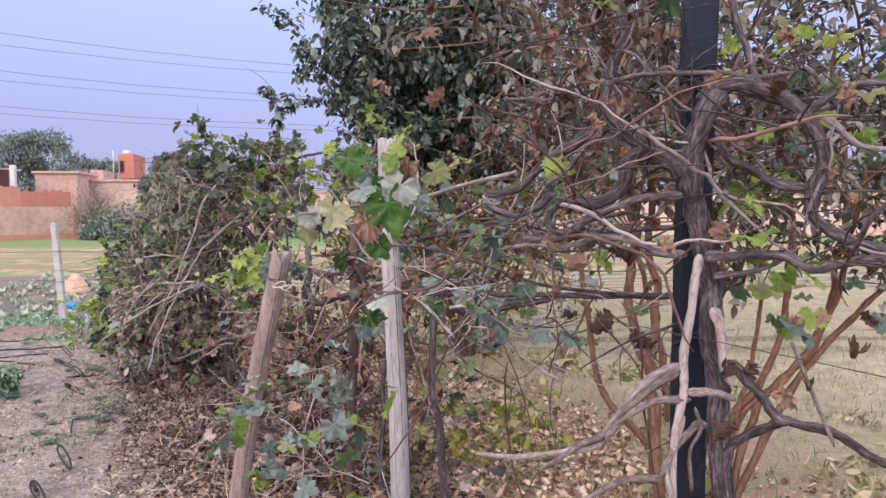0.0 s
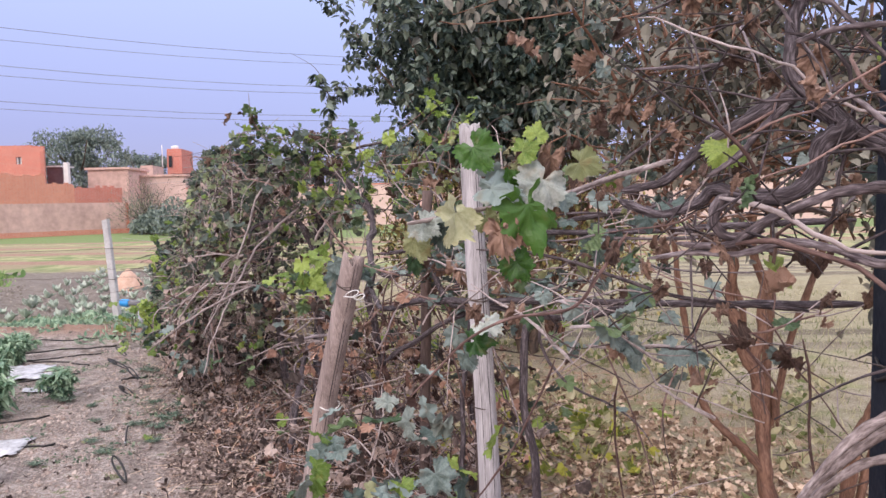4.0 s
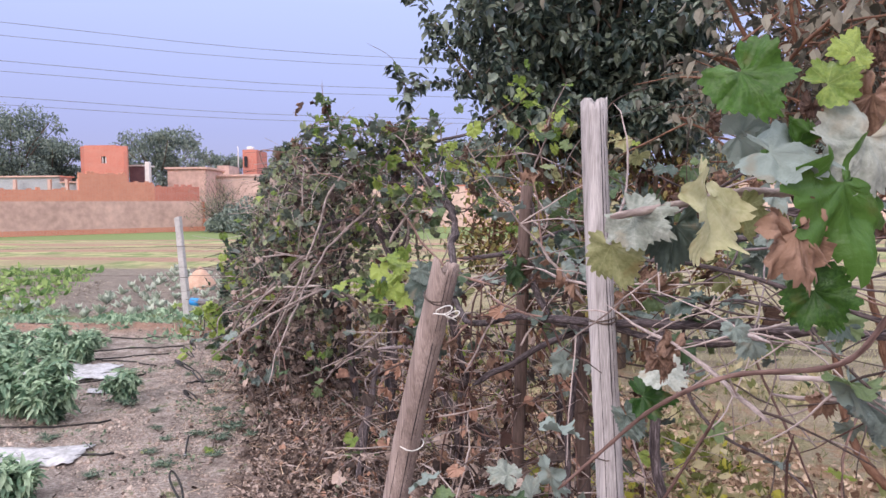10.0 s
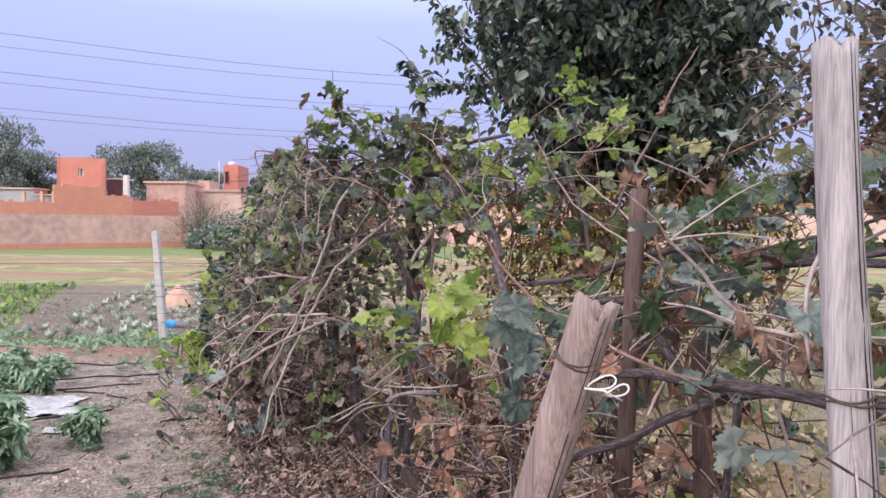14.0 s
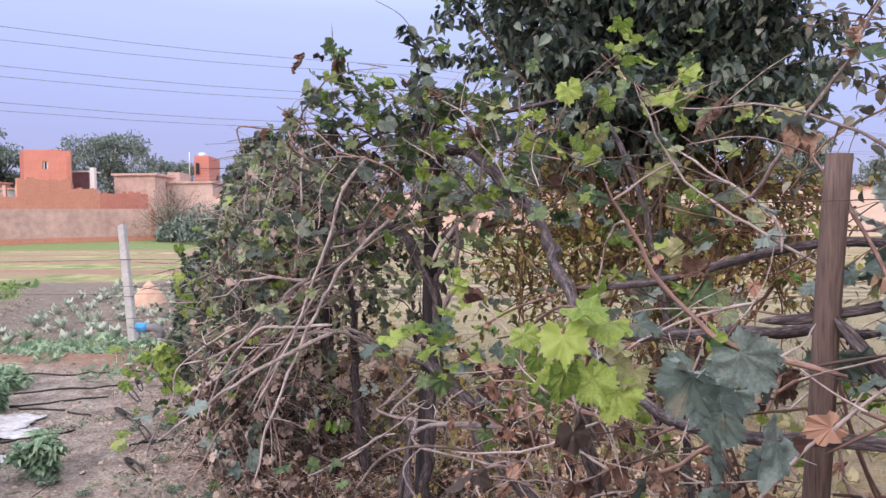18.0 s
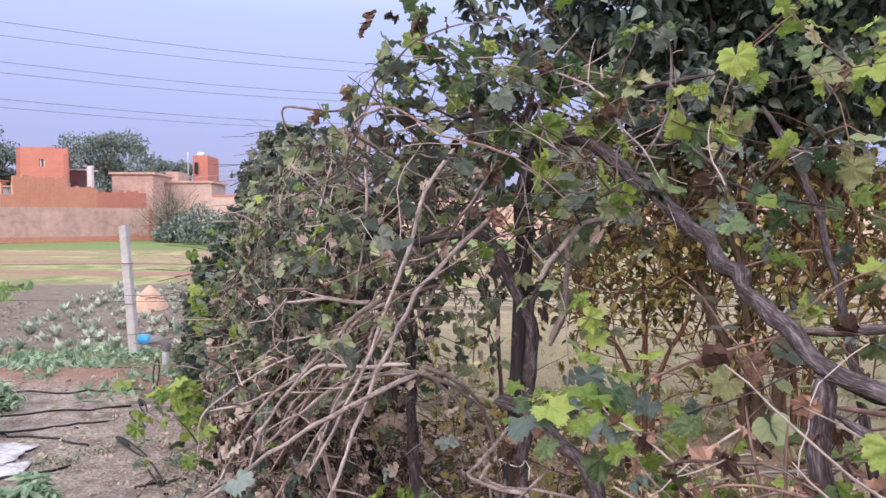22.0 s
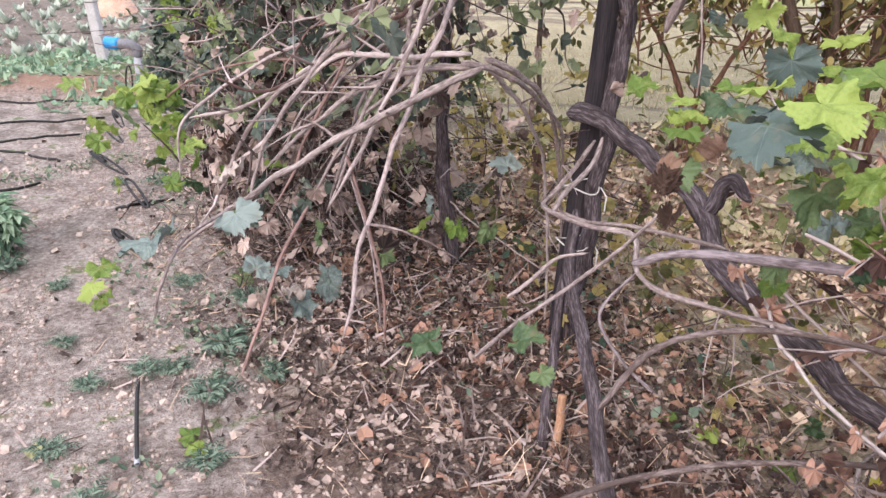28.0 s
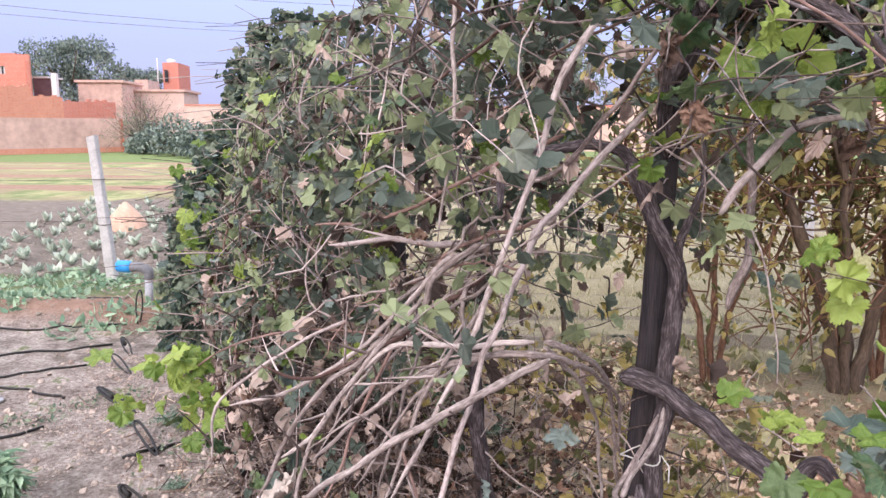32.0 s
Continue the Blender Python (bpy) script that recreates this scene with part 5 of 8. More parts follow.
def vine_by_bamboo():
    """Shoots tied to the bamboo post and the wires, with big dusty leaves."""
    r = random.Random(202)
    v = thing("grape_vine", "grape vine with large dusty leaves tied to bamboo post and wires", "grape vine", "grape vines")
    sh = lambda pts, a, b, m=BARK, nm="arm", rough=0.3: shoot(v, spline(pts, 9), a, b, m, nm, sides=8, rough=rough)
    sh([(0.02, 3.0, -0.05), (0.0, 3.02, 0.5), (-0.05, 3.05, 1.0), (0.0, 3.15, 1.3)], 0.02, 0.014, BARK, "trunk")
    sh([(0.9, 2.5, 1.32), (0.5, 2.7, 1.30), (0.15, 2.9, 1.29), (-0.2, 3.06, 1.27), (-0.45, 3.5, 1.22), (-0.7, 4.0, 1.12), (-0.85, 4.6, 1.2)], 0.011, 0.014, BARK, "cordon")
    sh([(0.95, 2.7, 1.55), (0.5, 3.0, 1.52), (0.1, 3.5, 1.5), (-0.25, 4.3, 1.5), (-0.55, 4.7, 1.38), (-0.85, 4.85, 1.33)], 0.010, 0.014, BARK, "cordon")
    sh([(0.6, 2.2, 1.35), (0.3, 2.3, 1.38), (0.0, 2.4, 1.48), (-0.2, 2.4, 1.5)], 0.006, 0.004, CANE_DARK, "cane", 0.2)
    tw = Geo()
    heads = [(0.5, 2.7, 1.3), (0.15, 2.9, 1.29), (-0.2, 3.1, 1.3), (-0.5, 3.6, 1.25), (0.1, 3.5, 1.5), (-0.25, 4.3, 1.5), (-0.6, 4.0, 1.15), (0.4, 2.3, 1.5), (0.2, 2.2, 1.3)]
    for k in range(64):
        h = Vector(heads[k % len(heads)]) + Vector((r.gauss(0, 0.12), r.gauss(0, 0.12), r.gauss(0, 0.08)))
        d = ROW_DIR * r.gauss(0.1, 0.9) + UP * r.gauss(0.0, 0.5) + ROW_OUT * r.gauss(-0.1, 0.35)
        q = cane_path(h, d, r.uniform(0.3, 0.85), r, 0.25, 0.8, 0.05)
        q = q[:max(4, next((i for i, p in enumerate(q) if p.y < 2.15 and p.z < 1.4), len(q)))]
        rr = r.uniform(0.0025, 0.006)
        shoot(v, q, rr, rr * 0.5, (CANE_RED, CANE_DARK, CANE)[k % 3], twigs=tw, r=r, twig_n=4, twig_len=0.24, sides=5)
        for _ in range(2):
            if r.random() < 0.75:
                hang_leaf(v, q[r.randrange(2, len(q))], r.uniform(0.07, 0.125), pick(r, (("grey", 5), ("green", 2.5), ("dry", 3), ("lime", 0.7), ("yellow", 0.4))), r)
    for _ in range(14):                                     # shoots hanging to the ground behind
        p = on_row(r.uniform(0.3, 3.4), r.uniform(-0.5, 0.1), r.uniform(0.9, 1.4))
        q = cane_path(p, (r.gauss(0, 0.3), r.gauss(0, 0.3), -1), r.uniform(0.7, 1.3), r, 0.4, 0.35, 0.07)
        shoot(v, q, 0.004, 0.002, CANE_RED, twigs=tw, r=r, twig_n=4, twig_len=0.3, sides=5)
    part("twig_tangle", tw, TWIGS, v)["kind"] = "stuff"
    # the large clump of leaves that hangs in front of the post
    for p, s, kind, roll, i, toward in (
            ((-0.190, 1.49, 1.712), 0.070, "deep", 40, 0, (-0.25, -1, 0.25)), ((-0.165, 1.50, 1.650), 0.080, "grey", 75, 1, (0.0, -0.6, 0.8)),
            ((-0.270, 1.50, 1.600), 0.058, "dusty", 60, 2, (-0.3, -0.8, 0.6)), ((-0.285, 1.53, 1.575), 0.060, "olive", 15, 5, (-0.5, -0.9, -0.1)),
            ((-0.218, 1.47, 1.615), 0.085, "yellow", -28, 4, (0.85, -0.6, 0.15)), ((-0.235, 1.51, 1.592), 0.064, "grey", -8, 3, (-0.1, -1.0, 0.1)),
            ((-0.150, 1.48, 1.590), 0.075, "dry", 10, 0, (0.1, -1, 0.3)), ((-0.085, 1.52, 1.662), 0.085, "dusty", -35, 1, (0.2, -1, 0.35)),
            ((-0.110, 1.50, 1.625), 0.115, "deep", 12, 2, (0.55, -0.85, 0.1)), ((-0.130, 1.50, 1.540), 0.058, "deep", 30, 4, (-0.3, -1, 0.0)),
            ((-0.140, 1.54, 1.660), 0.068, "deep", 60, 3, (0.2, -0.7, -0.6)), ((-0.116, 1.52, 1.705), 0.048, "lime", 120, 1, (-0.2, -0.9, 0.4)),
            ((-0.094, 1.53, 1.728), 0.042, "lime", 160, 5, (0.3, -0.9, 0.3)), ((-0.070, 1.55, 1.700), 0.070, "dry", -20, 3, (0, -1, 0.2)),
            ((-0.050, 1.56, 1.640), 0.060, "grey", -60, 0, (0.3, -0.8, 0.6)), ((-0.175, 1.55, 1.605), 0.045, "olive", 20, 2, (-0.4, -1, 0.1)),
            ((-0.172, 1.58, 1.670), 0.055, "grey", 100, 4, (0.2, -0.8, -0.3)), ((-0.02, 1.60, 1.690), 0.065, "olive", 70, 1, (-0.2, -0.9, 0.5)),
            ((-0.180, 2.00, 1.365), 0.075, "dusty", 50, 1, (0.0, -0.55, 0.85)), ((-0.205, 2.00, 1.325), 0.075, "deep", 80, 2, (0.1, -0.7, 0.6)),
            ((-0.225, 2.02, 1.290), 0.065, "grey", 30, 3, (-0.3, -0.9, 0.4))):
        face_leaf(v, Vector(p), s, kind, roll, i, toward)
    sh([(-0.29, 1.47, 1.60), (-0.23, 1.52, 1.61), (-0.17, 1.57, 1.62), (-0.11, 1.62, 1.62), (-0.04, 1.67, 1.64), (0.06, 1.73, 1.67), (0.18, 1.79, 1.70)], 0.003, 0.005, CANE, "cane", 0.1)
    sh([(-0.33, 1.81, 1.25), (-0.27, 1.80, 1.31), (-0.21, 1.78, 1.37), (-0.13, 1.77, 1.41), (-0.02, 1.75, 1.43), (0.03, 1.74, 1.49), (0.08, 1.72, 1.57)], 0.002, 0.0036, CANE_RED, "cane", 0.1)
    # low clump by the stake foot
    for k in range(36):
        p = Vector((-0.38 + r.gauss(0, 0.12), 2.12 + r.gauss(0, 0.10), 0.98 + r.gauss(0, 0.12)))
        hang_leaf(v, p, r.uniform(0.06, 0.10), pick(r, (("dusty", 3), ("grey", 3.5), ("lime", 1.5), ("green", 1.5), ("olive", 0.6))), r)
    for p, s, kind, roll, i, toward in (                     # young leaves beside the stake top
            ((-0.945, 3.56, 1.425), 0.085, "lime", 60, 0, (-0.1, -0.35, 1)), ((-0.900, 3.60, 1.395), 0.105, "lime", -70, 1, (0.1, -0.3, 1)),
            ((-0.976, 3.54, 1.385), 0.085, "lime", 10, 2, (-0.3, -1, 0.5)), ((-0.972, 3.55, 1.320), 0.080, "lime", -15, 3, (0.1, -1, 0.3)),
            ((-0.925, 3.56, 1.310), 0.080, "lime", 20, 5, (-0.2, -1, 0.4)), ((-0.885, 3.57, 1.290), 0.092, "lime", -20, 0, (0.2, -1, 0.4)),
            ((-0.870, 3.62, 1.345), 0.065, "yellow", -70, 4, (0.1, -0.35, 1)), ((-0.855, 3.60, 1.315), 0.070, "olive", -40, 2, (0.2, -0.6, 0.8)),
            ((-1.030, 4.02, 1.310), 0.075, "lime", 25, 1, (-0.3, -1, 0.4)), ((-1.000, 4.00, 1.260), 0.065, "lime", -30, 3, (0, -1, 0.3)),
            ((-0.800, 3.42, 1.345), 0.105, "grey", -20, 0, (-0.2, -0.9, 0.6)), ((-0.760, 3.46, 1.300), 0.085, "grey", -50, 2, (0.2, -0.9, 0.5)),
            ((-0.830, 3.70, 1.380), 0.075, "grey", 60, 1, (0.1, -0.5, 0.9))):
        face_leaf(v, Vector(p), s, kind, roll, i, toward)
    sh([(-1.00, 4.25, 1.30), (-0.985, 3.95, 1.36), (-0.96, 3.72, 1.41), (-0.94, 3.58, 1.42)], 0.004, 0.0022, CANE_RED, "cane", 0.1)
    for k in range(9):
        hang_leaf(v, Vector((-0.95 + r.gauss(0, 0.06), 3.72 + r.gauss(0, 0.08), 1.29 + r.gauss(0, 0.08))), r.uniform(0.05, 0.075), "lime", r)
    for k in range(11):
        hang_leaf(v, Vector((-0.77 + r.gauss(0, 0.05), 3.36 + r.gauss(0, 0.06), 1.29 + r.gauss(0, 0.06))), r.uniform(0.07, 0.10), "grey", r)
    for k in range(22):
        hang_leaf(v, Vector((-0.25 + r.gauss(0, 0.12), 3.6 + r.gauss(0, 0.2), 1.38 + r.gauss(0, 0.14))), r.uniform(0.08, 0.115), "grey" if k % 3 else "green", r)
    for k in range(150):
        c, sp = (((-0.20, 3.80, 1.38), 0.17), ((0.02, 3.65, 1.25), 0.16), ((0.40, 3.60, 1.58), 0.15), ((-0.10, 3.85, 1.62), 0.12), ((0.15, 3.7, 1.45), 0.16), ((0.35, 3.8, 1.25), 0.16))[k % 6]
        hang_leaf(v, Vector(c) + Vector((r.gauss(0, sp), r.gauss(0, sp * 0.7), r.gauss(0, sp))), r.uniform(0.06, 0.10), pick(r, (("grey", 5), ("green", 3), ("dry", 3), ("olive", 1))), r)
    for pts, rr in (([(0.62, 3.35, 1.62), (0.2, 3.5, 1.55), (-0.15, 3.75, 1.46), (-0.42, 3.82, 1.38), (-0.55, 3.9, 1.36)], 0.013), ([(0.5, 3.3, 1.22), (0.1, 3.45, 1.14), (-0.2, 3.5, 1.18), (-0.5, 3.6, 1.02), (-0.66, 3.8, 0.9)], 0.014), ([(-0.45, 3.78, 1.38), (-0.35, 3.6, 1.2), (-0.25, 3.5, 1.16), (-0.28, 3.48, 0.9), (-0.3, 3.5, 0.4), (-0.3, 3.5, -0.05)], 0.012), ([(0.62, 3.4, 1.95), (0.3, 3.5, 1.72), (0.1, 3.6, 1.6), (-0.2, 3.75, 1.5)], 0.006)):
        sh(pts, rr, rr * 0.75, BARK if rr > 0.01 else CANE_DARK, "arm", 0.4)
    for k in range(20):
        hang_leaf(v, Vector((-0.176, 3.812, 1.412)) + Vector((r.gauss(0, 0.12), r.gauss(0, 0.12), r.gauss(0, 0.12))), r.uniform(0.07, 0.11), "grey" if k % 3 else "green", r)
    return v


def main_vine():
    """The old vine on the dark post, its thick arm and the heap of arching canes."""
    r = random.Random(303)
    v = thing("grape_vine", "old grape vine with a thick twisted arm on the dark post", "grape vine", "grape vines")
    sh = lambda pts, a, b, m=BARK, nm="arm", rough=0.5, sides=13: shoot(v, spline(pts, 9), a, b, m, nm, sides=sides, rough=rough)
    sh([(-1.460, 6.031, 0.038), (-1.482, 5.944, 0.178), (-1.464, 5.923, 0.382), (-1.446, 5.925, 0.581), (-1.433, 5.925, 0.738), (-1.418, 5.922, 0.906), (-1.403, 5.916, 1.067), (-1.429, 5.900, 1.221), (-1.490, 5.886, 1.353), (-1.556, 5.883, 1.491)], 0.026, 0.024, BARK, "trunk", 0.4)
    sh([(-1.490, 5.886, 1.353), (-1.556, 5.883, 1.491), (-1.602, 5.872, 1.526), (-1.717, 5.842, 1.533), (-1.816, 5.784, 1.511), (-1.896, 5.750, 1.468), (-1.914, 5.696, 1.387)], 0.018, 0.01, BARK, "arm", 0.4)
    sh([(-1.403, 5.916, 1.067), (-1.420, 5.890, 1.252), (-1.395, 5.910, 1.323), (-1.352, 5.938, 1.422), (-1.332, 5.995, 1.551)], 0.014, 0.008, BARK, "arm", 0.4)
    sh([(-1.45, 5.93, 1.50), (-1.46, 5.90, 1.68), (-1.41, 5.88, 1.84), (-1.36, 5.86, 1.90)], 0.018, 0.021, BARK, "arm", 0.4)
    sh([(-1.45, 5.88, 1.70), (-1.38, 5.83, 1.86), (-1.27, 5.72, 1.87), (-1.15, 5.60, 1.79), (-0.98, 5.45, 1.60), (-0.91, 5.2, 1.49), (-0.90, 4.9, 1.38), (-0.84, 4.65, 1.28), (-0.72, 4.45, 1.22)], 0.023, 0.020, BARK, "arm", 0.7)
    sh([(-0.84, 4.68, 1.27), (-0.86, 4.62, 1.05), (-0.80, 4.66, 0.7), (-0.84, 4.7, 0.35), (-0.82, 4.7, -0.05)], 0.022, 0.026, BARK, "trunk", 0.4)
    sh([(-0.76, 4.5, 1.23), (-0.6, 4.35, 1.25), (-0.45, 4.2, 1.3), (-0.35, 3.8, 1.35)], 0.018, 0.012)
    sh([(-1.44, 5.7, 1.84), (-1.42, 5.8, 1.99), (-1.28, 5.85, 2.06), (-1.05, 5.8, 2.05), (-0.8, 5.7, 2.1)], 0.016, 0.008)
    sh([(-1.46, 5.7, 1.86), (-1.55, 5.8, 1.98), (-1.7, 5.9, 1.97), (-1.9, 6.0, 1.85)], 0.014, 0.008)
    sh([(-1.40, 5.62, 1.38), (-1.33, 5.60, 1.5), (-1.24, 5.6, 1.58), (-1.1, 5.6, 1.62)], 0.011, 0.006, CANE)
    sh([(-1.36, 5.65, 1.15), (-1.3, 5.7, 1.35), (-1.3, 5.75, 1.6)], 0.012, 0.007, CANE)
    # short stub and lower arm near the foot of the post
    sh([(-1.545, 5.955, 0.87), (-1.447, 5.836, 0.869), (-1.340, 5.717, 0.798), (-1.221, 5.575, 0.715), (-1.150, 5.408, 0.572), (-1.055, 5.289, 0.501), (-0.912, 5.170, 0.405), (-0.674, 5.003, 0.274)], 0.024, 0.030, BARK, "lower_arm")
    sh([(-1.21, 5.575, 0.715), (-1.175, 5.53, 0.81), (-1.115, 5.50, 0.765)], 0.024, 0.014, BARK, "knot", 0.6)
    for k in range(9):                                       # wad of dead leaves caught on the canes
        hang_leaf(v, Vector((-1.50 + r.gauss(0, 0.03), 4.85 + r.gauss(0, 0.03), 1.03 + r.gauss(0, 0.03))), r.uniform(0.035, 0.06), "dry", r)
    sh([(-1.515, 5.80, 0.62), (-1.525, 5.62, 0.43), (-1.48, 5.24, 0.25), (-1.455, 5.02, 0.10), (-1.45, 4.95, -0.03)], 0.017, 0.021, BARK, "sucker", 0.4)
    sh([(-1.545, 5.72, 0.45), (-1.575, 5.55, 0.22), (-1.587, 5.45, 0.08), (-1.59, 5.40, -0.04)], 0.013, 0.016, BARK, "sucker", 0.4)
    for c, turn in (((-1.495, 5.90, 0.66), 0.0), ((-1.500, 5.92, 0.47), 1.0)):
        g = Geo()
        c = Vector(c)
        g.tube([c + Vector((0.055 * math.cos(w), 0.055 * math.sin(w), 0.012 * math.sin(2 * w + turn))) for w in np.linspace(0, 6.6, 20)] + [c + Vector((0.075, -0.03, -0.02)), c + Vector((0.07, -0.05, -0.06))], [0.0022] * 22, 5)
        part("string_tie", g, STRING, v, "white string tied round the stems")
    sh([(-1.493, 5.720, 0.852), (-1.608, 5.559, 0.748), (-1.631, 5.478, 0.737), (-1.539, 5.386, 0.737), (-1.447, 5.305, 0.748), (-1.435, 5.202, 0.691), (-1.332, 5.122, 0.679), (-1.090, 5.030, 0.656), (-0.826, 4.960, 0.622)], 0.0065, 0.0055, CANE, "cane")
    sh([(-1.79, 4.92, 0.64), (-1.71, 5.03, 0.66), (-1.52, 5.16, 0.75), (-1.38, 5.25, 0.85)], 0.0045, 0.004, CANE, "cane", 0.1, 6)
    sh([(-1.58, 4.75, 0.66), (-1.50, 4.78, 0.76), (-1.40, 4.78, 0.80), (-1.24, 4.78, 0.80), (-1.0, 4.75, 0.76)], 0.0055, 0.0045, CANE, "cane", 0.1, 6)
    sh([(-2.12, 5.43, 0.87), (-2.06, 5.37, 0.71), (-2.02, 5.32, 0.56), (-2.01, 5.28, 0.44)], 0.0045, 0.003, CANE_RED, "cane", 0.1, 6)
    sh([(-1.71, 5.88, 2.01), (-2.00, 5.86, 2.03), (-2.19, 5.85, 2.00), (-2.35, 5.84, 2.02), (-2.36, 5.84, 1.96), (-2.33, 5.84, 1.88)], 0.006, 0.0025, CANE_RED, "cane", 0.1, 6)
    sh([(-1.62, 5.7, 1.95), (-1.75, 5.66, 2.12), (-1.83, 5.64, 2.28), (-1.85, 5.65, 2.45)], 0.005, 0.002, CANE_RED, "cane", 0.1, 6)
    sh([(-1.75, 5.0, 0.05), (-1.6, 4.95, 0.28), (-1.4, 4.9, 0.42), (-1.1, 4.85, 0.50), (-0.8, 4.8, 0.46)], 0.007, 0.005, CANE, "cane", 0.1, 6)
    sh([(-1.601, 5.600, 0.685), (-1.576, 5.648, 0.723), (-1.527, 5.694, 0.752), (-1.486, 5.745, 0.790), (-1.466, 5.798, 0.839)], 0.0075, 0.006, CANE, "cane")
    sh([(-1.586, 5.601, 0.687), (-1.508, 5.567, 0.675), (-1.411, 5.540, 0.678), (-1.289, 5.508, 0.667), (-1.170, 5.473, 0.651)], 0.005, 0.006, CANE, "cane", 0.1, 6)
    sh([(-1.456, 5.225, 0.714), (-1.396, 5.187, 0.747), (-1.330, 5.145, 0.772), (-1.258, 5.100, 0.788), (-1.181, 5.055, 0.802), (-1.018, 5.008, 0.808)], 0.009, 0.012, CANE_DARK, "cane", 0.2, 8)
    sh([(-1.722, 5.270, 0.590), (-1.664, 5.306, 0.625), (-1.604, 5.344, 0.664), (-1.529, 5.368, 0.672)], 0.005, 0.0035, CANE, "cane", 0.1, 6)
    sh([(-1.355, 5.240, 0.369), (-1.443, 5.269, 0.441), (-1.499, 5.310, 0.538), (-1.408, 5.357, 0.637)], 0.004, 0.004, CANE_DARK, "cane", 0.1, 6)
    sh([(-2.2, 5.9, 1.00), (-2.45, 5.95, 1.0), (-2.7, 6.0, 0.93), (-2.87, 6.02, 0.82)], 0.004, 0.0025, CANE_RED, "cane", 0.1, 6)
    tw = Geo()
    # bundle of arching bare canes bending down to the path
    s0, e00, e10, e01 = (Vector(p) for p in ((-1.90, 5.85, 1.30), (-2.51, 5.69, 0.98), (-2.22, 5.79, 0.92), (-2.44, 5.40, 0.72)))
    for k in range(8):
        a = s0 + Vector((r.gauss(0, 0.10), r.gauss(0, 0.16), r.gauss(0, 0.06)))
        end = e00 + (e10 - e00) * r.uniform(0, 1) + (e01 - e00) * r.uniform(0, 1) + Vector((r.gauss(0, 0.05), r.gauss(0, 0.12), r.gauss(0, 0.04)))
        mid = a.lerp(end, r.uniform(0.3, 0.55)) + Vector((r.gauss(-0.02, 0.09), r.gauss(0, 0.09), r.uniform(-0.02, 0.17)))
        q = spline([a, a.lerp(mid, 0.5) + Vector((r.gauss(0, 0.02), 0, 0.03)), mid, mid.lerp(end, 0.5) + Vector((r.gauss(0, 0.02), 0, 0.04)), end], 6)
        q = [p + Vector((r.gauss(0, 0.004), r.gauss(0, 0.004), r.gauss(0, 0.004))) for p in q]
        rr = r.uniform(0.0035, 0.008)
        shoot(v, q, rr, rr * 0.55, CANE_PALE if k % 4 else CANE_RED, twigs=tw, r=r, twig_n=4, twig_len=0.22, sides=6)
    for k, (pts, rr) in enumerate((([(-1.80, 5.42, 1.09), (-2.04, 5.36, 0.98), (-2.22, 5.33, 0.87), (-2.41, 5.30, 0.74), (-2.52, 5.28, 0.66)], 0.0085),
                    ([(-1.55, 5.75, 1.62), (-1.8, 5.6, 1.36), (-1.95, 5.45, 1.05), (-2.05, 5.3, 0.75), (-2.1, 5.2, 0.5)], 0.008),
                    ([(-1.90, 5.95, 1.50), (-1.80, 5.75, 1.45), (-1.65, 5.6, 1.62), (-1.5, 5.6, 1.85)], 0.008),
                    ([(-1.85, 5.42, 1.1), (-1.74, 5.50, 1.06), (-1.66, 5.64, 0.98), (-1.58, 5.80, 0.85), (-1.54, 5.97, 0.62)], 0.007),
                    ([(-1.80, 5.55, 1.09), (-1.70, 5.64, 1.03), (-1.63, 5.76, 0.93), (-1.57, 5.92, 0.74), (-1.52, 6.08, 0.3), (-1.52, 6.10, 0.02)], 0.0075),
                    ([(-1.82, 5.5, 1.08), (-2.0, 5.52, 1.05), (-2.15, 5.5, 0.98), (-2.35, 5.5, 0.8)], 0.008))):
        shoot(v, spline(pts, 9), rr * 1.1, rr * 0.55, CANE if k in (1, 2, 3, 4) else CANE_PALE, twigs=tw, r=r, twig_n=3, twig_len=0.2, sides=7)
    for k, (pts, rr) in enumerate((
            ([(-1.95, 5.62, 1.31), (-2.06, 5.57, 1.23), (-2.09, 5.55, 1.15), (-2.23, 5.53, 1.05), (-2.34, 5.48, 0.95), (-2.46, 5.42, 0.73)], 0.008),
            ([(-1.90, 5.55, 1.26), (-1.96, 5.52, 1.16), (-2.03, 5.50, 1.06), (-2.09, 5.47, 0.95), (-2.17, 5.42, 0.72)], 0.0065),
            ([(-1.83, 5.48, 1.11), (-2.01, 5.48, 1.10), (-2.15, 5.48, 1.09), (-2.26, 5.47, 0.99), (-2.32, 5.46, 0.90), (-2.40, 5.45, 0.84)], 0.007),
            ([(-1.93, 5.72, 1.29), (-2.05, 5.66, 1.25), (-2.16, 5.64, 1.12), (-2.30, 5.62, 1.00), (-2.45, 5.60, 0.93), (-2.56, 5.58, 0.91)], 0.007),
            ([(-1.69, 5.55, 1.83), (-1.78, 5.50, 1.68), (-1.87, 5.47, 1.39), (-1.95, 5.45, 1.18), (-2.02, 5.43, 1.01), (-2.15, 5.38, 0.76)], 0.008))):
        shoot(v, spline(pts, 8), rr, rr * 0.6, CANE_PALE, twigs=tw, r=r, twig_n=3, twig_len=0.16, sides=7)
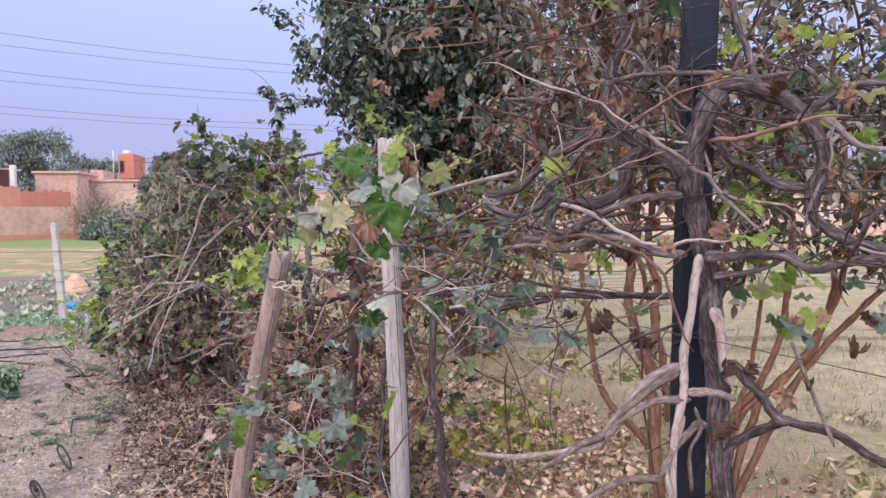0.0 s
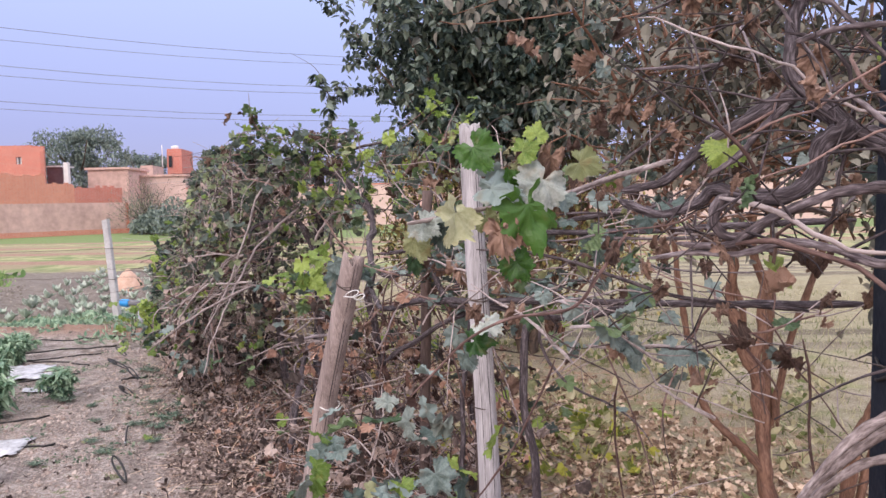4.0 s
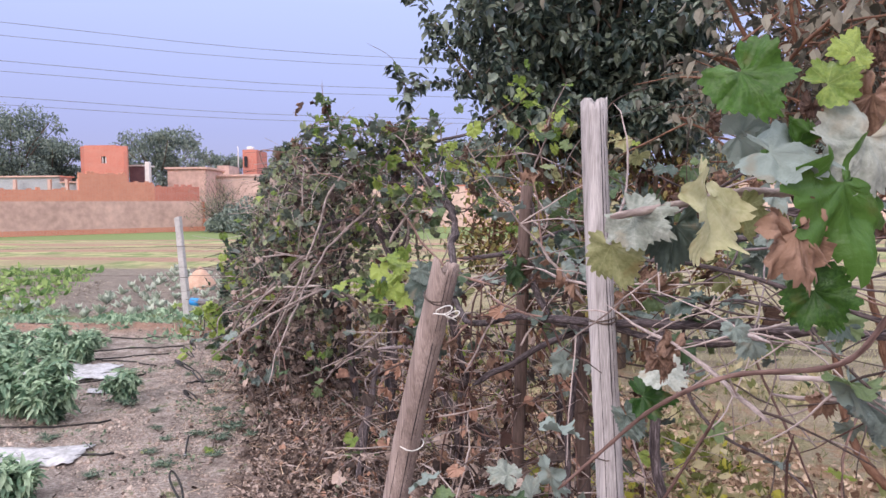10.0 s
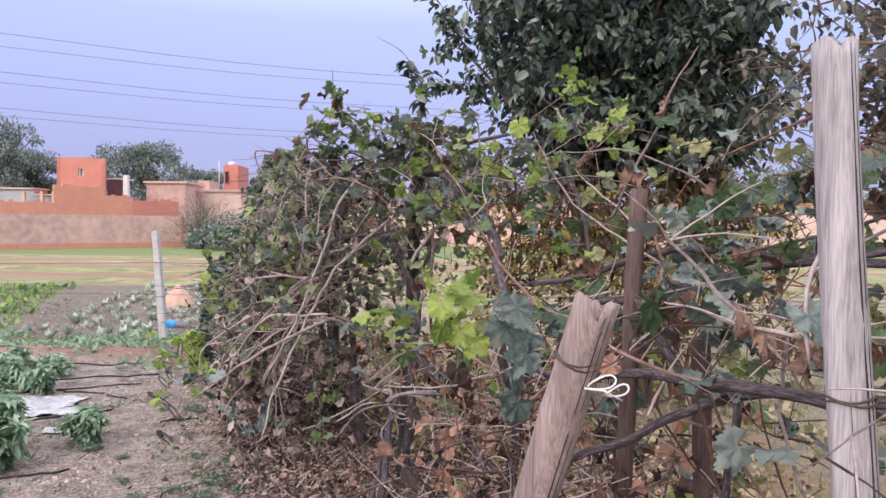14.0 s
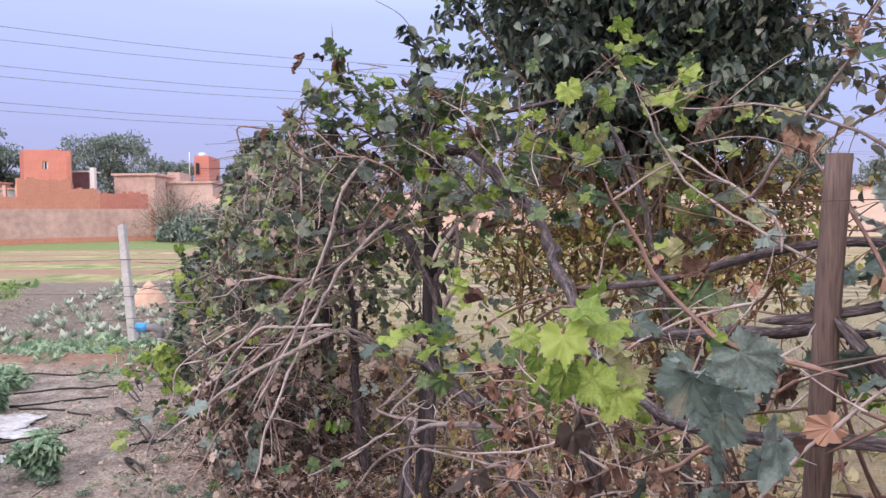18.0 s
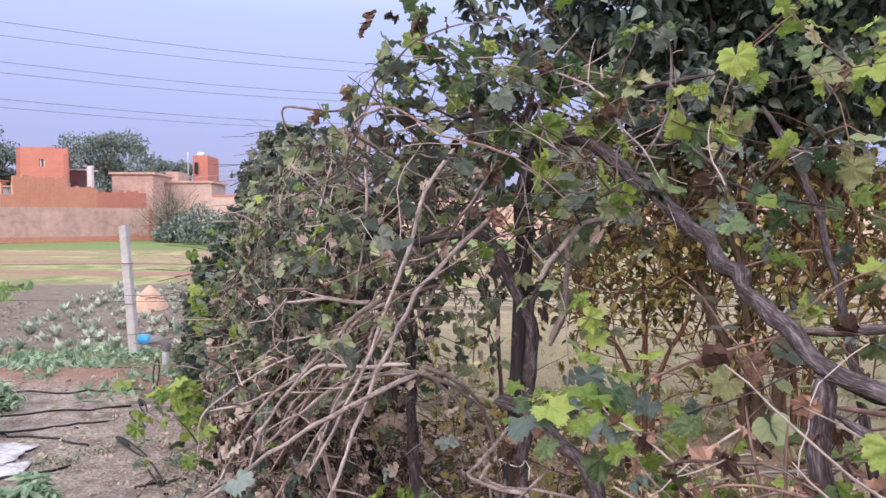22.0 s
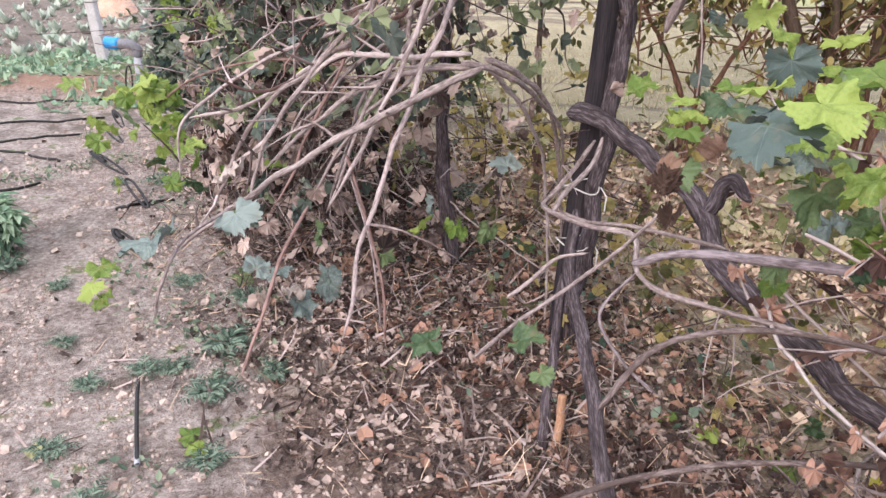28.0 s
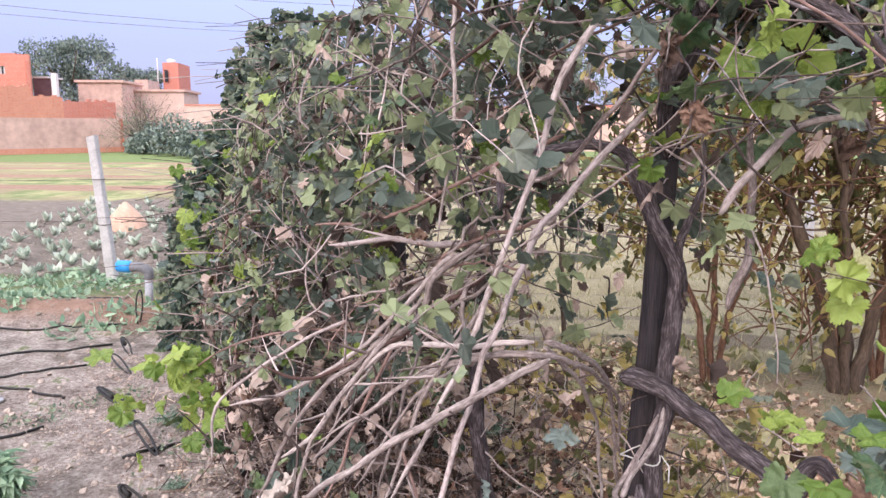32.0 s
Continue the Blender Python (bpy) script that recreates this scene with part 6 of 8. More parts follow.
    for k, (pts, rr) in enumerate((
            ([(-1.80, 5.58, 1.07), (-1.73, 5.68, 0.98), (-1.66, 5.82, 0.86), (-1.60, 5.98, 0.66), (-1.56, 6.10, 0.3), (-1.55, 6.12, 0.02)], 0.0065),
            ([(-1.94, 5.85, 1.26), (-2.06, 5.80, 1.28), (-2.17, 5.80, 1.29), (-2.35, 5.78, 1.28)], 0.010),
            ([(-1.94, 5.66, 1.22), (-2.07, 5.62, 1.14), (-2.15, 5.60, 1.08), (-2.35, 5.56, 0.99), (-2.47, 5.55, 1.02)], 0.006),
            ([(-2.08, 5.50, 1.20), (-2.26, 5.46, 0.99), (-2.34, 5.44, 0.85), (-2.37, 5.40, 0.70)], 0.006),
            ([(-2.08, 5.80, 1.19), (-2.19, 5.77, 1.12), (-2.41, 5.75, 1.03), (-2.63, 5.72, 0.87), (-2.66, 5.70, 0.70)], 0.0055),
            ([(-1.73, 5.92, 1.56), (-1.91, 5.90, 1.48), (-2.19, 5.90, 1.34), (-2.41, 5.90, 1.31)], 0.007),
            ([(-2.02, 5.75, 1.90), (-2.02, 5.70, 1.71), (-2.02, 5.70, 1.55), (-2.06, 5.70, 1.30)], 0.006))):
        shoot(v, spline(pts, 8), rr, rr * 0.6, (CANE_PALE, CANE, CANE_RED)[k % 3], twigs=tw, r=r, twig_n=3, twig_len=0.16, sides=7)
    # hanging canes at the head
    heads = [(-1.44, 5.7, 1.9), (-1.2, 5.75, 1.95), (-0.95, 5.6, 1.85), (-1.7, 5.9, 1.95), (-1.0, 5.5, 1.7), (-1.3, 5.8, 2.05)]
    for k in range(46):
        h = Vector(heads[k % 6]) + Vector((r.gauss(0, 0.1), r.gauss(0, 0.1), r.gauss(0, 0.06)))
        d = ROW_OUT * r.gauss(0.35, 0.6) + ROW_DIR * r.gauss(0.1, 0.8) + UP * r.gauss(0.25, 0.5)
        q = cane_path(h, d, r.uniform(0.25, 0.75), r, 0.7, 1.0, 0.045, held=True)
        rr = r.uniform(0.003, 0.0075)
        shoot(v, q, rr, rr * 0.5, (CANE_DARK, CANE_RED, CANE_DARK, CANE)[k % 4], twigs=tw, r=r, twig_n=3, twig_len=0.25, sides=6, rough=0.25)
        for _ in range(4):
            if r.random() < 0.75:
                hang_leaf(v, q[r.randrange(2, len(q))], r.uniform(0.06, 0.12), pick(r, (("green", 4), ("lime", 2.2), ("grey", 2.5), ("dry", 1))), r)
    part("twig_tangle", tw, TWIGS, v)["kind"] = "stuff"
    # leaves and shoots close to the path's end
    for p, s, kind, roll, i in (
            ((-2.271, 5.059, 0.855), 0.10, "grey", 60, 1), ((-2.370, 4.903, 0.857), 0.11, "grey", 100, 4), ((-2.493, 4.935, 0.786), 0.06, "lime", 20, 2), ((-2.457, 4.868, 0.753), 0.055, "lime", -40, 3), ((-2.489, 4.896, 0.767), 0.06, "lime", 10, 5),
            ((-2.331, 5.234, 0.890), 0.08, "pale", 0, 1), ((-1.324, 5.108, 1.081), 0.11, "grey", 170, 0), ((-1.184, 5.181, 1.148), 0.09, "lime", 120, 2), ((-1.470, 4.560, 1.185), 0.115, "grey", 100, 5), ((-1.425, 4.545, 1.215), 0.090, "lime", 60, 0), ((-1.350, 4.560, 1.235), 0.100, "lime", 140, 2), ((-1.290, 4.62, 1.235), 0.095, "green", 80, 3), ((-1.475, 4.95, 1.130), 0.060, "lime", 170, 1), ((-1.500, 5.20, 1.095), 0.070, "lime", 130, 4), ((-1.330, 4.75, 1.14), 0.09, "lime", 30, 5), ((-1.250, 4.72, 1.08), 0.085, "lime", -20, 1), ((-1.394, 5.253, 1.033), 0.085, "lime", 150, 3),
            ((-1.873, 4.924, 0.672), 0.085, "green", 0, 2), ((-1.706, 4.939, 0.671), 0.08, "green", 150, 4), ((-1.665, 4.900, 0.628), 0.05, "green", 60, 1), ((-1.085, 5.296, 1.181), 0.09, "lime", 200, 0), ((-1.139, 5.074, 1.153), 0.10, "green", 140, 3), ((-1.188, 5.212, 0.944), 0.08, "yellow", 160, 1)):
        face_leaf(v, Vector(p), s, kind, roll, i, (-0.2 + 0.3 * math.sin(roll), -0.22 + 0.2 * math.cos(roll), 1.0))
    sh([(-2.187, 5.297, 0.786), (-2.207, 5.119, 0.734), (-2.215, 4.984, 0.658), (-2.218, 4.860, 0.610)], 0.004, 0.003, CANE_RED, "cane", 0.1, 6)
    sh([(-2.294, 5.111, 0.848), (-2.331, 4.950, 0.841), (-2.352, 4.874, 0.780), (-2.384, 4.899, 0.698)], 0.0035, 0.0025, CANE, "cane", 0.1, 6)
    sh([(-2.112, 5.417, 0.829), (-2.041, 5.267, 0.718), (-2.000, 5.151, 0.553)], 0.003, 0.002, CANE, "cane", 0.1, 6)
    for c, n, kinds, sp in (((-2.87, 6.00, 0.80), 24, ("lime", "lime", "lime"), 0.08), ((-1.22, 5.12, 1.02), 16, ("lime", "green", "grey"), 0.09), ((-1.08, 4.95, 1.0), 12, ("lime", "grey", "green"), 0.09), ((-1.40, 4.80, 1.16), 6, ("lime", "lime", "green"), 0.05),
                            ((-1.28, 5.3, 1.3), 5, ("lime", "lime", "yellow"), 0.06), ((-1.25, 4.85, 0.35), 7, ("green", "lime", "lime"), 0.12),
                            ((-0.9, 5.15, 0.75), 14, ("lime", "lime", "green"), 0.16), ((-3.0, 6.45, 0.5), 10, ("lime", "lime", "green"), 0.09), ((-2.3, 5.25, 0.55), 5, ("grey", "grey", "pale"), 0.08), ((-1.9, 5.6, 0.75), 6, ("lime", "green", "grey"), 0.12),
                            ((-1.6, 5.6, 2.15), 14, ("green", "lime", "green"), 0.13), ((-1.9, 5.75, 2.15), 12, ("green", "green", "lime"), 0.10), ((-1.83, 5.64, 2.32), 9, ("green", "dry", "green"), 0.06), ((-1.78, 5.68, 2.15), 12, ("green", "green", "grey"), 0.09), ((-2.2, 5.85, 2.02), 3, ("dry", "dry", "green"), 0.04), ((-0.43, 5.67, 2.36), 14, ("lime", "lime", "green"), 0.09), ((-0.35, 5.67, 2.16), 12, ("lime", "green", "lime"), 0.12), ((-1.1, 5.75, 2.2), 10, ("lime", "green", "green"), 0.12)):
        for k in range(n):
            hang_leaf(v, Vector(c) + Vector((r.gauss(0, sp), r.gauss(0, sp), r.gauss(0, sp))), r.uniform(0.06, 0.105), kinds[k % 3], r)
    return v


def leafy_vine():
    """A leafy curtain of shoots on the far side of the thick arm."""
    r = random.Random(353)
    v = thing("grape_vine", "leafy grape vine shoots hanging behind the thick arm", "grape vine", "grape vines")
    q = spline([(-0.3, 5.55, -0.05), (-0.32, 5.5, 0.6), (-0.4, 5.55, 1.2), (-0.5, 5.65, 1.7), (-0.6, 5.8, 2.0)], 8)
    shoot(v, q, 0.02, 0.010, BARK, "trunk", sides=9, rough=0.4)
    rest = Geo()
    curtain = [(Vector(c), 0.25) for c in ((-0.95, 6.0, 2.05), (-0.7, 5.9, 1.9), (-0.5, 5.8, 2.1), (-0.55, 5.6, 1.6), (-0.3, 5.6, 1.9), (-0.2, 5.4, 1.5), (-0.35, 5.3, 1.15), (-0.55, 5.3, 0.9), (-0.1, 5.0, 1.2), (-0.35, 5.0, 0.7), (-0.6, 5.4, 1.3))]
    for k in range(66):
        c, sp = curtain[k % 11]
        q = cane_path(c + Vector((r.gauss(0, sp), r.gauss(0, sp), r.gauss(0, sp * 0.6))), (r.gauss(0, 1), r.gauss(0, 1), r.gauss(-0.3, 0.5)), r.uniform(0.3, 0.7), r, 0.8, 0.5, 0.06)
        shoot(v, q, 0.0035, 0.002, CANE_RED, sides=5)
        for _ in range(4):
            if k >= 48:
                rest.add(GRAPE[r.randrange(6)], turned(q[r.randrange(len(q))] + Vector((r.gauss(0, 0.03), r.gauss(0, 0.03), 0)), r.uniform(0.07, 0.115), r))
                continue
            hang_leaf(v, q[r.randrange(len(q))] + Vector((r.gauss(0, 0.03), r.gauss(0, 0.03), 0)), r.uniform(0.07, 0.125), pick(r, (("green", 2.4), ("grey", 3), ("lime", 5), ("olive", 2), ("yellow", 0.7), ("dry", 0.6))), r)
    part("foliage", rest, MIX_LEAF, v, smooth=False)["kind"] = "stuff"
    return v


def heap_vine():
    """Tangled vines between the dark post and the end of the row."""
    r = random.Random(404)
    v = thing("grape_vine", "tangled heap of grape canes with sparse green leaves by the path", "grape vine", "grape vines")
    centres = [(on_row(s, o, z), 0.22) for s, o, z in ((4.8, 0.1, 1.8), (5.2, 0.25, 1.6), (5.6, 0.1, 1.75), (5.6, 0.4, 1.3), (6.1, 0.3, 1.5), (6.5, 0.1, 1.7), (6.6, 0.5, 1.1), (7.0, 0.3, 1.4), (5.4, 0.45, 1.0), (6.2, 0.6, 0.7), (6.9, 0.6, 0.8))]
    for s in (5.5, 6.6, 7.6):
        q = spline([on_row(s, -0.05, -0.05), on_row(s + 0.05, 0.0, 0.6), on_row(s - 0.05, 0.05, 1.1), on_row(s + 0.1, 0.1, 1.5), on_row(s + 0.4, 0.2, 1.75)], 8)
        shoot(v, q, 0.03, 0.014, BARK, "trunk", sides=8, rough=0.4)
    tbl = (("green", 3), ("lime", 4), ("grey", 2.5), ("dry", 1.5))
    vine_fill(v, centres, 430, 2100, r, 1.0, tbl, (0.0017, 0.0036), 0.45, 0.5, (0.045, 0.09), 190, (0.3, 0.85))
    dead = Geo()
    for _ in range(800):
        c, sp = centres[r.randrange(len(centres))]
        p = c + Vector((r.gauss(0, 0.3), r.gauss(0, 0.3), r.gauss(-0.15, 0.35)))
        dead.add(DRY[r.randrange(4)], turned(keep_in(p), r.uniform(0.04, 0.08), r))
    part("dead_foliage", dead, LITTER, v, smooth=False)["kind"] = "stuff"
    tw = Geo()
    for k in range(40):
        c, sp = centres[r.randrange(len(centres))]
        q = cane_path(c + Vector((r.gauss(0, 0.15), r.gauss(0, 0.15), r.gauss(0.1, 0.1))), ROW_OUT * r.uniform(0.3, 1.2) + ROW_DIR * r.gauss(0, 0.6) + UP * r.gauss(0.3, 0.4), r.uniform(0.7, 1.5), r, 0.75, 0.6, 0.07, held=True)
        rr = r.uniform(0.0028, 0.006)
        shoot(v, q, rr, rr * 0.45, (CANE_DARK, CANE_RED, CANE, CANE_DARK)[k % 4], twigs=tw, r=r, twig_n=5, twig_len=0.22, sides=5)
    part("twig_tangle", tw, TWIGS, v)["kind"] = "stuff"
    # low brush of prunings at the foot of the row
    low = [(on_row(s, o, z), 0.2) for s, o, z in ((2.6, -0.1, 0.3), (3.0, 0.0, 0.3), (5.9, 0.1, 0.35), (6.0, 0.4, 0.4), (6.2, 0.5, 0.4), (6.4, 0.5, 0.4), (7.0, 0.5, 0.4), (7.6, 0.4, 0.5))]
    w = thing("brush_heap", "low heap of dry prunings and dead leaves under the vines", "brush")
    vine_fill(w, low, 420, 900, r, 1.0, (("dry", 5), ("grey", 3), ("green", 1), ("pale", 1)), (0.0018, 0.0045), 0.5, 0.1, (0.05, 0.1), 110, (0.4, 1.1), blades=LITTER)
    back = [(on_row(s, o, z), 0.17) for s, o, z in ((4.5, -0.75, 0.25), (5.0, -0.6, 0.35), (5.4, -0.45, 0.4), (5.8, -0.55, 0.45), (6.3, -0.4, 0.5), (6.8, -0.5, 0.5), (7.3, -0.3, 0.6))]
    mid = [(on_row(s, o, z), 0.16) for s, o, z in ((4.5, -0.1, 1.65), (4.9, -0.15, 1.45), (5.3, -0.2, 1.3), (5.3, -0.1, 1.7), (5.8, -0.2, 1.45), (6.2, -0.2, 1.2))]
    vine_fill(v, mid, 130, 420, r, 1.0, tbl, (0.0017, 0.0036), 0.5, 0.1, (0.045, 0.085), 30, (0.25, 0.7))
    bush = thing("undergrowth", "knee-high undergrowth of thin shoots and yellow-green leaves behind the post", "shrub")
    vine_fill(bush, back, 240, 800, r, 1.0, (("lime", 2), ("olive", 3), ("dry", 3), ("yellow", 1)), (0.0016, 0.0034), 0.5, 0.0, (0.035, 0.07), 60, (0.25, 0.6), blades=TREE_LEAF_C)
    tangle = thing("brush_heap", "knee-high tangle of dry grape canes and withered leaves", "brush")
    near = [(Vector(c), 0.2) for c in ((-1.0, 4.7, 0.6), (-0.8, 4.3, 0.7), (-1.05, 5.15, 0.7), (-0.6, 3.95, 0.75), (-1.05, 4.75, 0.95), (-0.8, 4.5, 1.0), (-0.5, 4.6, 0.6), (-0.45, 3.8, 0.9), (-0.75, 3.9, 0.4))]
    tg, dl = Geo(), Geo()
    for k in range(180):
        c, sp = near[k % 9]
        q = cane_path(c + Vector((r.gauss(0, sp), r.gauss(0, sp), r.gauss(0, sp * 0.7))), (r.gauss(0, 1), r.gauss(0, 1), r.gauss(0.1, 0.5)), r.uniform(0.3, 0.9), r, 0.5, 0.8, 0.05)
        cut = next((i for i, p in enumerate(q) if p.x < -1.25), len(q))
        if cut < 4:
            continue
        q = q[:cut]
        if k < 60:
            shoot(tangle, q, 0.0045, 0.0025, (CANE, CANE_RED, CANE_PALE)[k % 3], sides=5)
        else:
            tg.tube(q, taper(len(q), r.uniform(0.002, 0.004), 0.0014), 4, cap=False)
        for _ in range(3):
            dl.add(DRY[r.randrange(4)], turned(q[r.randrange(len(q))], r.uniform(0.035, 0.075), r))
    part("twig_tangle", tg, TWIGS, tangle)["kind"] = "stuff"
    part("dead_foliage", dl, LITTER_RED, tangle, smooth=False)["kind"] = "stuff"
    return v


def far_vine():
    r = random.Random(505)
    v = thing("grape_vine", "dense dark green grape vine bush at the end of the row", "grape vine", "grape vines")
    q = spline([on_row(8.8, 0.05, -0.05), on_row(8.8, 0, 0.8), on_row(8.9, 0.05, 1.4), on_row(9.2, 0.2, 2.0)], 8)
    shoot(v, q, 0.04, 0.02, BARK, "trunk", sides=8, rough=0.4)
    centres = [(on_row(s, o, z), 0.3) for s, o, z in ((8.0, 0.1, 1.5), (8.4, 0.1, 1.9), (8.9, 0.1, 2.1), (9.3, 0.15, 1.9), (8.6, 0.35, 1.3), (9.2, 0.5, 1.1), (8.9, 0.75, 0.7), (8.2, 0.75, 0.6), (9.4, 0.6, 0.9))]
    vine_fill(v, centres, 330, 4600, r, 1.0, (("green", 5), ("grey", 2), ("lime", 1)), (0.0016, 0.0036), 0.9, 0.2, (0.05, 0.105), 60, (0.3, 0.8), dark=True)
    bright = [(on_row(s, o, z), 0.13) for s, o, z in ((7.9, 0.75, 0.95), (8.0, 0.6, 1.25), (7.6, 0.75, 0.8))]
    bright += [(Vector(c), 0.16) for c in ((-3.27, 7.71, 0.94), (-3.23, 8.13, 1.22))]
    for k in range(130):
        c, sp = bright[k % 5]
        p = c + Vector((r.gauss(0, sp), r.gauss(0, sp), r.gauss(0, sp * 1.2)))
        hang_leaf(v, p, r.uniform(0.06, 0.11), ("lime", "green", "lime", "grey")[k % 4], r)
    return v



def sapling():
    """A slim young tree that stands up through the vines."""
    r = random.Random(77)
    t = thing("sapling", "slim sapling with dark green leaves rising through the vines", "sapling")
    b = Vector((-1.61, 7.51, 2.60))
    q = spline([(b.x + 0.1, b.y, -0.05), (b.x + 0.05, b.y, 1.0), (b.x, b.y, 1.9), (b.x - 0.05, b.y, b.z + 0.1)], 8)
    shoot(t, q, 0.014, 0.005, OLD_BARK, "stem", sides=6)
    lf, tw = Geo(), Geo()
    for k in range(16):
        w = cane_path(q[r.randrange(14, len(q))], (r.gauss(0, 1), r.gauss(0, 1), 0.7), r.uniform(0.15, 0.4), r, 0.1, 0.3, 0.05)
        tw.tube(w, taper(len(w), 0.004, 0.002), 4)
        for _ in range(14):
            lf.add(OVAL[r.randrange(3)], turned(w[r.randrange(len(w))], r.uniform(0.08, 0.13), r, 60))
    part("twig_tangle", tw, OLD_BARK, t)["kind"] = "stuff"
    part("crown", lf, TREE_LEAF, t, smooth=False)["kind"] = "stuff"
    g = Geo()
    w = spline([q[-1], q[-1] + Vector((-0.12, 0, 0.25)), q[-1] + Vector((-0.35, 0, 0.4))], 6)
    g.tube(w, taper(len(w), 0.004, 0.0015), 5)
    part("bare_tip", g, OLD_BARK, t)


sapling()
vine_at_steel_post()
vine_by_bamboo()
main_vine()
leafy_vine()
heap_vine()
far_vine()

# ---------------------------------------------------------------- orchard trees


def orchard_tree(base, stems, crown, n_leaf, seed, label, bark, leafmat, leaf=(0.07, 0.13), limbs=26, dense=1.0, bent=()):
    r = random.Random(seed)
    t = thing("guava_tree", label, "tree", "orchard trees")
    base = Vector(base)
    ends = []
    cc, cr = Vector(crown[0]), Vector(crown[1])
    for dx, dy, top, rad in stems:
        p1 = base + Vector((dx * 0.3, dy * 0.3, 0.5))
        p2 = base + Vector((dx, dy, top * 0.55))
        p3 = Vector((base.x + dx * 1.4 + r.gauss(0, 0.1), base.y + dy * 1.4 + r.gauss(0, 0.1), top))
        q = spline([base + Vector((dx * 0.1, dy * 0.1, -0.05)), p1, p2, p3], 7)
        shoot(t, q, rad, rad * 0.45, bark, "trunk", sides=8, rough=0.15)
        for p in q[13:]:
            ends.append((p, rad * 0.4))
    for pts, rad in bent:
        q = spline(pts, 7)
        shoot(t, q, rad, rad * 0.55, bark, "trunk", sides=9, rough=0.15)
        for p in q[-6:]:
            ends.append((p, rad * 0.4))
    tw, spots = Geo(), []
    for k in range(limbs):
        p, rad = ends[r.randrange(len(ends))]
        goal = cc + Vector((r.uniform(-1, 1) * cr.x, r.uniform(-1, 1) * cr.y, r.uniform(-1, 1) * cr.z)) * 0.85
        d = goal - p
        q = spline([p, p.lerp(goal, 0.5) + Vector((r.gauss(0, 0.1), r.gauss(0, 0.1), 0.12)), goal], 7)
        shoot(t, q, min(0.02, rad), 0.006, bark, "limb", sides=6)
        spots += q[5:]
        for _ in range(7):
            s = q[r.randrange(4, len(q))]
            w = cane_path(s, (r.gauss(0, 1), r.gauss(0, 1), r.gauss(0.5, 0.6)), r.uniform(0.3, 0.75), r, 0.2, 0.4, 0.06)
            tw.tube(w, taper(len(w), 0.005, 0.002), 4, cap=False)
            spots += w[2:]
    part("twig_tangle", tw, bark, t)["kind"] = "stuff"
    spots = [p for p in spots if p.z > crown[0][2] - crown[1][2] + 0.1]
    lf = Geo()
    for _ in range(n_leaf):
        p = spots[r.randrange(len(spots))] + Vector((r.gauss(0, 0.05), r.gauss(0, 0.05), r.gauss(0, 0.05))) * dense
        lf.add(OVAL[r.randrange(3)], turned(p, r.uniform(*leaf), r, 70))
    part("crown", lf, leafmat, t, smooth=False)["kind"] = "stuff"
    return t


orchard_tree((0.25, 8.3, 0), ((-0.6, -0.1, 2.9, 0.045), (-0.1, 0.2, 3.4, 0.05), (0.35, -0.1, 3.0, 0.04), (0.6, 0.3, 2.6, 0.035), (-0.25, -0.3, 2.3, 0.03)), ((-0.16, 8.3, 3.4), (1.85, 1.3, 1.5)), 26000, 61, "tall multi-stemmed orchard tree with dense dark green oval leaves", OLD_BARK, TREE_LEAF, (0.07, 0.12), limbs=60)
orchard_tree((0.55, 8.5, 0), ((-0.4, 0, 2.2, 0.022), (0.0, 0.1, 2.5, 0.025), (0.35, -0.1, 2.2, 0.022), (0.6, 0.1, 2.0, 0.02)), ((0.62, 8.4, 1.1), (1.15, 0.6, 1.15)), 2500, 65, "bushy multi-stemmed orchard tree with yellowing leaves down to the ground", GUAVA_BARK, TREE_LEAF_C, (0.055, 0.09), limbs=60)
orchard_tree((-0.5, 8.5, 0), ((-0.4, 0, 1.9, 0.02), (0.0, 0.1, 2.2, 0.022), (0.35, -0.1, 2.0, 0.02)), ((-0.5, 8.4, 1.3), (0.75, 0.5, 1.05)), 3000, 66, "bushy young orchard tree with small browning leaves down to the ground", GUAVA_BARK, TREE_LEAF_C, (0.05, 0.085), limbs=44)
orchard_tree((1.15, 3.93, 0), (), ((0.9, 3.9, 2.3), (1.0, 0.8, 1.05)), 3600, 62, "multi-stemmed orchard tree with smooth orange-brown bark and browning leaves", GUAVA_BARK, TREE_LEAF_B, (0.045, 0.07), limbs=30, bent=(([(1.153, 3.929, 0.002), (1.146, 3.970, 0.335), (1.149, 4.008, 0.605), (1.132, 4.041, 0.785), (1.159, 4.074, 0.936), (1.186, 4.109, 1.151), (1.157, 4.149, 1.465), (1.198, 4.199, 2.004), (1.272, 4.253, 2.613)], 0.03), ([(1.168, 3.929, 0.002), (1.146, 3.969, 0.305), (1.131, 4.011, 0.667), (1.070, 4.046, 0.878), (1.040, 4.078, 1.030), (1.029, 4.112, 1.215), (1.078, 4.151, 1.528), (1.023, 4.200, 2.037), (0.952, 4.253, 2.615)], 0.032), ([(1.139, 3.943, 0.298), (1.057, 3.982, 0.410), (0.958, 4.019, 0.494), (0.857, 4.060, 0.657), (0.834, 4.105, 0.901), (0.779, 4.156, 1.276), (0.724, 4.217, 1.849)], 0.022)))
orchard_tree((1.75, 5.6, 0), ((-0.3, 0, 2.6, 0.03), (0.1, 0.1, 3.0, 0.035), (0.4, -0.1, 2.7, 0.03)), ((1.4, 5.8, 2.7), (1.3, 1.0, 1.0)), 4600, 63, "multi-stemmed orchard tree with brownish green leaves", GUAVA_BARK, TREE_LEAF_B, (0.05, 0.08), limbs=36)
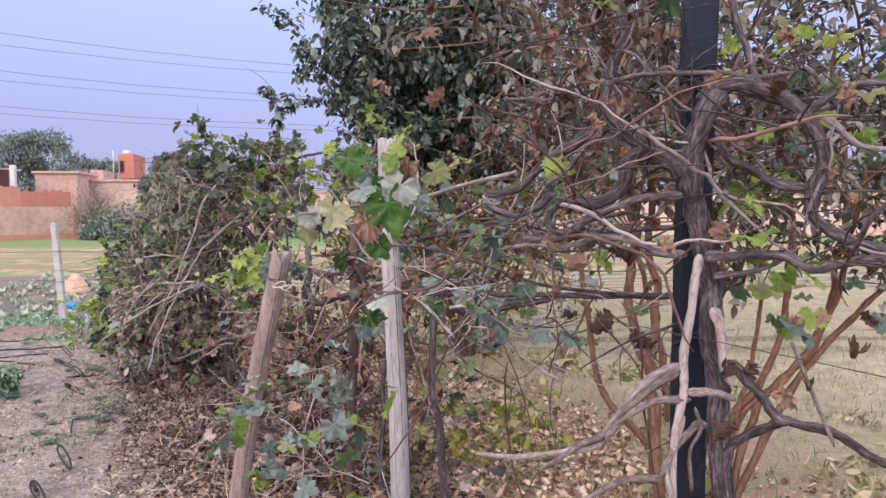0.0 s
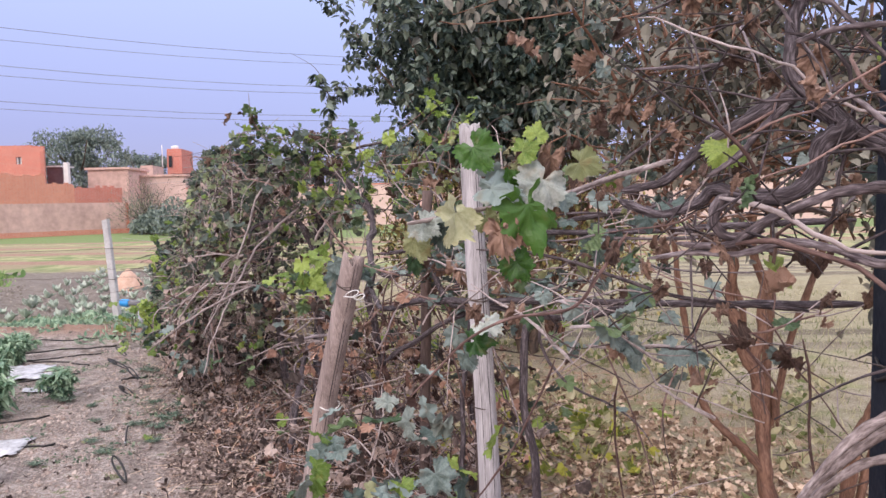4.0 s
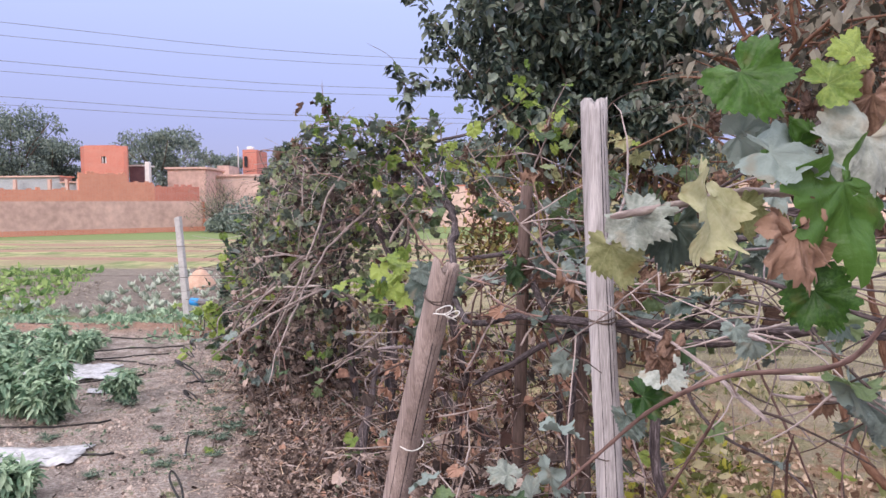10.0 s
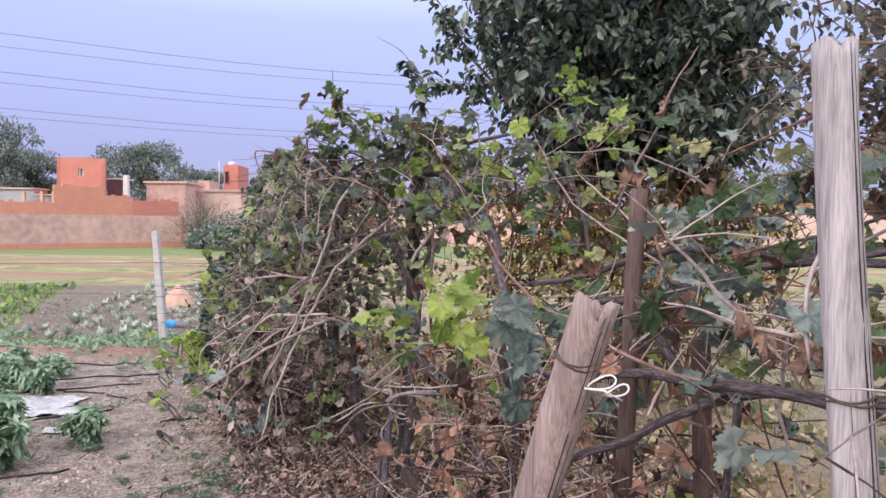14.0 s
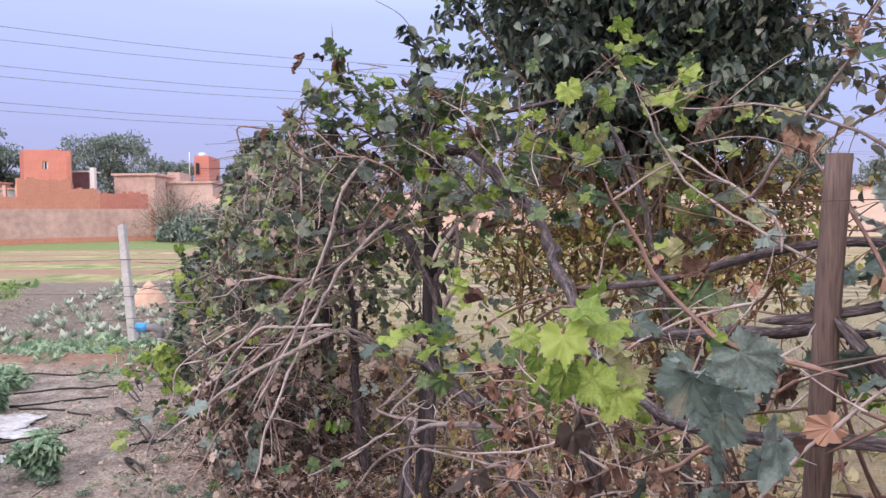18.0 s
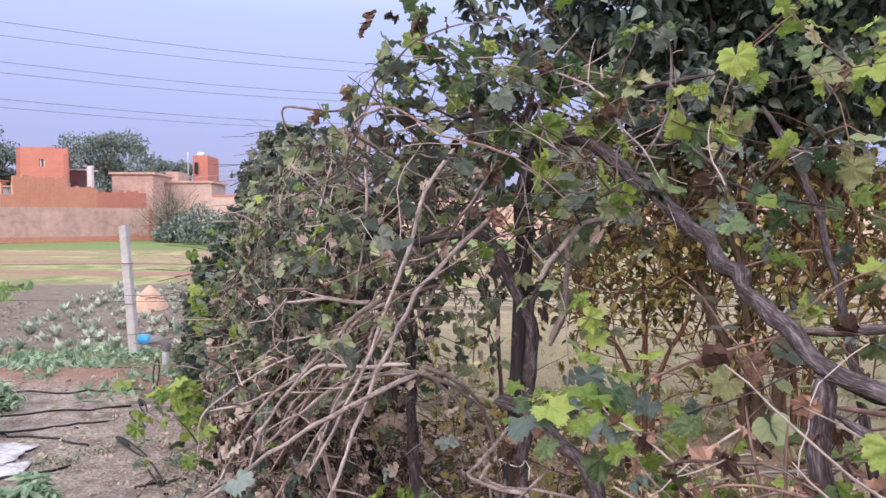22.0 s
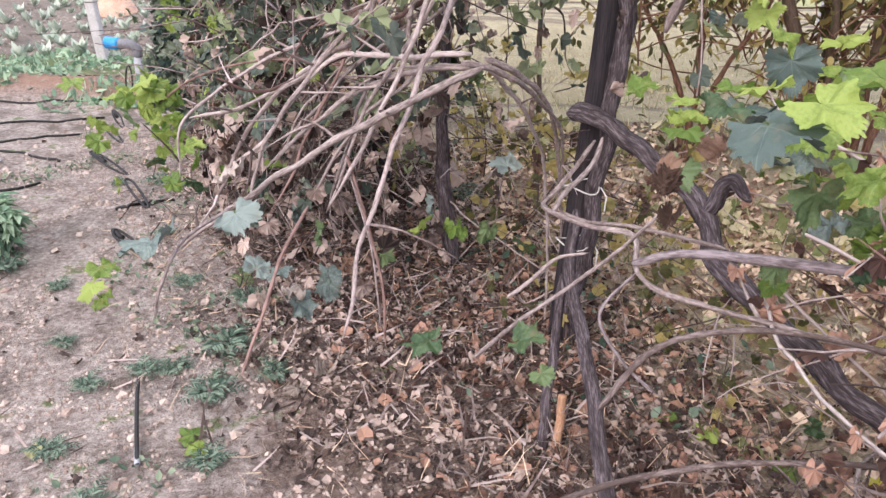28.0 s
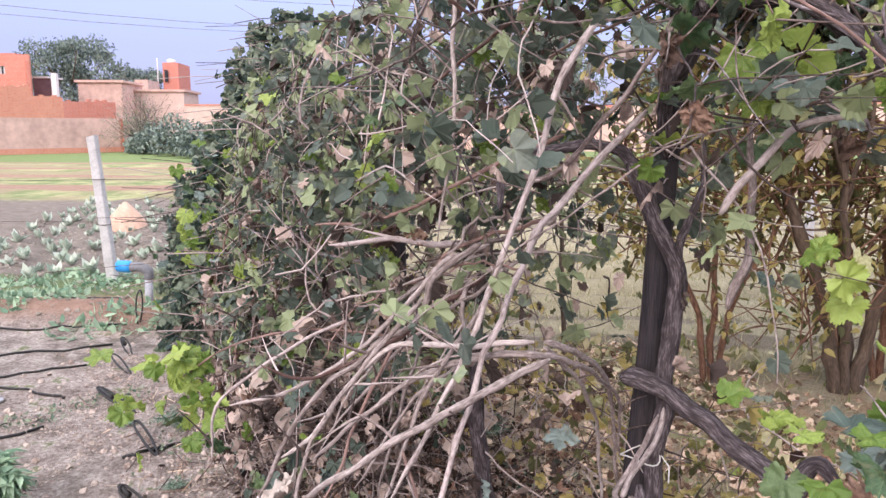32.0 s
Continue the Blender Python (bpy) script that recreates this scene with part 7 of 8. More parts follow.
orchard_tree((1.45, 3.84, 0), (), ((1.9, 3.5, 1.95), (0.9, 0.7, 1.15)), 5200, 64, "multi-stemmed orchard tree with smooth orange-brown bark", GUAVA_BARK, TREE_LEAF_B, (0.045, 0.07), limbs=24, bent=(([(1.436, 3.831, 0.032), (1.478, 3.802, 0.491), (1.634, 3.764, 0.744), (1.699, 3.724, 0.961), (1.712, 3.685, 1.194), (1.712, 3.649, 1.477), (1.665, 3.627, 2.082)], 0.02), ([(1.451, 3.831, 0.032), (1.523, 3.804, 0.520), (1.779, 3.766, 0.778), (1.914, 3.727, 1.017), (1.983, 3.689, 1.263), (1.991, 3.651, 1.532), (1.939, 3.630, 2.135)], 0.022), ([(1.480, 3.831, 0.031), (1.626, 3.807, 0.593), (1.896, 3.772, 0.908), (1.981, 3.738, 1.245), (1.989, 3.696, 1.418), (2.075, 3.660, 1.726), (2.077, 3.637, 2.299)], 0.02), ([(1.495, 3.831, 0.031), (1.797, 3.801, 0.682), (2.001, 3.756, 0.983), (2.197, 3.706, 1.212), (2.387, 3.661, 1.529), (2.460, 3.627, 2.078)], 0.02), ([(1.451, 3.831, 0.032), (1.498, 3.777, 0.483), (1.556, 3.719, 0.847), (1.568, 3.658, 1.142), (1.525, 3.601, 1.535)], 0.014)))

# ---------------------------------------------------------------- things on the ground


def on_ground(x, y, dz=0.0):
    return Vector((x, y, relief(x, y) + dz))


def drip_hoop(x, y, yaw, length, lift, seed):
    """A folded end of black drip hose standing out of the soil."""
    r = random.Random(seed)
    t = thing("drip_hose_hoop", "bent black drip hose loop sticking out of sandy soil", "hose", "drip hose loops", at=on_ground(x, y))
    m = pose(0, 0, 0, 0, r.uniform(-10, 10), yaw)
    reach = math.hypot(length, lift)
    up = math.atan2(lift, length)
    g, q = Geo(), []
    for k in range(27):
        w = 2 * math.pi * k / 26
        a = (0.5 - 0.5 * math.cos(w)) * reach - 0.03
        side = 0.030 * math.sin(w) * (0.6 + 0.4 * (a / reach))
        q.append(m @ Vector((side, a * math.cos(up) + 0.012 * math.sin(3 * w + seed), a * math.sin(up) + 0.006)))
    g.tube(q, [0.0065] * 27, 7, cap=False)
    part("hose", g, BLACK_PIPE, t)
    g = Geo()
    c = m @ Vector((0, reach * 0.55 * math.cos(up), reach * 0.55 * math.sin(up)))
    d = m @ Vector((0, reach * 0.9 * math.cos(up), reach * 0.9 * math.sin(up)))
    g.tube([c, d], [0.013, 0.011], 7)
    if seed % 2:
        part("clamp", g, BLACK_PIPE, t, "black sleeve over the folded hose")


for i, (x, y, yaw, ln, lf) in enumerate(((-2.36, 4.60, 39, 0.36, 0.06), (-3.35, 6.71, 55, 0.22, 0.06), (-3.52, 7.18, 40, 0.40, 0.05), (-3.91, 7.76, 51, 0.46, 0.05), (-4.27, 8.45, 45, 0.30, 0.07), (-4.45, 8.85, 40, 0.25, 0.08), (-4.72, 9.56, 30, 0.06, 0.28), (-2.2, 4.0, 40, 0.3, 0.06))):
    drip_hoop(x, y, yaw, ln, lf, i)


def drip_line(a, b, seed):
    r = random.Random(seed)
    a, b = Vector(a), Vector(b)
    pts = []
    for i in range(17):
        p = a.lerp(b, i / 16)
        p += Vector((r.gauss(0, 0.012), r.gauss(0, 0.02), 0))
        pts.append(on_ground(p.x, p.y, 0.008))
    g = Geo()
    g.tube(pts, [0.008] * 17, 6)
    tagged(part("drip_line", g, BLACK_PIPE), "thin black drip hose lying on bare soil", "hose", "drip lines")


for i, (a, b) in enumerate((((-6.9, 7.9, 0), (-4.7, 9.05, 0)), ((-5.9, 7.75, 0), (-4.62, 8.55, 0)), ((-5.6, 8.2, 0), (-4.39, 7.98, 0)), ((-5.4, 6.7, 0), (-4.25, 7.47, 0)), ((-3.65, 7.11, 0), (-3.46, 7.35, 0)), ((-4.9, 5.6, 0), (-3.7, 6.0, 0)), ((-6.8, 9.2, 0), (-4.8, 9.5, 0)), ((-4.2, 4.9, 0), (-3.2, 5.3, 0)), ((-7.5, 10.0, 0), (-5.2, 10.3, 0)))):
    drip_line(a, b, i)


def riser_valve():
    t = thing("water_riser", "grey water riser pipe with a blue cap elbow", "pipe", at=on_ground(-4.9, 10.15))
    g = Geo()
    g.tube([(0, 0, -0.1), (0.01, 0, 0.23)], [0.035, 0.035], 12)
    part("pipe", g, GREY_PIPE, t)
    g = Geo()
    q = spline([(0.01, 0, 0.21), (0.01, 0, 0.27), (-0.05, 0, 0.31), (-0.16, 0.02, 0.31)], 6)
    g.tube(q, [0.043] * len(q), 12)
    part("elbow", g, mat("dark_grey_fitting", (0.10, 0.10, 0.11), (0.2, 0.2, 0.21), 10, 0.6, 0.1), t)
    g = Geo()
    g.tube([(-0.15, 0.02, 0.31), (-0.17, 0.02, 0.31), (-0.27, 0.03, 0.315), (-0.28, 0.03, 0.315)], [0.045, 0.055, 0.052, 0.046], 14)
    part("cap", g, BLUE_PLASTIC, t, "bright blue plastic cap")


riser_valve()


def plastic_sheet(cx, cy, w, h, yaw, seed):
    r = random.Random(seed)
    g = Geo()
    nx, ny = 22, 10
    m = pose(cx, cy, 0, 0, 0, yaw)
    for j in range(ny + 1):
        for i in range(nx + 1):
            x, y = (i / nx - 0.5) * w, (j / ny - 0.5) * h
            edge = 1 + 0.12 * noise.noise(Vector((i * 0.5, j * 0.5, seed)))
            p = m @ Vector((x * edge, y * edge, 0))
            z = 0.012 + 0.028 * abs(noise.noise(Vector((p.x * 5, p.y * 5, seed)))) + 0.012 * noise.noise(Vector((p.x * 16, p.y * 16, seed)))
            g.v.append(on_ground(p.x, p.y, max(0.006, z)))
    for j in range(ny):
        for i in range(nx):
            q = j * (nx + 1) + i
            g.f.append((q, q + 1, q + nx + 2, q + nx + 1))
    ob = part("plastic_sheet", g, SHEET)
    so = ob.modifiers.new("thickness", "SOLIDIFY")
    so.thickness = 0.002
    tagged(ob, "crumpled pale plastic mulch sheet half buried in soil", "plastic sheet", "mulch sheets")


for i, (x, y, w, h, a) in enumerate(((-5.25, 7.55, 1.1, 0.5, 12), (-4.75, 7.35, 0.5, 0.28, 20), (-3.75, 5.2, 0.7, 0.4, 10), (-6.4, 7.3, 1.2, 0.45, 8), (-4.3, 6.9, 0.3, 0.15, 25), (-4.5, 5.0, 0.9, 0.4, 10))):
    plastic_sheet(x, y, w, h, a, i + 1)


LANCE = [oval_leaf(1, 0.34, 0.4, 0.55), oval_leaf(1, 0.40, 0.25, 0.8), oval_leaf(1, 0.30, 0.5, 0.3)]


def crop_plant(x, y, height, spread, seed, parent=None):
    """A bushy vegetable plant: branched stalks with drooping pointed leaves."""
    r = random.Random(seed)
    t = thing("crop_plant", "leafy green vegetable plant growing in bare soil", "plant", "crop plants", at=on_ground(x, y))
    lf = Geo()
    for _ in range(9):
        a = r.uniform(0, 6.28)
        d = r.uniform(0.1, 1) * spread
        top = height * r.uniform(0.55, 1.08) * (1.05 - 0.35 * d / spread)
        q = spline([(math.cos(a) * d * 0.1, math.sin(a) * d * 0.1, -0.02), (math.cos(a) * d * 0.55, math.sin(a) * d * 0.55, top * 0.6), (math.cos(a) * d, math.sin(a) * d, top)], 5)
        st = Geo()
        st.tube(q, taper(len(q), 0.0055, 0.0025, knots=False), 5)
        part("stalk", st, CROP, t)
        for k, p in enumerate(q[2:]):
            for _ in range(9 if k < 7 else 16):
                m = Matrix.Translation(p + Vector((r.gauss(0, 0.015), r.gauss(0, 0.015), r.gauss(0, 0.02)))) @ pose(0, 0, 0, 0, 0, r.uniform(0, 360)) @ pose(0, 0, 0, r.gauss(8, 28), r.gauss(0, 18), 0) @ Matrix.Scale(r.uniform(0.055, 0.115) * (0.6 + height), 4)
                lf.add(LANCE[r.randrange(3)], m)
    part("foliage", lf, CROP, t, smooth=False)["kind"] = "stuff"


for i, (x, y, h, s) in enumerate(((-4.16, 6.05, 0.46, 0.24), (-4.48, 6.1, 0.52, 0.32), (-4.8, 6.3, 0.5, 0.34), (-5.2, 6.4, 0.48, 0.34), (-3.95, 6.60, 0.26, 0.13), (-5.25, 8.0, 0.27, 0.22), (-5.6, 8.1, 0.3, 0.25), (-6.0, 8.3, 0.3, 0.28), (-6.45, 8.4, 0.3, 0.28), (-6.9, 8.6, 0.28, 0.3), (-5.8, 8.9, 0.22, 0.25), (-6.4, 9.1, 0.22, 0.3), (-3.3, 4.5, 0.25, 0.15), (-7.3, 8.8, 0.3, 0.3))):
    crop_plant(x, y, h, s, 700 + i)


def cabbage_mesh(seed):
    r = random.Random(seed)
    g = Geo()
    for k in range(11):
        a = k * 2.4
        g.add(oval_leaf(r.uniform(0.7, 1.2), 0.55, 0.45, -0.35 + r.uniform(-0.2, 0.3)), pose(0, 0, 0.02, 0, 0, math.degrees(a)) @ pose(0, 0, 0, r.uniform(15, 68), r.uniform(-15, 15), 0))
    return g.mesh("cabbage", CABBAGE, False)


CABBAGES = [cabbage_mesh(s) for s in (1, 2, 3)]
rc = random.Random(5)
n_cab = 0
for row in range(15):
    for k in range(30):
        x, y = -14.5 + k * 0.40 + rc.gauss(0, 0.06) - row * 0.14, 11.9 + row * 0.52 + rc.gauss(0, 0.06) - k * 0.02
        if (Vector((x, y, 0)) - ROW0).dot(ROW_OUT) < 0.45 or n_cab > 290 or rc.random() < 0.18 or x < -13.2:
            continue
        if x < -8.2 - (y - 12) * 0.28 and y > 12.6:
            continue
        ob = part("cabbage_plant", CABBAGES[rc.randrange(3)], None)
        ob.matrix_basis = Matrix.Translation(on_ground(x, y, -0.01)) @ pose(0, 0, 0, 0, 0, rc.uniform(0, 360)) @ Matrix.Scale(rc.uniform(0.10, 0.19), 4)
        tagged(ob, "pale grey-green young cabbage plant in dark soil", "cabbage", "cabbage rows")
        n_cab += 1


def scatter(name, label, category, n, where, tmpl, size, material, seed, tilt=30, lift=0.0, flat=True):
    r = random.Random(seed)
    g = Geo()
    for _ in range(n):
        x, y = where(r)
        m = Matrix.Translation(on_ground(x, y, lift)) @ pose(0, 0, 0, r.gauss(0, tilt), r.gauss(0, tilt), r.uniform(0, 360)) @ Matrix.Scale(r.uniform(*size), 4)
        g.add(tmpl[r.randrange(len(tmpl))], m)
    return tagged(part(name, g, material, smooth=False), label, category, kind="stuff")


def row_band(s0, s1, o0, o1):
    def f(r):
        p = on_row(r.uniform(s0, s1), r.triangular(o0, o1, (o0 + o1) / 2))
        return p.x, p.y
    return f


def area(x0, x1, y0, y1, keep=None):
    def f(r):
        for _ in range(40):
            x, y = r.uniform(x0, x1), r.uniform(y0, y1)
            if keep is None or keep(x, y):
                return x, y
        return x, y
    return f


def out_of(x, y):
    return (Vector((x, y, 0)) - ROW0).dot(ROW_OUT)


BLADES = [blade(1, 0.05), blade(1, 0.03), blade(0.8, 0.06)]
CLOD = []
for sd in range(4):
    rr = random.Random(sd)
    vs = [Vector((math.cos(a) * math.cos(b), math.sin(a) * math.cos(b), math.sin(b) * 0.7)) * rr.uniform(0.7, 1.2) for b in (-0.6, 0.25) for a in (0, 1.25, 2.5, 3.8, 5.0)] + [Vector((0, 0, 0.8))]
    CLOD.append((vs, [(k, (k + 1) % 5, 5 + (k + 1) % 5, 5 + k) for k in range(5)] + [(5 + k, 5 + (k + 1) % 5, 10) for k in range(5)]))
WEED = oval_leaf(1, 0.6, 0.2, -0.3)
SCRAP = []                                    # curled and torn bits of dead leaf
for sd in range(7):
    rr = random.Random(70 + sd)
    rim = [Vector((math.cos(a) * 0.5 * rr.uniform(0.55, 1.15), math.sin(a) * 0.36 * rr.uniform(0.6, 1.2), rr.uniform(-0.05, 0.30))) for a in np.linspace(0, 5.5, 8)]
    SCRAP.append(([Vector((0, 0, rr.uniform(-0.08, 0.06)))] + rim, [(0, k, k % 8 + 1) for k in range(1, 9)]))

scatter("leaf_litter", "brown dead grape leaves strewn under the vines", "leaf litter", 17000, row_band(1.6, 8.6, -0.9, 0.9), SCRAP * 2 + DRY, (0.010, 0.048), LITTER, 31, 30, 0.008)
scatter("leaf_litter", "red-brown dead leaves under the vines", "leaf litter", 3600, row_band(2.0, 8.0, -0.8, 0.75), SCRAP + DRY[:2], (0.02, 0.07), LITTER_RED, 61, 28, 0.014)
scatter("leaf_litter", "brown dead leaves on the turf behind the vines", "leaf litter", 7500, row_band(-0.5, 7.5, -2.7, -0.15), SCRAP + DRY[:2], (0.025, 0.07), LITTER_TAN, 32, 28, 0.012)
scatter("leaf_litter", "brown dead leaves at the path edge", "leaf litter", 1300, row_band(2.6, 5.6, 0.1, 1.15), SCRAP + DRY[:1], (0.016, 0.05), LITTER, 49, 30, 0.01)
scatter("soil_clods", "dark crumbs of earth under the vines", "soil", 8000, row_band(2.5, 7.0, -0.7, 1.0), CLOD, (0.004, 0.015), mat("dark_earth_crumb", (0.06, 0.045, 0.04), (0.22, 0.165, 0.14), 20, 0.95, 0.4, fine=80, rand=0.6, island=True), 50, 30, 0.0)
scatter("soil_clods", "small crumbs and clods of pale dry earth", "soil", 14000, area(-4.6, -1.3, 3.6, 8.8, lambda x, y: out_of(x, y) > 0.25 and noise.noise(Vector((x * 2.3, y * 2.3, 31))) > -0.25), CLOD, (0.0025, 0.010), STONE, 33, 30, 0.0)
scatter("twig_litter", "thin broken twigs and stalks on the path", "twigs", 700, area(-4.6, -1.2, 3.6, 9.0), [blade(1, 0.035)], (0.04, 0.14), TWIGS, 46, 88, 0.012)
scatter("leaf_litter", "scattered dead leaves on the path", "leaf litter", 260, area(-3.6, -1.2, 3.6, 8.0, lambda x, y: out_of(x, y) > 0.3), SCRAP + DRY[:2], (0.02, 0.05), LITTER, 47, 25, 0.01)
scatter("soil_clods", "coarse clods of pale dry earth along the path", "soil", 650, area(-5.0, -1.6, 3.8, 9.5, lambda x, y: out_of(x, y) > 0.4), CLOD, (0.008, 0.026), STONE, 34, 30, 0.0)
scatter("soil_clods", "dry clods in the cabbage plot", "soil", 3200, area(-12, -4.5, 9.4, 16, lambda x, y: out_of(x, y) > 0.3), CLOD, (0.010, 0.032), mat("field_clod", (0.15, 0.125, 0.10), (0.33, 0.285, 0.24), 20, 0.95, 0.4, fine=80, rand=0.5, island=True), 35, 30, 0.0)
scatter("low_weeds", "dusty green creeping weeds on the path edge", "weeds", 2600, area(-4.6, -1.5, 4.0, 9.0, lambda x, y: out_of(x, y) > 0.35 and noise.noise(Vector((x * 1.7, y * 1.7, 3))) > 0.22), [WEED, BLADES[1]], (0.012, 0.035), DUSTY_WEED, 36, 40, 0.012)
scatter("low_weeds", "green weeds at the bank of the plot", "weeds", 4200, area(-11, -4.3, 9.2, 11.9, lambda x, y: out_of(x, y) > 0.5 and noise.noise(Vector((x * 0.9, y * 1.4, 7))) > 0.05), [WEED] + BLADES[:1], (0.04, 0.11), CROP, 37, 40, 0.012)
scatter("dry_grass", "short dry yellow-green grass on the turf", "grass", 15000, area(-1.5, 5.5, 2.0, 13.0, lambda x, y: out_of(x, y) < -0.75), BLADES, (0.04, 0.10), GRASS, 38, 25, 0.0)
scatter("ground_weeds", "low dusty green and yellow weeds behind the vines", "weeds", 2600, area(-2.0, 3.5, 3.5, 11.0, lambda x, y: -4.5 < out_of(x, y) < -0.9 and noise.noise(Vector((x * 1.3, y * 1.3, 11))) > 0.1), [WEED, WEED, BLADES[0]], (0.04, 0.11), GRASS, 45, 45, 0.02)
scatter("twig_litter", "broken twigs among dead leaves under the vines", "twigs", 3600, row_band(1.6, 7.4, -0.8, 1.1), [blade(1, 0.03)], (0.05, 0.16), TWIGS, 48, 85, 0.02)
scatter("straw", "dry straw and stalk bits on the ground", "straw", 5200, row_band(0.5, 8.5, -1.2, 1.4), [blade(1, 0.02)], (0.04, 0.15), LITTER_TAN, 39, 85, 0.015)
GREEN_CROP = mat("young_crop", (0.10, 0.185, 0.055), (0.32, 0.43, 0.15), 5, 0.7, 0.1, fine=30, rand=0.8, island=True, translucent=0.3)
scatter("green_crop", "low bright green crop rows", "crop", 9000, area(-22, -8.4, 11.2, 19.0, lambda x, y: x < -8.7 - (y - 12) * 0.5 and math.sin(y * 7) > -0.6), [WEED] + BLADES[:1], (0.08, 0.22), GREEN_CROP, 40, 40, 0.0)
YELLOW_WEED = mat("yellow_green_weed", (0.16, 0.19, 0.04), (0.55, 0.52, 0.10), 5, 0.6, 0.1, c3=(0.34, 0.36, 0.07), fine=30, rand=0.9, island=True, translucent=0.35)
scatter("yellow_weeds", "yellow-green leafy weeds under the vines", "weeds", 210, area(-0.1, 0.85, 4.6, 6.0, lambda x, y: noise.noise(Vector((x * 3, y * 3, 17))) > -0.05), [WEED, GRAPE[1], BLADES[0]], (0.03, 0.09), YELLOW_WEED, 41, 50, 0.05)
scatter("yellow_weeds", "yellowing low weeds between the posts", "weeds", 120, area(-0.75, -0.1, 3.3, 5.6), [WEED, GRAPE[2], BLADES[0]], (0.03, 0.08), YELLOW_WEED, 42, 50, 0.06)
scatter("dark_undergrowth", "low dark green weeds among the dead leaves", "weeds", 900, row_band(4.2, 7.6, -0.9, 0.5), [WEED, BLADES[1]], (0.02, 0.055), FEATHER_WEED, 43, 45, 0.02)


def feather_weed(x, y, size, seed):
    """A flat rosette of feathery, much-divided leaves."""
    r = random.Random(seed)
    g = Geo()
    for k in range(13):
        a = k * 2.4 + r.uniform(-0.3, 0.3)
        ln = r.uniform(0.5, 1.0) * size
        rise = r.uniform(0.1, 0.55)
        d = Vector((math.cos(a), math.sin(a), rise)).normalized()
        for j in range(9):
            p = d * (ln * (j + 1) / 9) - UP * (0.25 * ln * (j / 9) ** 2)
            for side in (-1, 1):
                g.add(LANCE[2], Matrix.Translation(p) @ pose(0, 0, 0, 0, 0, math.degrees(a) - 90 + side * 52) @ pose(0, 0, 0, r.gauss(15, 15), 0, 0) @ Matrix.Scale(ln * 0.34 * (1.1 - j / 11), 4))
    ob = part("feathery_weed", g, FEATHER_WEED, at=Matrix.Translation(on_ground(x, y, 0.01)), smooth=False)
    tagged(ob, "low dusty blue-green feathery weed on sandy soil", "weed", "feathery weeds")


for i, (x, y, z) in enumerate(((-2.67, 5.92, 0.16), (-2.61, 5.60, 0.15), (-2.78, 5.75, 0.11), (-2.88, 5.73, 0.10), (-3.03, 5.65, 0.09), (-3.64, 7.62, 0.16), (-3.52, 7.55, 0.12), (-3.86, 7.59, 0.10), (-1.98, 7.64, 0.17), (-1.9, 7.5, 0.14), (-2.5, 5.3, 0.10), (-3.3, 6.9, 0.09), (-3.0, 6.4, 0.10), (-2.95, 5.3, 0.09), (-3.8, 6.45, 0.14), (-3.25, 5.9, 0.08), (-2.7, 6.25, 0.12), (-2.45, 5.75, 0.10), (-3.9, 5.6, 0.12), (-3.5, 6.3, 0.08), (-2.75, 5.1, 0.12), (-3.1, 4.9, 0.1))):
    feather_weed(x, y, z, 1300 + i)


def loose_leaf(x, y, size, kind, seed):
    ob = new("fallen_leaf", leaf_mesh(kind, seed % 6))
    ob.matrix_basis = Matrix.Translation(on_ground(x, y, 0.02)) @ pose(0, 0, 0, seed * 37 % 30 - 15, seed * 53 % 30 - 15, seed * 71 % 360) @ Matrix.Scale(size, 4)
    tagged(ob, {"pale": "large curled pale brown fallen grape leaf", "dry": "curled brown fallen grape leaf", "lime": "bright green fallen grape leaf", "olive": "olive green fallen grape leaf", "yellow": "yellowed fallen grape leaf"}[kind], "leaf", "fallen leaves")


for i, (x, y, z, kind) in enumerate(((-1.23, 5.54, 0.07, "lime"), (-1.12, 5.50, 0.10, "lime"), (-1.02, 5.46, 0.10, "olive"), (-0.95, 5.40, 0.09, "lime"), (-0.91, 6.25, 0.08, "yellow"), (-2.28, 5.73, 0.12, "pale"), (-2.34, 5.64, 0.10, "pale"), (-2.22, 5.86, 0.09, "pale"), (-2.55, 6.64, 0.10, "dry"), (-1.79, 6.39, 0.10, "dry"), (-1.74, 6.46, 0.08, "yellow"), (-2.58, 5.39, 0.08, "lime"), (-2.54, 5.34, 0.07, "lime"), (-2.99, 5.29, 0.05, "olive"))):
    loose_leaf(x, y, z, kind, i)
rl = random.Random(88)
for i in range(100):
    p = on_row(rl.uniform(3.0, 6.2), rl.triangular(-0.5, 0.65, 0.2))
    loose_leaf(p.x, p.y, rl.uniform(0.03, 0.065), "pale" if rl.random() < 0.12 else "dry", i)


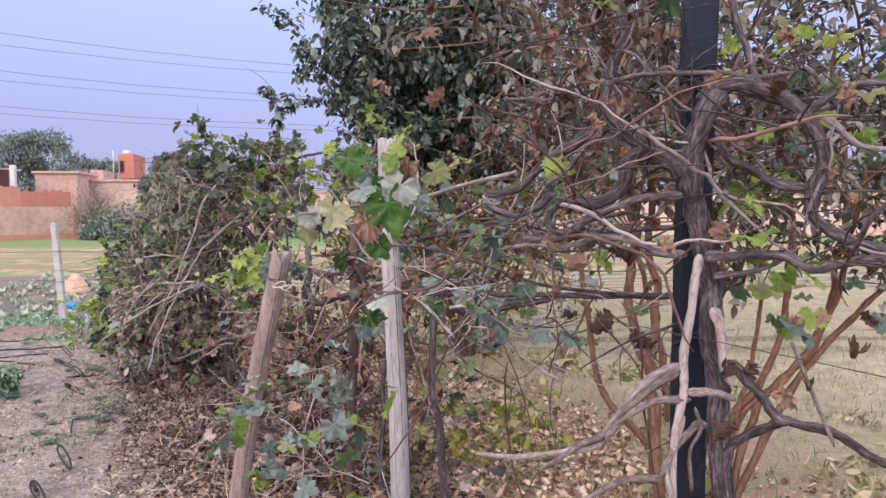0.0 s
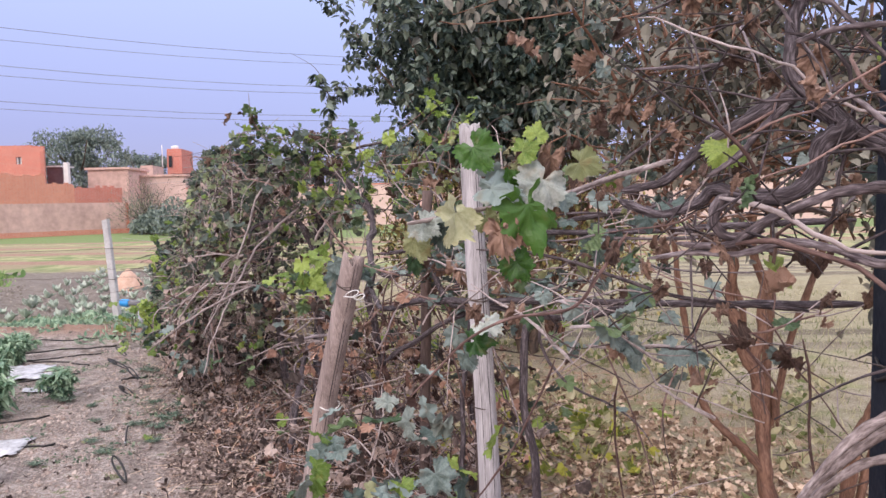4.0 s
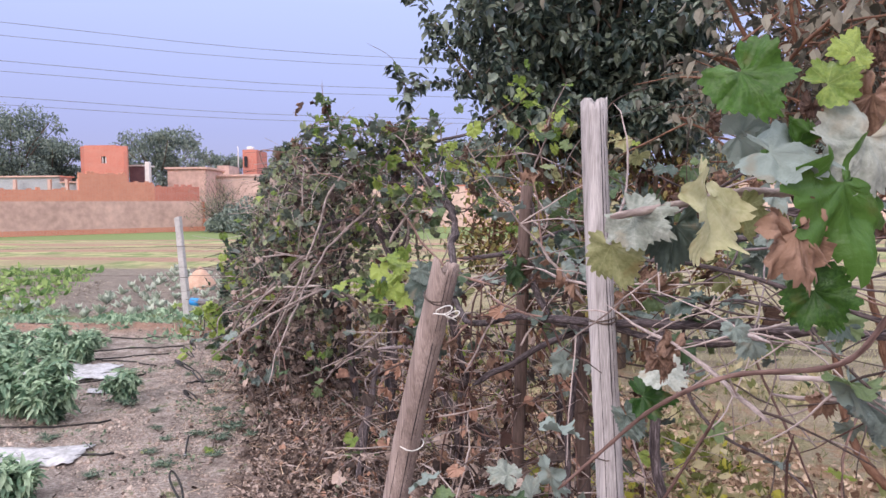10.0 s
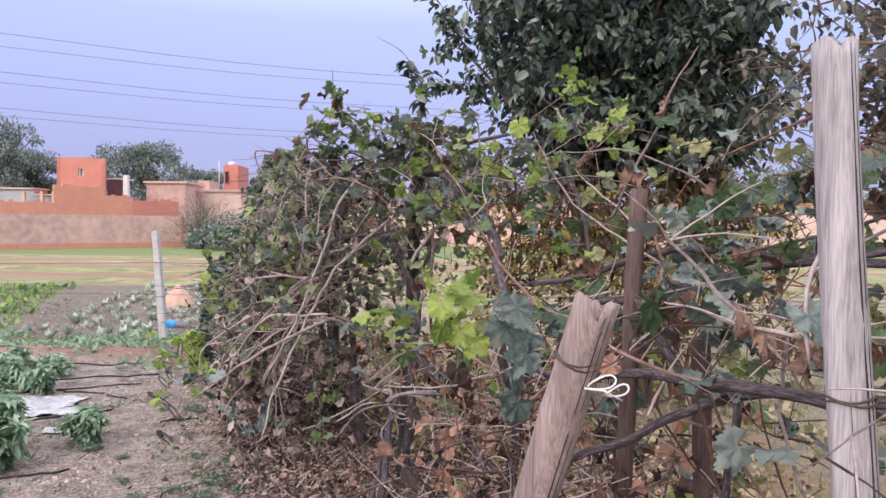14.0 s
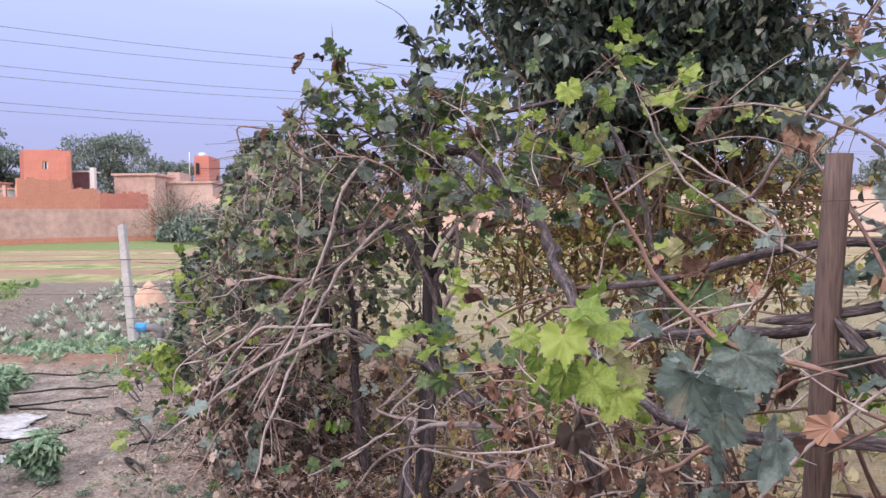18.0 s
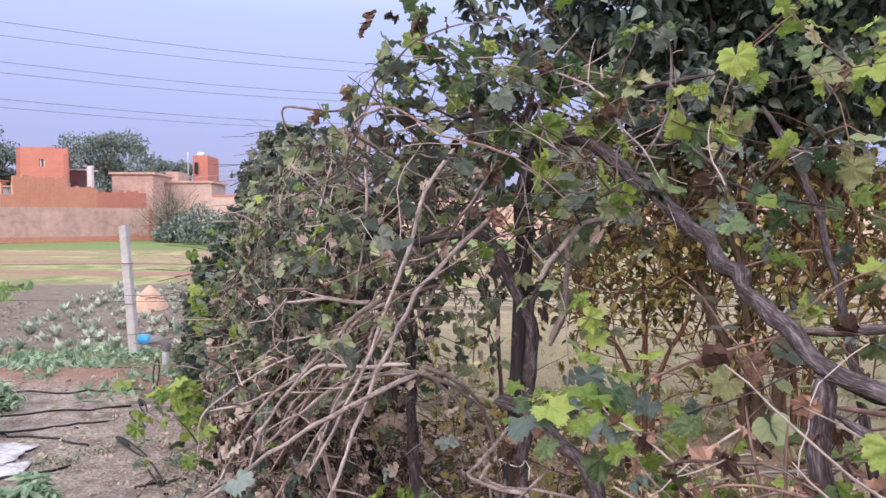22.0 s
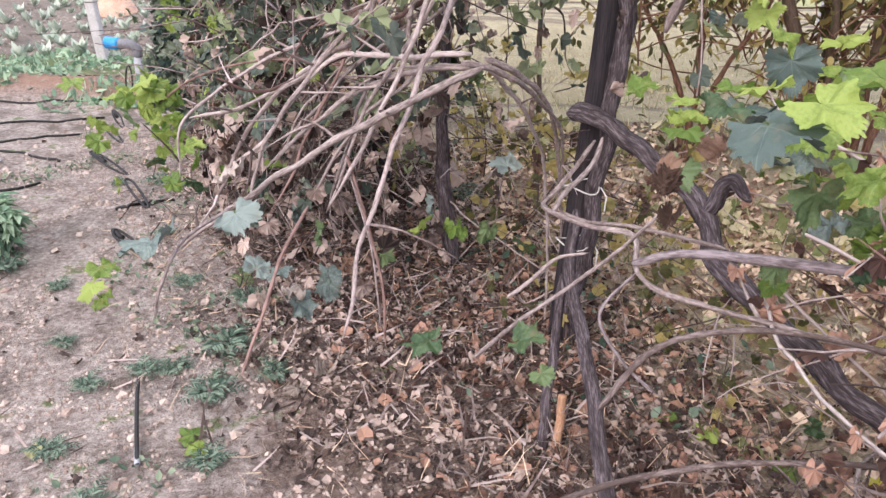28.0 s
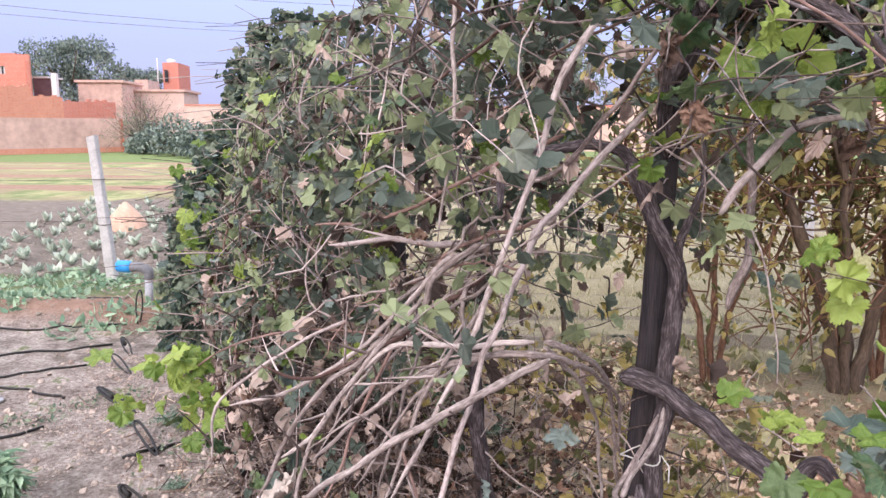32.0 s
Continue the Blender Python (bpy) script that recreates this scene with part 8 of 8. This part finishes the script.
def dead_shrub():
    r = random.Random(9)
    t = thing("bare_shrub", "tall grey half-bare shrub beside the far wall", "shrub", at=afar(-0.314, 53))
    g = Geo()
    lf = Geo()
    for _ in range(170):
        q = cane_path((r.gauss(0, 0.35), 0, 0.1), (r.gauss(0, 0.18), r.gauss(0, 0.2), 1), r.uniform(2.2, 4.6), r, 0.02, 0.2, 0.3)
        g.tube(q, taper(len(q), 0.020, 0.007, knots=False), 3, cap=False)
        for _ in range(22):
            c = Vector(q[r.randrange(len(q) // 3, len(q))])
            lf.add(OVAL[r.randrange(3)], turned(c + Vector((r.gauss(0, 0.13), r.gauss(0, 0.13), r.gauss(0, 0.13))), r.uniform(0.05, 0.12), r))
    part("branch_tangle", g, TWIGS, t)["kind"] = "stuff"
    part("foliage", lf, MIX_LEAF, t, smooth=False)["kind"] = "stuff"


def field_shrub(u, depth, w, h, seed, material):
    r = random.Random(seed)
    t = thing("field_shrub", "dark green rounded shrub by the far wall", "shrub", "field shrubs", at=afar(u, depth))
    g = Geo()
    for _ in range(5):
        q = cane_path((0, 0, -0.05), (r.gauss(0, 0.4), r.gauss(0, 0.4), 1), h * 0.7, r, 0.1, 0.3, 0.2)
        g.tube(q, taper(len(q), 0.04, 0.015, knots=False), 5)
    part("stem", g, OLD_BARK, t)["kind"] = "stuff"
    g = Geo()
    for _ in range(1100):
        a, b = r.uniform(0, 6.28), r.random()
        p = Vector((math.cos(a) * w * b ** 0.5, math.sin(a) * w * b ** 0.5, 0))
        p.z = r.uniform(0.1, 1) * h * (1 - 0.6 * b) + 0.1
        g.add(OVAL[r.randrange(3)], turned(p, r.uniform(0.15, 0.32), r))
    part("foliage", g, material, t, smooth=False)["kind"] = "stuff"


def earth_mound():
    g = Geo()
    n = 14
    for j in range(7):
        f = j / 6
        for k in range(n):
            a = 6.2832 * k / n
            rad = 0.34 * (1 - f ** 1.6) * (1 + 0.25 * noise.noise(Vector((k * 0.7, j, 2)))) + 0.02
            g.v.append(Vector((math.cos(a) * rad, math.sin(a) * rad, 0.5 * f - 0.05 + 0.03 * noise.noise(Vector((k, j, 5))))))
    for j in range(6):
        for k in range(n):
            g.f.append((j * n + k, j * n + (k + 1) % n, (j + 1) * n + (k + 1) % n, (j + 1) * n + k))
    g.f.append(tuple(6 * n + k for k in range(n)))
    ob = part("earth_mound", g, mat("orange_clay", (0.42, 0.25, 0.17), (0.60, 0.42, 0.32), 9, 0.95, 0.6, fine=60), at=Matrix.Translation(on_ground(-7.68, 15.43)))
    tagged(ob, "small heap of orange clay beside the concrete post", "earth mound")


def pipe_end():
    t = thing("pipe_end", "short dark pipe with a coupling lying at the path edge", "pipe", at=on_ground(-2.69, 5.27))
    g = Geo()
    d = Vector((-2.87 - -2.69, 5.67 - 5.27, 0))
    q = [Vector((0, 0, 0.012)) + d * (k / 8) + Vector((0, 0, 0.02 * math.sin(k / 8 * 3.1))) for k in range(9)]
    g.tube(q, [0.0065] * 9, 8)
    part("pipe", g, BLACK_PIPE, t)
    g = Geo()
    g.tube([q[0], q[0] + d * 0.02, q[0] + d * 0.18, q[0] + d * 0.2], [0.007, 0.0085, 0.0085, 0.007], 8)
    part("coupling", g, GREY_PIPE, t)


earth_mound()
pipe_end()
dead_shrub()
for i, (u, d, w, h) in enumerate(((-0.30, 50, 1.1, 1.9), (-0.275, 47, 1.3, 2.5), (-0.25, 44, 1.2, 2.0), (-0.315, 51, 1.0, 1.3), (-0.22, 40, 1.4, 1.6), (0.2, 45, 1.6, 1.5), (0.38, 42, 1.6, 1.8), (-0.05, 50, 1.5, 1.6))):
    field_shrub(u, d, w, h, 900 + i, FAR_LEAF_HAZED)
